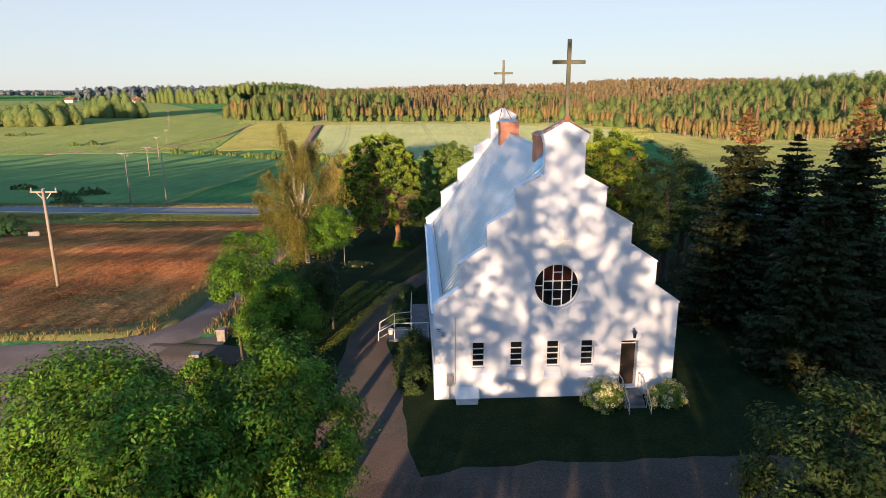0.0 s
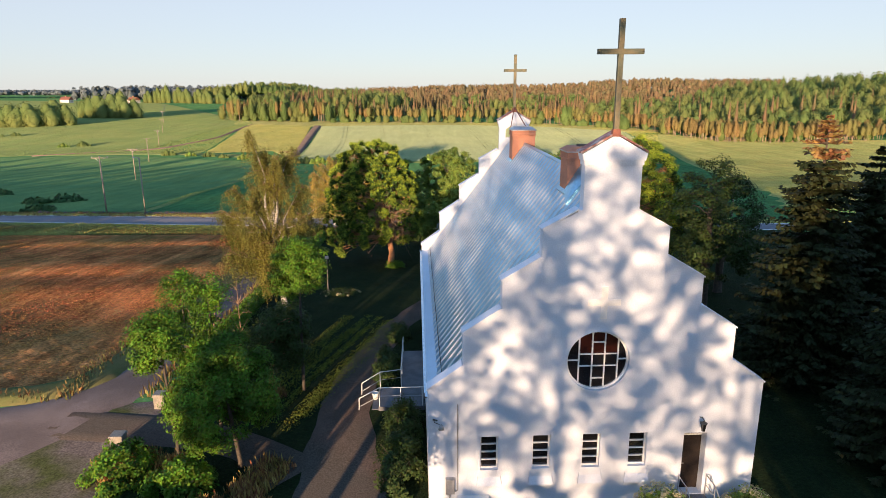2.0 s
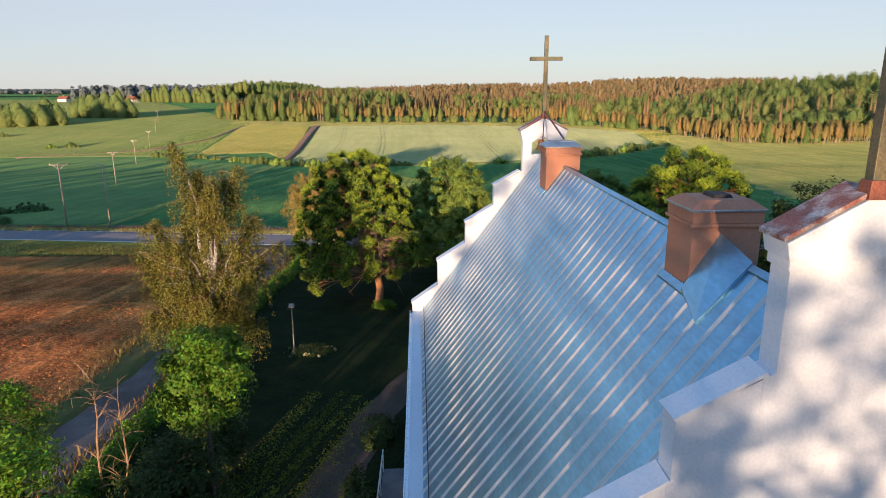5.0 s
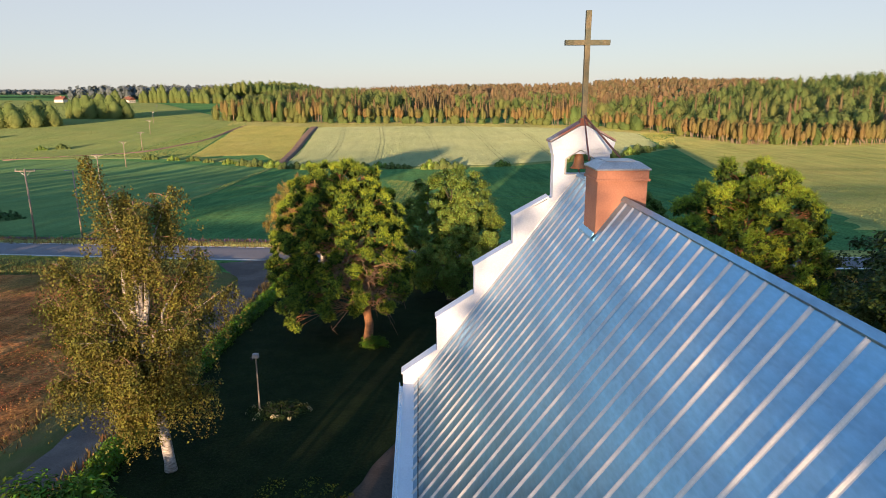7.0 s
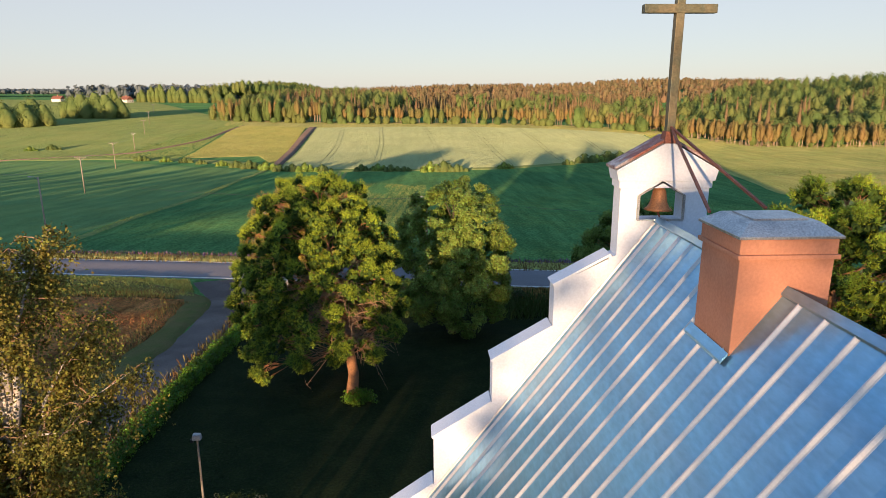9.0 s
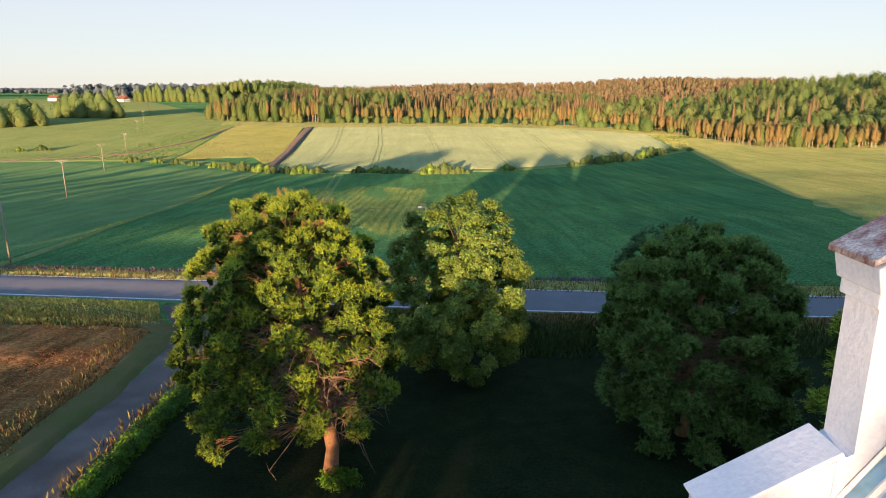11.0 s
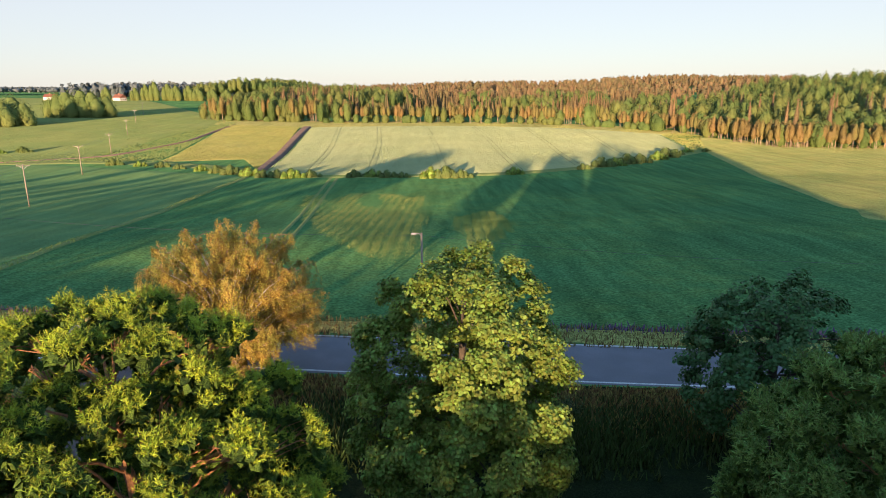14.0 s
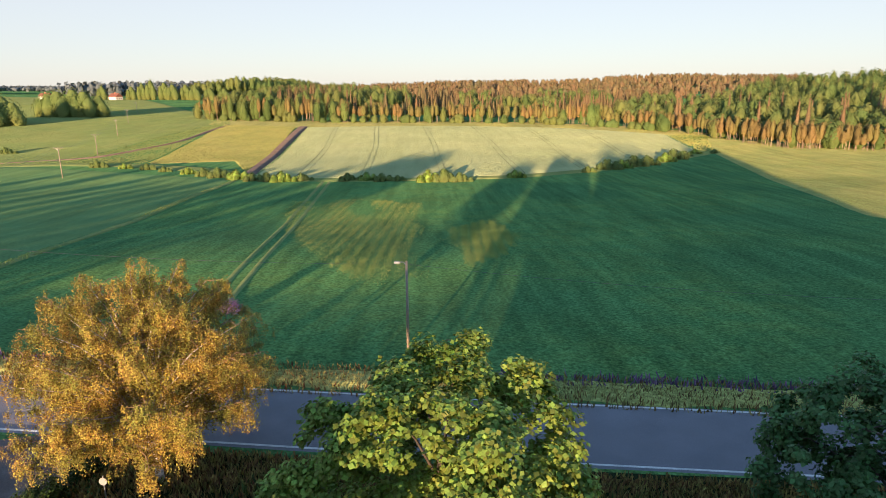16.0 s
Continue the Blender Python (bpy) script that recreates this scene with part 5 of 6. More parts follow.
broadleaf("rowan_tree", 21.5, 38.0, 5.2, 3.4, -1.8, None, M_SHADELEAF, "low spreading tree on the churchyard slope", 20, clumps=200, per=75, leaf_len=0.17)
spruce(18.3, 9.6, 12.7, 3.9, "tall dark spruce, cones and sunlight in its orange top colour", 21, glow=0.16)
spruce(21.1, 3.9, 13.4, 4.2, "broad dark spruce, its orange top coloured for cones and sunlight", 22, glow=0.18)
spruce(18.4, 1.9, 9.9, 3.6, "dark spruce standing before the taller ones", 23)
spruce(23.2, 12.5, 11.0, 3.6, "dark spruce behind the others", 24)
broadleaf("ash_tree", -9.4, -10.9, 7.5, 2.6, 2.0, None, M_ASH, "dense leafy ash tree lit on its crown", 31, clumps=170, per=230, leaf_len=0.14, ratio=0.42, spread=0.68)
broadleaf("ash_tree", -7.0, -13.4, 7.1, 2.3, 2.4, None, M_ASH, "dense leafy ash tree lit on its crown", 32, clumps=140, per=220, leaf_len=0.14, ratio=0.42, spread=0.62)
broadleaf("ash_tree", -4.5, -10.4, 7.5, 2.3, 2.2, None, M_ASH, "tall narrow ash tree over the gravel drive", 33, clumps=150, per=230, leaf_len=0.135, ratio=0.42, spread=0.6, squeeze=1.3)
# an ash standing in shade, given the shade-darkened leaves
broadleaf("rowan_tree", 10.6, -12.0, 6.3, 2.3, 0.6, None, M_SHADELEAF, "leafy tree at the edge of the forecourt, shade in its leaf colour", 34, clumps=200, per=90, leaf_len=0.17, ratio=0.42)
broadleaf("ash_tree", -7.1, 3.0, 5.4, 1.95, 0.7, None, M_ASH, "full leafy ash tree reaching low over the drive", 35, clumps=300, per=150, leaf_len=0.12, ratio=0.42, spread=0.42, lean=(-0.5, 0.2), trunk_r=0.09)
broadleaf("ash_tree", -9.6, 3.6, 6.2, 0.9, 3.6, None, M_ASH, "thin young ash tree with a sparse crown", 36, clumps=80, per=110, leaf_len=0.12, ratio=0.42, spread=0.42, lean=(-0.2, -0.2), trunk_r=0.07)
broadleaf("ash_tree", -8.3, 4.8, 7.7, 0.85, 3.0, None, M_ASH, "thin young ash tree with half-bare branches", 37, clumps=55, per=110, leaf_len=0.12, ratio=0.42, spread=0.42, trunk_r=0.07)
broadleaf("ash_tree", -10.9, 9.0, 6.4, 1.0, 2.0, None, M_ASH, "slender young ash tree beside the gate", 38, clumps=75, per=110, leaf_len=0.12, ratio=0.42, spread=0.4, trunk_r=0.06)
broadleaf("ash_tree", -5.8, 9.4, 7.5, 1.35, 4.3, None, M_ASH, "young ash tree with a light green crown", 39, clumps=120, per=130, leaf_len=0.12, ratio=0.42, spread=0.4, trunk_r=0.08, lean=(0.2, 0))
# leaf colour carries the shade, orange bark the sunlight on the stem
broadleaf("plum_tree", -7.3, 9.0, 4.2, 1.5, 1.0, None, M_SHADELEAF, "small tree with shade in its leaf colour and sunlight in its bark", 40, clumps=140, per=85, leaf_len=0.12, spread=0.4, trunk_r=0.11, lean=(0.5, 0.4), bark=M_PINEBARK)
broadleaf("plum_tree", -7.4, 14.4, 2.7, 1.15, -0.3, None, M_SHADELEAF, "dark round bushy tree on the lawn edge", 41, clumps=130, per=80, leaf_len=0.12, spread=0.4, trunk_r=0.1)

# bare dead saplings by the gate
for i, (x, y, h) in enumerate(((-10.2, 7.6, 4.2), (-9.4, 11.5, 4.6), (-11.2, 13.5, 4.4))):
    rng = np.random.default_rng(60 + i)
    z = ground_z(x, y)
    t = thing("dead_sapling", "bare dry sapling with pale twigs", "tree", x, y, z, group="dry saplings by the hedge")
    g = Geo()
    pts = limb(g, (0, 0, -0.2), (0.3, -0.2, h), 0.05, 0.012, rng, bend=0.04, n=7)
    g.part("trunk", M_TWIG, t)
    g = Geo()
    for j in range(26):
        s = pts[rng.integers(2, 7)]
        e = s + np.array((rng.normal() * 0.6, rng.normal() * 0.6, rng.uniform(0.1, 0.7)))
        q = limb(g, s, e, 0.016, 0.005, rng, n=4, sides=4)
        limb(g, q[2], q[2] + rng.normal(size=3) * 0.3, 0.007, 0.003, rng, n=3, sides=3)
    tagged(g.part("twig", M_TWIG, t), kind="stuff")

# shrubs: along the church wall, beside the steps, at the gate, and the lane hedge


def shrub(x, y, rx, ry, h, material, label, seed, name="shrub", n=3800, leaf=0.1, flowers=0, group=""):
    rng = np.random.default_rng(seed)
    z = ground_z(x, y)
    t = thing(name, label, "shrub", x, y, z, group)
    g = Geo()
    for _ in range(14):
        a = rng.uniform(0, 2 * math.pi)
        limb(g, (rng.normal() * 0.1, rng.normal() * 0.1, -0.1), (rx * 0.7 * math.cos(a), ry * 0.7 * math.sin(a), h * rng.uniform(0.5, 0.85)), 0.025, 0.006, rng, n=4, sides=4)
    tagged(g.part("stems", M_BARK, t), kind="stuff")
    d = sphere_dirs(rng, 90)
    d[:, 2] = np.abs(d[:, 2])
    c = d * np.array((rx, ry, h)) * (0.6 + 0.4 * rng.random((90, 1)))
    own = rng.integers(0, 90, n)
    q = c[own] + sphere_dirs(rng, n) * 0.26 * rng.random((n, 1)) ** 0.4
    q[:, 2] = np.abs(q[:, 2])
    nrm = unit(q + rng.normal(size=(n, 3)) * 0.6 + np.array((0, 0, 0.4)))
    v, f = leaf_quads(rng, q, nrm, leaf * (0.7 + 0.6 * rng.random(n)), 0.62)
    put_mesh("foliage", v, f, material, t)
    if flowers:
        d = sphere_dirs(rng, flowers)
        d[:, 2] = np.abs(d[:, 2]) * 0.9 + 0.1
        c = d * np.array((rx, ry, h)) * 1.06
        m = 26
        own = np.repeat(np.arange(flowers), m)
        q = c[own] + sphere_dirs(rng, flowers * m) * 0.09
        v, f = leaf_quads(rng, q, unit(q - c[own] + d[own] * 0.4), 0.06 + 0 * q[:, 0], 0.9)
        tagged(put_mesh("flower_head", v, f, M_FLOWER, t), "cream flower heads", kind="stuff")
    return t


shrub(7.55, -1.0, 0.95, 0.8, 1.35, M_LINDEN, "hydrangea bush full of cream flower heads", 71, "hydrangea_shrub", 3600, 0.11, 75)
shrub(10.45, -0.9, 0.85, 0.7, 1.1, M_LINDEN, "smaller hydrangea bush with cream flower heads", 72, "hydrangea_shrub", 3000, 0.11, 60)
shrub(-1.05, 2.2, 0.95, 1.9, 1.5, M_SHADELEAF, "dark clipped shrub against the church wall", 73, n=5200)
shrub(-0.9, 5.2, 0.85, 1.5, 1.5, M_SHADELEAF, "dark clipped shrub before the side landing", 74, n=4600)
shrub(-1.95, 11.6, 0.65, 2.1, 1.1, M_SHADELEAF, "low dark shrub beside the ramp", 75, n=4600)
shrub(-1.5, 17.2, 0.7, 1.5, 0.8, M_SHADELEAF, "low spreading shrub at the wall's end", 76, n=3000)
shrub(-11.4, 2.6, 1.3, 1.6, 1.2, M_ASH, "leafy shrub beside the gate post", 77, n=4600, leaf=0.13)
shrub(-9.9, -1.2, 1.8, 2.2, 0.9, M_ASH, "spreading green shrub by the drive", 78, n=6000, leaf=0.14)
shrub(-8.8, 1.6, 1.3, 1.2, 1.1, M_ASH, "bright leafy bush between the gate and the drive", 88, n=5200, leaf=0.13)
shrub(-7.4, -5.2, 1.5, 2.0, 1.5, M_SHADELEAF, "dense shrub under the ash trees", 79, n=7000, leaf=0.14)
shrub(-2.3, 37.2, 0.9, 0.6, 0.6, M_ASH, "low green shoots at the foot of the pine", 80, n=1500, leaf=0.12)
shrub(-6.2, 28.0, 1.5, 0.9, 0.22, M_SHADELEAF, "low bed with small white flowers by the lawn lamp", 81, n=1500, leaf=0.09, flowers=13)
shrub(-13.4, 60.6, 0.9, 1.6, 1.5, M_SHADELEAF, "dark rough bush at the lane mouth", 84, n=3400, leaf=0.12)
shrub(-13.0, 63.4, 0.9, 1.1, 1.1, M_SHADELEAF, "dark rough bush at the lane mouth", 85, n=2400, leaf=0.12)
shrub(8.5, 58.0, 1.8, 1.0, 1.1, M_SHADELEAF, "rough bush on the road bank", 82, n=3000, leaf=0.12)
for i, (x, y, r, h) in enumerate(((-49.9, 50.6, 2.6, 2.6), (-53.4, 51.6, 2.8, 3.2), (-65.5, 101, 3.6, 1.5), (-69.5, 98.5, 2.6, 1.3), (-62.5, 87, 3.0, 1.1), (-86, 114, 3.2, 1.2))):
    shrub(x, y, r, r * 0.8, h, M_MAPLE, "dark rough bush in the field corner" if i < 2 else "low dark willow bush in the rough meadow", 160 + i, n=5200, leaf=0.2, name="field_bush")
shrub(-13.8, 88.6, 1.0, 1.0, 1.3, M_LUPIN, "pink flowering willowherb clump in the meadow", 83, n=1800, leaf=0.1)

rng = np.random.default_rng(90)
hedge_pts = []
for (x0, y0), (x1, y1) in zip([(-11.6, 11.5), (-12.1, 24), (-11.9, 38), (-11.7, 53)], [(-12.1, 24), (-11.9, 38), (-11.7, 53), (-11.9, 58)]):
    n = int(math.hypot(x1 - x0, y1 - y0) * 620)
    k = rng.random(n)
    a = rng.uniform(0, math.pi, n)
    rr = 0.55 + 0.45 * rng.random(n)
    lump = 0.85 + 0.22 * np.sin(k * 41 + 1.3) * np.sin(k * 17)
    xs = x0 + (x1 - x0) * k + np.cos(a) * 0.75 * rr * lump
    ys = y0 + (y1 - y0) * k + rng.normal(size=n) * 0.1
    zs = np.array([ground_z(p, q) for p, q in zip(xs, ys)]) + np.sin(a) * 1.0 * rr * lump
    hedge_pts.append((np.c_[xs, ys, zs], np.c_[np.cos(a), np.zeros(n), np.sin(a)]))
q = np.concatenate([h[0] for h in hedge_pts])
nrm = unit(np.concatenate([h[1] for h in hedge_pts]) + rng.normal(size=q.shape) * 0.6)
v, f = leaf_quads(rng, q, nrm, 0.12 * (0.7 + 0.6 * rng.random(len(q))), 0.62)
hedge = new("hedge", fast_mesh("hedge", v, f, M_ASH))
tagged(hedge, "long untrimmed green hedge beside the lane", "hedge", kind="stuff")

# unseen dense bushes behind the forecourt, added to keep low sun off the lawn
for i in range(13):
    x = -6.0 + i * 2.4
    shrub(x, -29 + 0.8 * math.sin(i * 2.1), 1.9, 1.4, 3.4 + 0.3 * math.sin(i * 1.3), M_SHADELEAF, "unseen dense bush behind the forecourt, added to shade the lawn", 150 + i, "laurel_shrub", 4200, 0.34, group="laurels behind the forecourt")

# unseen tall trees south of the forecourt, added to throw the long shade
far_trees = []
for seed, dense, per, size, low, wide in ((101, 1080, 7, 0.21, 3.4, 0.26), (102, 240, 22, 0.95, 9.6, 0.8), (103, 170, 26, 0.95, 5.0, 0.8)):
    t = broadleaf("aspen_tree", -20 - seed % 7 * 12, -58, 18 + ground_z(0, -58), 4.6, low, None, M_SHADELEAF, "unseen tall tree behind the forecourt, added to cast shade", seed, clumps=dense, per=per, leaf_len=size, ratio=0.8, spread=wide, group="row of aspens", trunk_r=0.14, lobes=150)
    far_trees.append(t)
# x, y, height, density
SHADE = [(x, -58 + 4 * math.sin(x * 1.7), 14.6 + 1.4 * math.sin(x * 0.9) + 1.8 * math.sin(x * 2.3), 2) for x in range(-218, -81, 7)]
SHADE += [(-9.9, -41, 20.8, 0), (-5.4, -37.5, 21.4, 0), (-0.6, -42, 21.0, 0), (-8.4, -46, 12.0, 0), (-3.4, -47, 12.5, 0)]
SHADE += [(x, -56 + 4 * math.sin(x * 1.3), 15.4, 2) for x in (3.0, 6.5)] + [(x, -56 + 4 * math.sin(x * 1.3), 18, 2) for x in (10.5, 14, 18.5)]
SHADE += [(x, -58, 18.5, 1) for x in (-82, -77, -72.5)]
# unseen trees to the south-east, added to keep sky light off the lawn
SHADE += [(17, -24, 16, 2), (24, -30, 18, 2), (26, -17, 15, 2), (33, -22, 18, 2), (36, -9, 16, 2), (31, -33, 17, 2)]
rng = np.random.default_rng(104)
for x, y, h, kind in SHADE:
    k = h / 18 * rng.uniform(0.97, 1.04)
    m = Matrix.LocRotScale((x, y, ground_z(x, y)), Euler((0, 0, rng.uniform(0, 6.28))), None)
    c = copy_thing(far_trees[kind], m)
    c.scale = (k, k, k)
for t in far_trees:
    for o in (*t.children_recursive, t):
        bpy.data.objects.remove(o)

# ---------------------------------------------------------------- woods, copses and bushes far off
def wood_mesh(name, spots, material, seed, leaves, kind, trunk_material=None, base=0.12, leaf=0.9):
    """Many trees in one mesh. Spots: x, y, foot, height, radius. kind: 'round', 'spruce' or 'mixed'. base: where the crowns begin, as a share of the height."""
    rng = np.random.default_rng(seed)
    spots = np.asarray(spots, float)
    n = len(spots)
    conic = np.zeros(n, bool) if kind == "round" else np.ones(n, bool) if kind == "spruce" else rng.random(n) < 0.4
    own = np.repeat(np.arange(n), leaves)
    m = len(own)
    h, r = spots[own, 3], spots[own, 4]
    k = 1 - (1 - rng.random(m)) ** 0.8
    a = rng.uniform(0, 2 * math.pi, m)
    low = np.where(conic, 0.04, base)[own]
    t = low + (1 - low) * k
    # conic crowns narrow to the tip; round ones are egg-shaped domes, broken into boughs
    prof = np.where(conic[own], (1 - k) ** 0.9 * 0.75 + 0.03, np.sqrt(np.clip(1 - (2 * k ** 0.85 - 1) ** 2, 0.02, 1)))
    bough = np.sin(a * 4 + own * 1.7 + 3 * k) * np.sin(11 * k + own * 2.3 + 2 * np.sin(a + own))
    rr = r * prof * (0.86 + 0.17 * bough) * (0.86 + 0.14 * rng.random(m))
    p = np.c_[spots[own, 0] + rr * np.cos(a), spots[own, 1] + rr * np.sin(a), spots[own, 2] + h * t * (1 + 0.02 * bough)]
    nrm = unit(np.c_[np.cos(a), np.sin(a), 0.35 + 1.5 * (k - 0.45)] + rng.normal(size=(m, 3)) * 0.2)
    size = leaf * (0.7 + 0.6 * rng.random(m)) * np.where(conic[own], 0.85, 1.0)
    v, f = leaf_quads(rng, p, nrm, size, 0.75)
    # the dense heart of each crown, lumpy with the same boughs
    na, nk = 9, 6
    own = np.repeat(np.arange(n), na * nk)
    k = np.tile(np.repeat(np.linspace(0.02, 0.97, nk), na), n)
    a = np.tile(np.arange(na) * 2 * math.pi / na, n * nk) + own * 1.1
    low = np.where(conic, 0.04, base)[own]
    prof = np.where(conic[own], (1 - k) ** 0.9 * 0.75 + 0.03, np.sqrt(np.clip(1 - (2 * k ** 0.85 - 1) ** 2, 0.02, 1)))
    bough = np.sin(a * 4 + own * 1.7 + 3 * k) * np.sin(11 * k + own * 2.3 + 2 * np.sin(a + own))
    rr = spots[own, 4] * prof * (0.6 + 0.16 * bough)
    heart = np.c_[spots[own, 0] + rr * np.cos(a), spots[own, 1] + rr * np.sin(a), spots[own, 2] + spots[own, 3] * (low + (0.93 - low) * k)]
    i, j = np.meshgrid(np.arange(na), np.arange(nk - 1))
    i, j = i.ravel(), j.ravel()
    ring = np.stack([j * na + i, j * na + (i + 1) % na, (j + 1) * na + (i + 1) % na, (j + 1) * na + i], 1)
    f = np.concatenate([np.asarray(f), (ring[None] + (np.arange(n) * na * nk)[:, None, None]).reshape(-1, 4) + len(v)])
    v = np.concatenate([v, heart])
    ob = new(name, fast_mesh(name, v, f, material))
    if trunk_material:
        w = (0.05 + 0.006 * spots[:, 3])[:, None]
        ang = rng.uniform(0, math.pi, n)
        foot = spots[:, :3]
        q = []
        for j in range(3):
            q.append(foot + np.c_[np.cos(2.094 * j + ang), np.sin(2.094 * j + ang), np.zeros(n)] * w)
        topz = np.c_[np.zeros(n), np.zeros(n), spots[:, 3] * 0.7]
        v = np.stack(q + [b * 0.6 + foot * 0.4 + topz for b in q], 1).reshape(-1, 3)
        first = np.arange(n)[:, None, None] * 6
        f = (np.array([[0, 1, 4, 3], [1, 2, 5, 4], [2, 0, 3, 5]])[None] + first).reshape(-1, 4)
        tr = new("trunks", fast_mesh("trunks", v, f, trunk_material))
        tr.parent = ob
        tagged(tr, "pale orange-lit trunks", kind="stuff")
    return ob


rng = np.random.default_rng(200)
EDGE = [(-134, 434), (-100, 424), (-60, 410), (0, 402), (60, 392), (100, 362), (128, 318), (140, 276), (165, 264), (200, 258), (330, 250)]


def edge_point(k):
    f = k * (len(EDGE) - 1)
    i = min(int(f), len(EDGE) - 2)
    f -= i
    return EDGE[i][0] * (1 - f) + EDGE[i + 1][0] * f, EDGE[i][1] * (1 - f) + EDGE[i + 1][1] * f


edge_birch, edge_green, conifer, left_wood, hill_wood = [], [], [], [], []
for i in range(600):
    x, y = edge_point((i + rng.random()) / 600)
    back = rng.random() ** 1.5 * 18
    nx, ny = (0.25, 0.97) if x < 90 else (0.75, 0.66)
    x, y = x + nx * back + rng.normal() * 1.5, y + ny * back + rng.normal() * 1.5
    lump = 1 + 0.16 * noise.noise((x * 0.05, y * 0.05, 2.0))
    h = (rng.uniform(10, 15) if x < -40 else rng.uniform(8, 11.5) if x < 100 else rng.uniform(6.5, 10)) * lump
    green = rng.random() < (0.5 if x < -70 else 0.14 if x < 100 else 0.2)
    spot = (x, y, ground_z(x, y) - 0.3, h, rng.uniform(2.2, 3.6) if green else rng.uniform(1.1, 1.9))
    (edge_green if green else edge_birch).append(spot)
for i in range(220):     # thin birches at the foot of the hill
    x, y = edge_point(0.62 + 0.38 * rng.random())
    edge_birch.append((x - 1 + rng.normal(), y - 1 + rng.normal() * 2, ground_z(x, y) - 0.3, rng.uniform(6, 10.5), rng.uniform(0.9, 1.5)))
for i in range(45):      # young growth along the foot of the wood
    x, y = edge_point(rng.random() * 0.55)
    edge_green.append((x, y - 1.5, ground_z(x, y) - 0.4, rng.uniform(3, 6), rng.uniform(1.6, 2.8)))
for i in range(760):
    k = rng.random() * 0.62
    x, y = edge_point(k)
    b = 34 + rng.random() * 120
    x, y = x + 0.2 * b + rng.normal() * 3, y + b
    h = (rng.uniform(12, 19) - 4 * rise(-50, 20, x)) * (1 - 0.32 * rise(-70, 0, x) * (1 - min(1.0, b / 110)))
    if noise.noise((x * 0.02, y * 0.02, 9.0)) > (0.25 if x < -50 else -0.05):
        conifer.append((x, y, ground_z(x, y) + 0.016 * b, h + 1.5, rng.uniform(2.2, 3.2)))
    else:
        left_wood.append((x, y, ground_z(x, y) + 0.016 * b, h, rng.uniform(3.2, 5.0)))
for i in range(1700):
    k = 0.52 + rng.random() * 0.48
    x, y = edge_point(k)
    b = 10 + rng.random() * 240
    x, y = x + 0.7 * b + rng.normal() * 3, y + 0.75 * b
    if any((x - q[0]) ** 2 + (y - q[1]) ** 2 < 30 for q in hill_wood[-900:]):
        continue
    if rng.random() < 0.1:
        conifer.append((x, y, ground_z(x, y), rng.uniform(14, 20), rng.uniform(2.4, 3.4)))
    else:
        hill_wood.append((x, y, ground_z(x, y), rng.uniform(8.5, 13.5) + (3 + 5 * rise(120, 300, x)) * min(1.0, b / 140), rng.uniform(3.0, 4.4)))
tagged(wood_mesh("birch_wood_edge", edge_birch, M_WOOD_A, 201, 280, "round", M_TRUNKS, 0.42, 0.6), "edge of a birch wood, its pale trunks sunlit", "forest", kind="stuff")
tagged(wood_mesh("leafy_wood_edge", edge_green, M_WOOD_B, 206, 400, "round", M_TRUNKS, 0.1, 0.85), "green leafy trees and young growth along the wood's edge", "forest", kind="stuff")
tagged(wood_mesh("conifer_wood", conifer, M_WOOD_C, 207, 120, "spruce", None, 0.1, 0.9), "dark reddish spruces in the wood", "forest", kind="stuff")
tagged(wood_mesh("forest", left_wood, M_WOOD_B, 202, 280, "round", None, 0.35, 0.85), "green mixed wood behind the fields", "forest", kind="stuff")
tagged(wood_mesh("hill_forest", hill_wood, M_WOOD_B, 203, 330, "round", M_TRUNKS, 0.34, 0.8), "leafy green wood climbing a hill", "forest", kind="stuff")
far = []
for i in range(2600):
    x = rng.uniform(-160, 620)
    y = 600 + rng.random() * 620 + abs(x) * 0.05
    if x > 0.62 * y - 25:
        continue
    far.append((x, y, ground_z(x, y) + 9 * rise(650, 1150, y) * rise(-220, 120, x) - 3 - 9 * rise(0.3, 0.48, x / y), rng.uniform(13, 20), rng.uniform(3.4, 5.4)))
left_hill = []
for i in range(420):
    x, y = rng.uniform(-262, -90), rng.uniform(740, 960)
    left_hill.append((x, y, ground_z(x, y) + 9 * math.exp(-((x + 185) / 50) ** 2) - 2, rng.uniform(13, 19), rng.uniform(3.6, 5.4)))
tagged(wood_mesh("wooded_hill", left_hill, M_WOOD_B, 208, 80, "round", None, 0.3, 1.9), "green wooded hill behind the fields", "forest", kind="stuff")
tagged(wood_mesh("far_forest", far, M_WOOD_C, 204, 30, "mixed", None, 0.3, 2.4), "far reddish conifer wood on a low ridge", "forest", kind="stuff")
dist = []
for i in range(1500):
    x = rng.uniform(-2300, -250)
    y = 1500 + rng.random() * 500
    dist.append((x, y, ground_z(x, y) + 5 + 4 * rise(-500, -1300, x), rng.uniform(9, 12), rng.uniform(10, 16)))
for i in range(500):
    x = rng.uniform(-480, -150)
    y = 900 + rng.random() * 200
    dist.append((x, y, ground_z(x, y), rng.uniform(14, 20), rng.uniform(4, 6)))
tagged(wood_mesh("distant_forest", dist, M_WOOD_D, 205, 20, "round", None, 0.12, 6.0), "wooded ridge on the horizon, haze put into its bluish colour", "forest", kind="stuff")


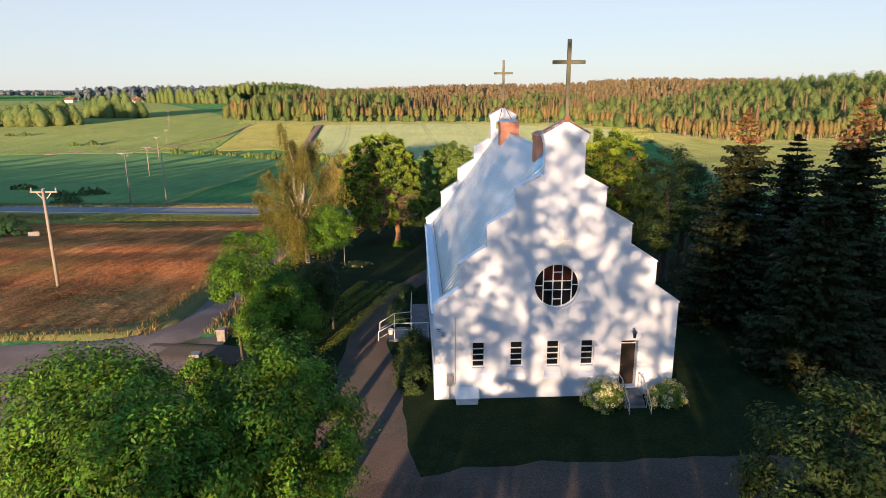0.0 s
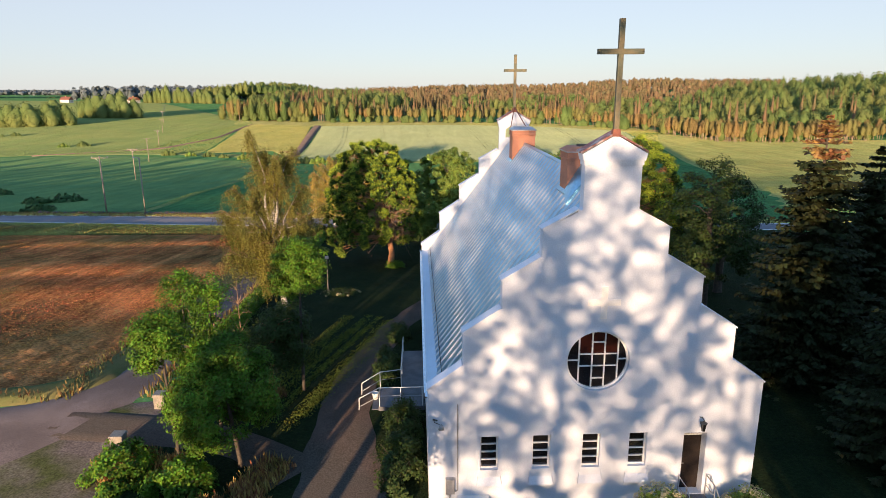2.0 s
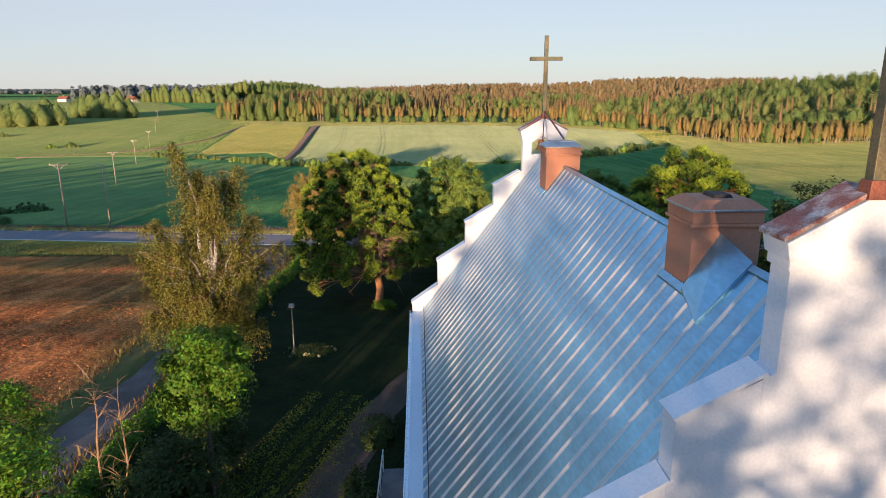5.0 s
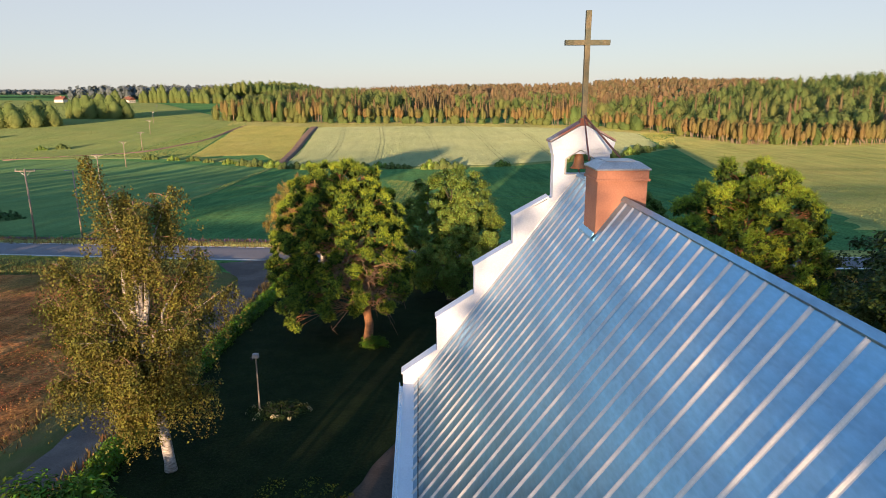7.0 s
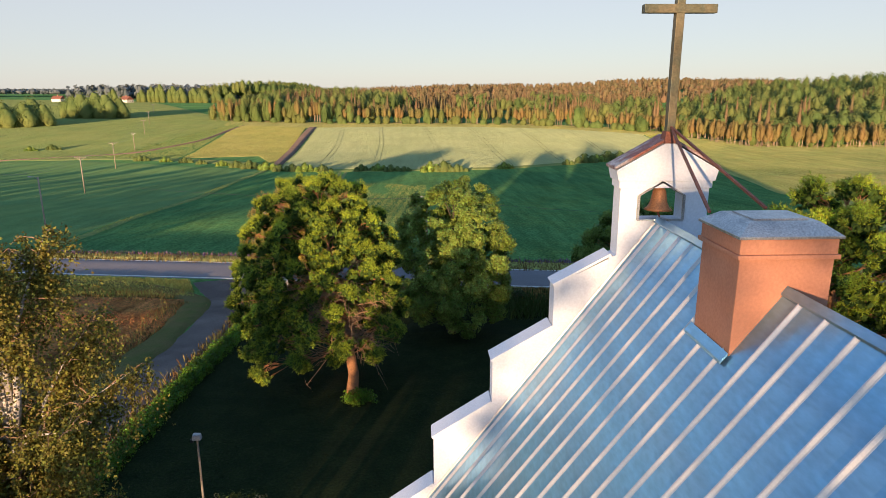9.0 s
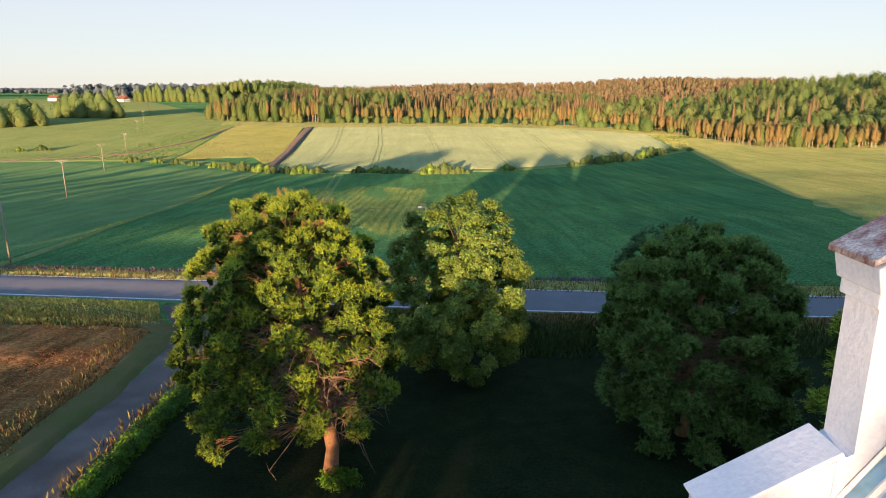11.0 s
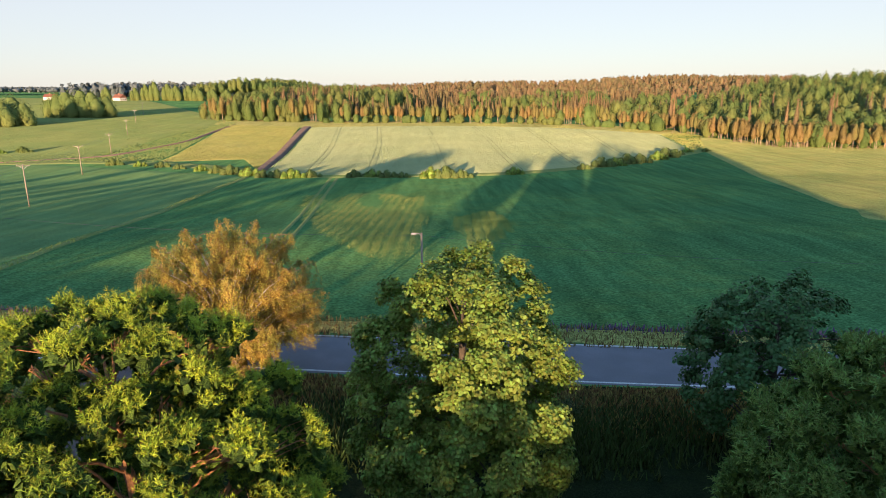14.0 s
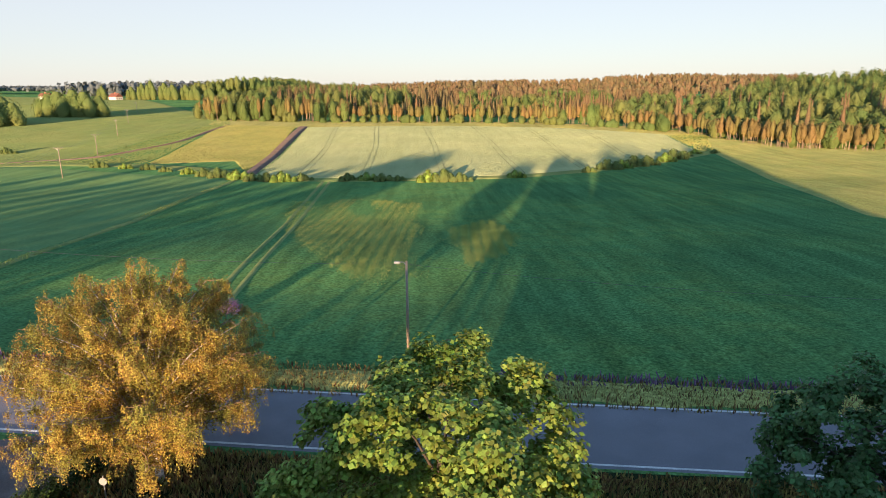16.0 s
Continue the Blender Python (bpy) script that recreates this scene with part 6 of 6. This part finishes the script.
def copse(label, spots, seed, material=None, leaves=760):
    for i, (x, y, h, r) in enumerate(spots):
        ob = thing("field_tree", label, "tree", x, y, ground_z(x, y), group="copse trees")
        c = wood_mesh("crown", [(0, 0, -3.5, h + 3, r * 1.05), (0.5 * r, -0.3 * r, -3.5, h * 0.75 + 3, r * 0.85), (-0.5 * r, -0.35 * r, -3.5, h * 0.8 + 3, r * 0.85)], material or M_WOOD_B, seed + i, leaves // 2, "round", leaf=0.85)
        c.parent = ob
        Geo().tube([(0, 0, -0.3), (0, 0, h * 0.6)], [0.25, 0.1], 6).part("trunk", M_BARK, ob)


copse("round leafy tree in a field copse", [(-229, 446, 16, 7), (-222, 444, 18, 8), (-214, 447, 19, 8), (-207, 446, 18, 7.5), (-200, 450, 15, 6)], 300)
copse("dark leafy tree in a field copse", [(-246, 374, 13, 7), (-238, 371, 15, 7.5), (-229, 373, 16, 7.5), (-221, 379, 15, 7), (-214, 386, 14, 6), (-226, 396, 17, 7.5), (-253, 366, 9, 5)], 320)
copse("dark tree by the farmhouse", [(-296, 716, 15, 5), (-286, 718, 19, 5), (-276, 716, 22, 5.5), (-264, 720, 20, 6), (-254, 716, 18, 6), (-243, 722, 18, 6), (-232, 718, 16, 6), (-220, 726, 15, 6), (-206, 730, 14, 6), (-330, 725, 16, 5)], 340, leaves=420)
# the line of bushes along the ditch
BUSHES = [(-98, 236, 2.6), (-88, 232, 2.0), (-80, 229, 2.2), (-73, 224, 1.8), (-64, 218, 2.2), (-58, 213, 2.6), (-53, 210, 3.0), (-47, 206, 3.0), (-42, 203, 2.4), (-38, 202, 2.6), (-34, 201, 3.0), (-29, 202, 2.4), (-17, 201, 2.4), (-12, 201, 2.6), (-8, 200, 2.4), (-4, 200, 1.8),
          (4, 198, 3.4), (8, 198, 3.6), (12, 198, 2.6), (27, 204, 2.4), (49, 214, 2.0), (56, 219, 3.6), (61, 222, 3.0), (66, 226, 3.8), (71, 229, 3.4), (80, 238, 3.2), (85, 244, 4.0), (92, 252, 2.4), (99, 260, 2.2), (107, 262, 1.8), (-150, 275, 3.0), (-157, 272, 2.4), (-205, 318, 2.6), (-212, 316, 2.2)]
for i, (x, y, h) in enumerate(BUSHES):
    ob = thing("ditch_bush", "rounded willow bush in the ditch between fields", "bush", x, y, ground_z(x, y), group="bushes along the ditch")
    m = M_LINDEN if i % 3 == 1 else M_WOOD_B
    c = wood_mesh("foliage", [(dx * h, dy * h, -h * 0.4, h * k, h * r) for dx, dy, k, r in ((0, 0, 1.3, 0.5), (0.6 + 0.2 * math.sin(i), 0.2, 1.05, 0.42), (-0.55, -0.1 + 0.2 * math.sin(3 * i), 0.95, 0.4), (1.1, 0.1, 0.8, 0.3))], m, 400 + i, 260, "round", leaf=0.2 * h)
    c.parent = ob
    Geo().tube([(0, 0, -0.2), (0.1, 0, h * 0.6)], [0.08, 0.03], 5).part("stem", M_BARK, ob)

# farmhouses on the western rise


def farmhouse(x, y, w, d, h, turn, label):
    z = ground_z(x, y)
    t = thing("farmhouse", label, "house", x, y, z)
    t.rotation_euler = (0, 0, radians(turn))
    Geo().box(-w / 2, -d / 2, -0.5, w / 2, d / 2, h).part("wall", M_HOUSE, t)
    Geo().prism([(-w / 2 - 0.5, h - 0.1), (w / 2 + 0.5, h - 0.1), (0, h + w * 0.42)], -d / 2 - 0.6, d / 2 + 0.6).part("roof", M_TILE, t, "red tiled roof")
    Geo().box(-0.5, -0.5, h + w * 0.3, 0.5, 0.5, h + w * 0.55).part("chimney", M_CHIMNEY, t)
    for i in range(3):
        xx = -w / 2 + w * (i + 0.5) / 3
        win = Geo().box(xx - 0.6, -d / 2 - 0.08, 1.0, xx + 0.6, -d / 2 + 0.02, 2.4).part("window", M_PAINT, t)
        Geo().box(xx - 0.48, -d / 2 - 0.1, 1.1, xx + 0.48, -d / 2 - 0.07, 2.3).part("pane", M_GLASS, win)


farmhouse(-309, 708, 8, 11, 3.4, 60, "white farmhouse with a red tiled roof among trees")
farmhouse(-408, 760, 8, 11, 3.6, 80, "pale house with a red roof on the far rise")
farmhouse(-440, 640, 7, 12, 2.8, 85, "low pale outbuilding behind the copse")

# ---------------------------------------------------------------- poles, wires, lamps and posts


def power_pole(x, y, top, arm=1.2, lean=0.0):
    z = ground_z(x, y)
    h = top - z
    t = thing("power_pole", "weathered wooden power pole with a crossarm", "power pole", x, y, z, group="power line poles")
    Geo().tube([(0, 0, -0.5), (lean * 0.5, 0, h * 0.5), (lean, 0, h)], [0.14, 0.12, 0.095], 10).part("pole", M_POLE, t, smooth=True)
    Geo().bar((lean - arm, 0.12, h - 0.25), (lean + arm, 0.12, h - 0.25), 0.1, 0.12).part("crossarm", M_POLE, t)
    for s in (-1, 1):
        Geo().bar((lean, 0.12, h - 0.95), (lean + s * arm * 0.55, 0.12, h - 0.3), 0.035).part("brace", M_STEEL, t)
    for s in (-1, 0, 1):
        Geo().lathe([(0.0, h - 0.2), (0.05, h - 0.2), (0.06, h - 0.08), (0.035, h - 0.02), (0.05, h + 0.04), (0.0, h + 0.08)], lean + s * (arm - 0.1), 0.12, 8).part("insulator", M_LAMPHEAD, t)
    return (x + lean, y, z + h)


POLES = [(-28.6, 21.7, 6.75, 1.0), (-50.0, 83.5, 3.75, 1.3), (-74.4, 151.4, -1.0, 1.3), (-95, 211, -2.6, 1.3), (-113, 267, -3.2, 1.3), (-137, 335, -1.5, 1.3), (-163, 405, 0.5, 1.3), (-190, 480, 3.0, 1.3)]
tops = [power_pole(*p) for p in POLES]
for i in range(1, len(tops) - 1):
    for s in (-1.2, 0, 1.2):
        a, b = tops[i], tops[i + 1]
        pts = [(a[0] + (b[0] - a[0]) * k + s, a[1] + (b[1] - a[1]) * k, a[2] + (b[2] - a[2]) * k - 1.1 * 4 * k * (1 - k)) for k in (j / 14 for j in range(15))]
        w = Geo().tube(pts, [0.012] * 15, 4).part("power_wire", M_WIRE)
        tagged(w, "thin sagging wire between power poles", "wire", "power line wires")


def street_lamp(x, y, top, side):
    z = ground_z(x, y)
    h = top - z
    t = thing("street_lamp", "slender wooden street lamp pole with a small head", "street lamp", x, y, z, group="road lamps")
    Geo().tube([(0, 0, -0.4), (0, 0, h)], [0.11, 0.085], 10).part("pole", M_POLE, t, smooth=True)
    Geo().tube([(0, 0, h - 0.3), (side * 0.2, -0.2, h), (side * 0.45, -0.4, h + 0.06)], [0.03, 0.028, 0.025], 7).part("arm", M_STEEL, t)
    Geo().box(side * 0.6 - 0.22, -0.58, h, side * 0.6 + 0.18, -0.36, h + 0.12, taper=0.04).part("lamp_head", M_LAMPHEAD, t, bevel=0.02)
    return (x, y, top)


lamps = [street_lamp(-88, 90.5, 2.2, -1), street_lamp(-43.7, 83.0, 3.6, -1), street_lamp(1.6, 77.8, 1.7, -1), street_lamp(46, 71, 0.5, -1)]
for a, b in zip(lamps, lamps[1:]):
    pts = [(a[0] + (b[0] - a[0]) * k, a[1] + (b[1] - a[1]) * k, a[2] + (b[2] - a[2]) * k - 0.2 - 0.7 * 4 * k * (1 - k)) for k in (j / 16 for j in range(17))]
    tagged(Geo().tube(pts, [0.01] * 17, 4).part("lamp_cable", M_WIRE), "sagging cable between the road lamps", "cable", "lamp cables")

x, y = -7.2, 28.3
z = ground_z(x, y)
t = thing("lawn_floodlight", "short pale post with a floodlight on the lawn", "floodlight", x, y, z)
Geo().tube([(0, 0, -0.3), (0.02, 0, 2.75)], [0.045, 0.035], 9).part("post", M_STONE, t)
Geo().box(-0.14, -0.1, 2.72, 0.16, 0.12, 2.92, taper=0.02).part("lamp_head", M_LAMPHEAD, t, bevel=0.01)
Geo().box(-0.22, -0.06, 2.6, -0.12, 0.06, 2.74).part("ballast_box", M_DARK, t, bevel=0.01)

for x, y in ((-11.95, 8.0), (-12.25, 4.5)):
    t = thing("gate_post", "squat pale stone gate post", "gate post", x, y, ground_z(x, y), group="gate posts")
    Geo().box(-0.24, -0.24, -0.3, 0.24, 0.24, 0.62).part("shaft", M_STONE, t, bevel=0.03)
    Geo().box(-0.28, -0.28, 0.62, 0.28, 0.28, 0.72, taper=0.03).part("cap", M_STONE, t, bevel=0.02)

x, y = -46.1, 48.6
t = thing("field_board", "pale bare board propped up beside the dark bushes", "board", x, y, ground_z(x, y))
t.rotation_euler, t.scale = (0, 0, radians(12)), (0.5, 0.5, 0.5)
Geo().add([(-1.2, 0, 0.25), (1.2, 0, 0.25), (1.2, 0.25, 1.5), (-1.2, 0.25, 1.5), (-1.2, 0.05, 0.24), (1.2, 0.05, 0.24), (1.2, 0.3, 1.49), (-1.2, 0.3, 1.49)], [(0, 1, 2, 3), (7, 6, 5, 4), (0, 4, 5, 1), (1, 5, 6, 2), (2, 6, 7, 3), (3, 7, 4, 0)]).part("panel", M_STONE, t)
for px in (-0.9, 0.9):
    Geo().bar((px, 0.4, -0.3), (px, 0.3, 1.4), 0.08).part("prop", M_POLE, t)
x, y = -10.7, 60.6
t = thing("road_sign", "round grey sign on a thin steel post", "road sign", x, y, ground_z(x, y))
Geo().tube([(0, 0, -0.3), (0, 0, 1.55)], [0.03, 0.03], 8).part("post", M_STEEL, t)
Geo().prism([(0.17 * math.cos(2 * math.pi * i / 24), 1.3 + 0.17 * math.sin(2 * math.pi * i / 24)) for i in range(24)], -0.05, -0.032).part("plate", M_LAMPHEAD, t)

# ---------------------------------------------------------------- rough herbs along lanes and road


def herbs(name, rows, count, height, material, label, seed, width=0.1):
    """Upright blades and stalks scattered along strips. Rows: x0, y0, x1, y1, half the width."""
    rng = np.random.default_rng(seed)
    ln = np.array([math.hypot(c - a, d - b) * w for a, b, c, d, w in rows])
    which = rng.choice(len(rows), count, p=ln / ln.sum())
    r = np.array(rows)[which]
    k = rng.random((count, 1))
    p = r[:, 0:2] + (r[:, 2:4] - r[:, 0:2]) * k
    d = unit(r[:, 2:4] - r[:, 0:2])
    p += np.c_[d[:, 1], -d[:, 0]] * (r[:, 4] * np.clip(rng.normal(size=count) * 0.55, -1, 1))[:, None]
    z = np.array([ground_z(a, b) for a, b in p])
    h = height * (0.5 + 0.9 * rng.random(count))
    base = np.c_[p, z + 0.02]
    tilt = np.c_[rng.normal(size=(count, 2)) * 0.3, np.ones(count)] * h[:, None]
    a = rng.uniform(0, math.pi, count)
    s = np.c_[np.cos(a), np.sin(a), np.zeros(count)] * (width * (0.6 + 0.8 * rng.random(count)))[:, None]
    v = np.stack([base - s, base + s, base + tilt * 0.7 + s * 0.8, base + tilt], 1).reshape(-1, 3)
    ob = new(name, fast_mesh(name, v, np.arange(count * 4).reshape(count, 4), material))
    return tagged(ob, label, "grass", kind="stuff")


herbs("verge_grass", [(-17.0, 9.5, -17.0, 36, 0.7), (-17.5, 36, -19.4, 58, 1.0), (-20, 61, -90, 74, 2.2), (-12.8, 9, -12.9, 56, 0.6), (-90, 86.5, 40, 66.6, 2.0), (-11, 60.8, 40, 55.2, 3.0), (-13, 57, -13.6, 62, 0.8), (-16.5, 9.3, -40, 8, 0.5)], 42000, 0.36, M_VERGE, "rough dry grass and herbs on the verges", 500, 0.04)
herbs("bank_herbs", [(-6, 58.5, 36, 53, 3.5), (-8, 56, 12, 54, 2.5)], 14000, 0.5, M_SHADELEAF, "dense dark herbs on the bank below the road", 501, 0.05)
herbs("lupins", [(4, 73.4, 36, 69.2, 0.9), (-60, 82.6, -18, 76.6, 0.6)], 1300, 0.45, M_LUPIN, "band of violet lupins along the verge", 502, 0.07)
# tuft rows laid along the sun's direction, painting light streaks
herbs("lawn_tufts", [(-6.8 + k, 6.5 + 1.2 * math.sin(5 * k), -3.2 + k + 0.3 * math.sin(9 * k), 20.4 + 2.0 * math.sin(7 * k), 0.34 + 0.12 * math.sin(11 * k)) for k in (-1.5, -1.0, -0.6, -0.1, 0.35, 0.8, 1.3, 1.7)], 10000, 0.05, M_STREAK, "bright tufts in rows along the sun, standing in for light streaks", 503, 0.04)
herbs("gate_grass", [(-12, 2.6, -9, 3.2, 0.8), (-11.8, 8.8, -10.6, 10, 0.7), (-6.6, 1.0, -5.6, 3.2, 0.7), (-7.8, 8.6, -6.8, 9.4, 0.7), (-12.6, 4.0, -10.6, 3.4, 0.7), (-8.4, 0.4, -5.4, 0.2, 0.6)], 5200, 0.3, M_DRYGRASS, "dry orange-lit grass round the posts and trunks", 505, 0.04)


# ---------------------------------------------------------------- the standing sward of the fields
def inside(poly, p):
    """Which of the points lie in a polygon."""
    ok = np.zeros(len(p), bool)
    for (x0, y0), (x1, y1) in zip(poly, poly[1:] + poly[:1]):
        if y0 != y1:
            hit = (p[:, 1] > min(y0, y1)) & (p[:, 1] <= max(y0, y1))
            ok ^= hit & (p[:, 0] < x0 + (p[:, 1] - y0) * (x1 - x0) / (y1 - y0))
    return ok


def sward(name, poly, count, height, width, material, label, seed, turn=0.0, gap=0.0, lift=0.0, clear=(), near=1.0, stray=0.3, category="grass", frayed=False):
    """Upright tufts over a field, in rows where it was sown or mown; they catch the low sun that skims the ground."""
    rng = np.random.default_rng(seed)
    q = np.array(poly, float)
    lo, hi = q.min(0), q.max(0)
    p = np.empty((0, 2))
    while len(p) < count:
        c = lo + (hi - lo) * rng.random((count, 2)) ** np.array((1, near))
        p = np.concatenate([p, c[inside(poly, c)]])
    p = p[:count]
    a = radians(turn)
    along, over = np.array((math.sin(a), math.cos(a))), np.array((math.cos(a), -math.sin(a)))
    if gap:
        u, v = p @ over, p @ along
        u = (np.round(u / gap) + rng.normal(size=count) * stray) * gap + 1.5 * np.sin(v * 0.03)
        p = u[:, None] * over + v[:, None] * along
    keep = np.ones(count, bool)
    for line, room in clear:
        xs = np.interp(p[:, 1], [c[1] for c in line], [c[0] for c in line], left=1e6, right=1e6)
        keep &= np.abs(p[:, 0] - xs) > room
    if frayed:      # the painted sun patch thins out unevenly towards its edges
        mid, half = (lo + hi) / 2, (hi - lo) / 2
        far = np.hypot((p[:, 0] - mid[0]) / half[0], (p[:, 1] - mid[1]) / half[1])
        keep &= np.array([noise.noise((x * 0.16, y * 0.05, seed)) for x, y in p]) + 0.5 * rng.random(len(p)) > 1.05 * far - 0.72
    p = p[keep]
    n = len(p)
    z = np.array([ground_z(x, y) for x, y in p]) + lift
    patchy = 0.75 + 0.5 * np.array([noise.noise((x * 0.06, y * 0.06, seed)) for x, y in p])
    h = height * patchy * (0.6 + 0.8 * rng.random(n))
    d = rng.normal(size=n) * 0.8
    s = np.c_[np.cos(d), np.sin(d), np.zeros(n)] * (width * (0.6 + 0.8 * rng.random(n)))[:, None] * 0.5
    base = np.c_[p, z - 0.03]
    top = base + np.c_[rng.normal(size=(n, 2)) * 0.3 * h[:, None], h]
    v = np.stack([base - s, base + s, top + s * 0.55 + np.c_[np.zeros((n, 2)), -0.3 * h * rng.random(n)], top - s * 0.75], 1).reshape(-1, 3)
    ob = new(name, fast_mesh(name, v, np.arange(n * 4).reshape(n, 4), material))
    return tagged(ob, label, category, kind="stuff")


# two sun patches on the meadow, put in as rows of paler grass
for seed, count, poly in ((518, 26000, [(-9, 109), (-2, 95), (3, 101), (5, 130), (4, 162), (-10, 168), (-22, 165), (-18, 135)]), (523, 12000, [(7, 104), (12, 110), (17, 124), (15, 142), (9, 134), (6, 118)])):
    sward("tall_grass", poly, count * 3, 0.12, 0.05, M_TALL, "pale grass rows on the meadow, standing in for a sun patch", seed, 5, 1.5, stray=0.25, frayed=True)
sward("boundary_grass", [(-45.3, 80), (-43.8, 80), (-44.9, 110), (-46.5, 184), (-46.3, 204), (-47.7, 204), (-48.3, 184), (-46.2, 110)], 3500, 0.3, 0.12, M_TALL, "tall pale grass along the boundary of two meadows", 524)
sward("yellowing_sward", [(61, 74), (68, 66), (260, 56), (260, 246), (190, 258), (142, 266), (122, 300), (106, 242), (78, 140)], 130000, 0.08, 0.16, M_PALESWARD, "uneven meadow sward beside the wood, sunlight in its yellow colour", 513, -35, 1.6, lift=0.3, stray=0.4)
sward("standing_corn", WHEAT_LOW + WHEAT_HIGH[::-1], 80000, 0.13, 0.28, M_CORN, "pale green ripening corn standing in the field", 514, 8, 0, lift=0.5, clear=[(t, 0.27) for t in TRACKS])
sward("ley_sward", [(-86, 244), (-60, 250), (-46, 214), (-64, 378), (-80, 384), (-105, 392)], 24000, 0.22, 0.5, M_LEY, "yellow-green ley standing on the slope", 515, lift=0.33)
sward("slope_sward", [(-330, 216), (-200, 226), (-118, 247), (-104, 395), (-112, 428), (-230, 556), (-330, 640)], 50000, 0.2, 0.55, M_WESTSWARD, "smooth light green grass on the western rise", 516, lift=0.28)
sward("headland_grass", [(-57, 375), (-20, 379), (25, 376), (72, 359), (113, 323), (105, 268), (122, 263), (142, 278), (130, 318), (101, 362), (60, 391), (0, 401), (-60, 409)], 16000, 0.32, 0.6, M_PALESWARD, "dry grass strip between the corn and the wood", 519)
sward("slope_edge", [(-118, 246), (-88, 246), (-107, 392), (-112, 428)], 9000, 0.28, 0.6, M_WESTSWARD, "light green grass along the dirt path", 520)
sward("verge_sward", [(-18.7, 60.4), (-24, 61.4), (-42, 62.9), (-90, 66.2), (-90, 78.2), (-60, 73.2), (-30, 68.4), (-21.4, 66.8)], 45000, 0.34, 0.1, M_PALESWARD, "rough dry grass standing between the field and the road", 521, lift=0.04)
sward("bank_grass", [(-13.0, 58), (-11.6, 59), (-11, 62), (0, 60.6), (25, 57), (40, 55.2), (40, 58.2), (25, 60.2), (0, 63.8), (-12, 65.7), (-13.4, 65.6)], 16000, 0.32, 0.08, M_VERGE, "rough dark grass on the road bank", 522, lift=0.02)
sward("straw_stubble", [(-17.2, 10.3), (-21, 10.3), (-40, 8), (-90, 4), (-90, 65), (-42, 61.5), (-24, 60), (-18.7, 58.5)], 300000, 0.08, 0.05, M_STRAW, "reddish dry straw stubs in tilled rows", 517, 14, 0.8, lift=0.16)
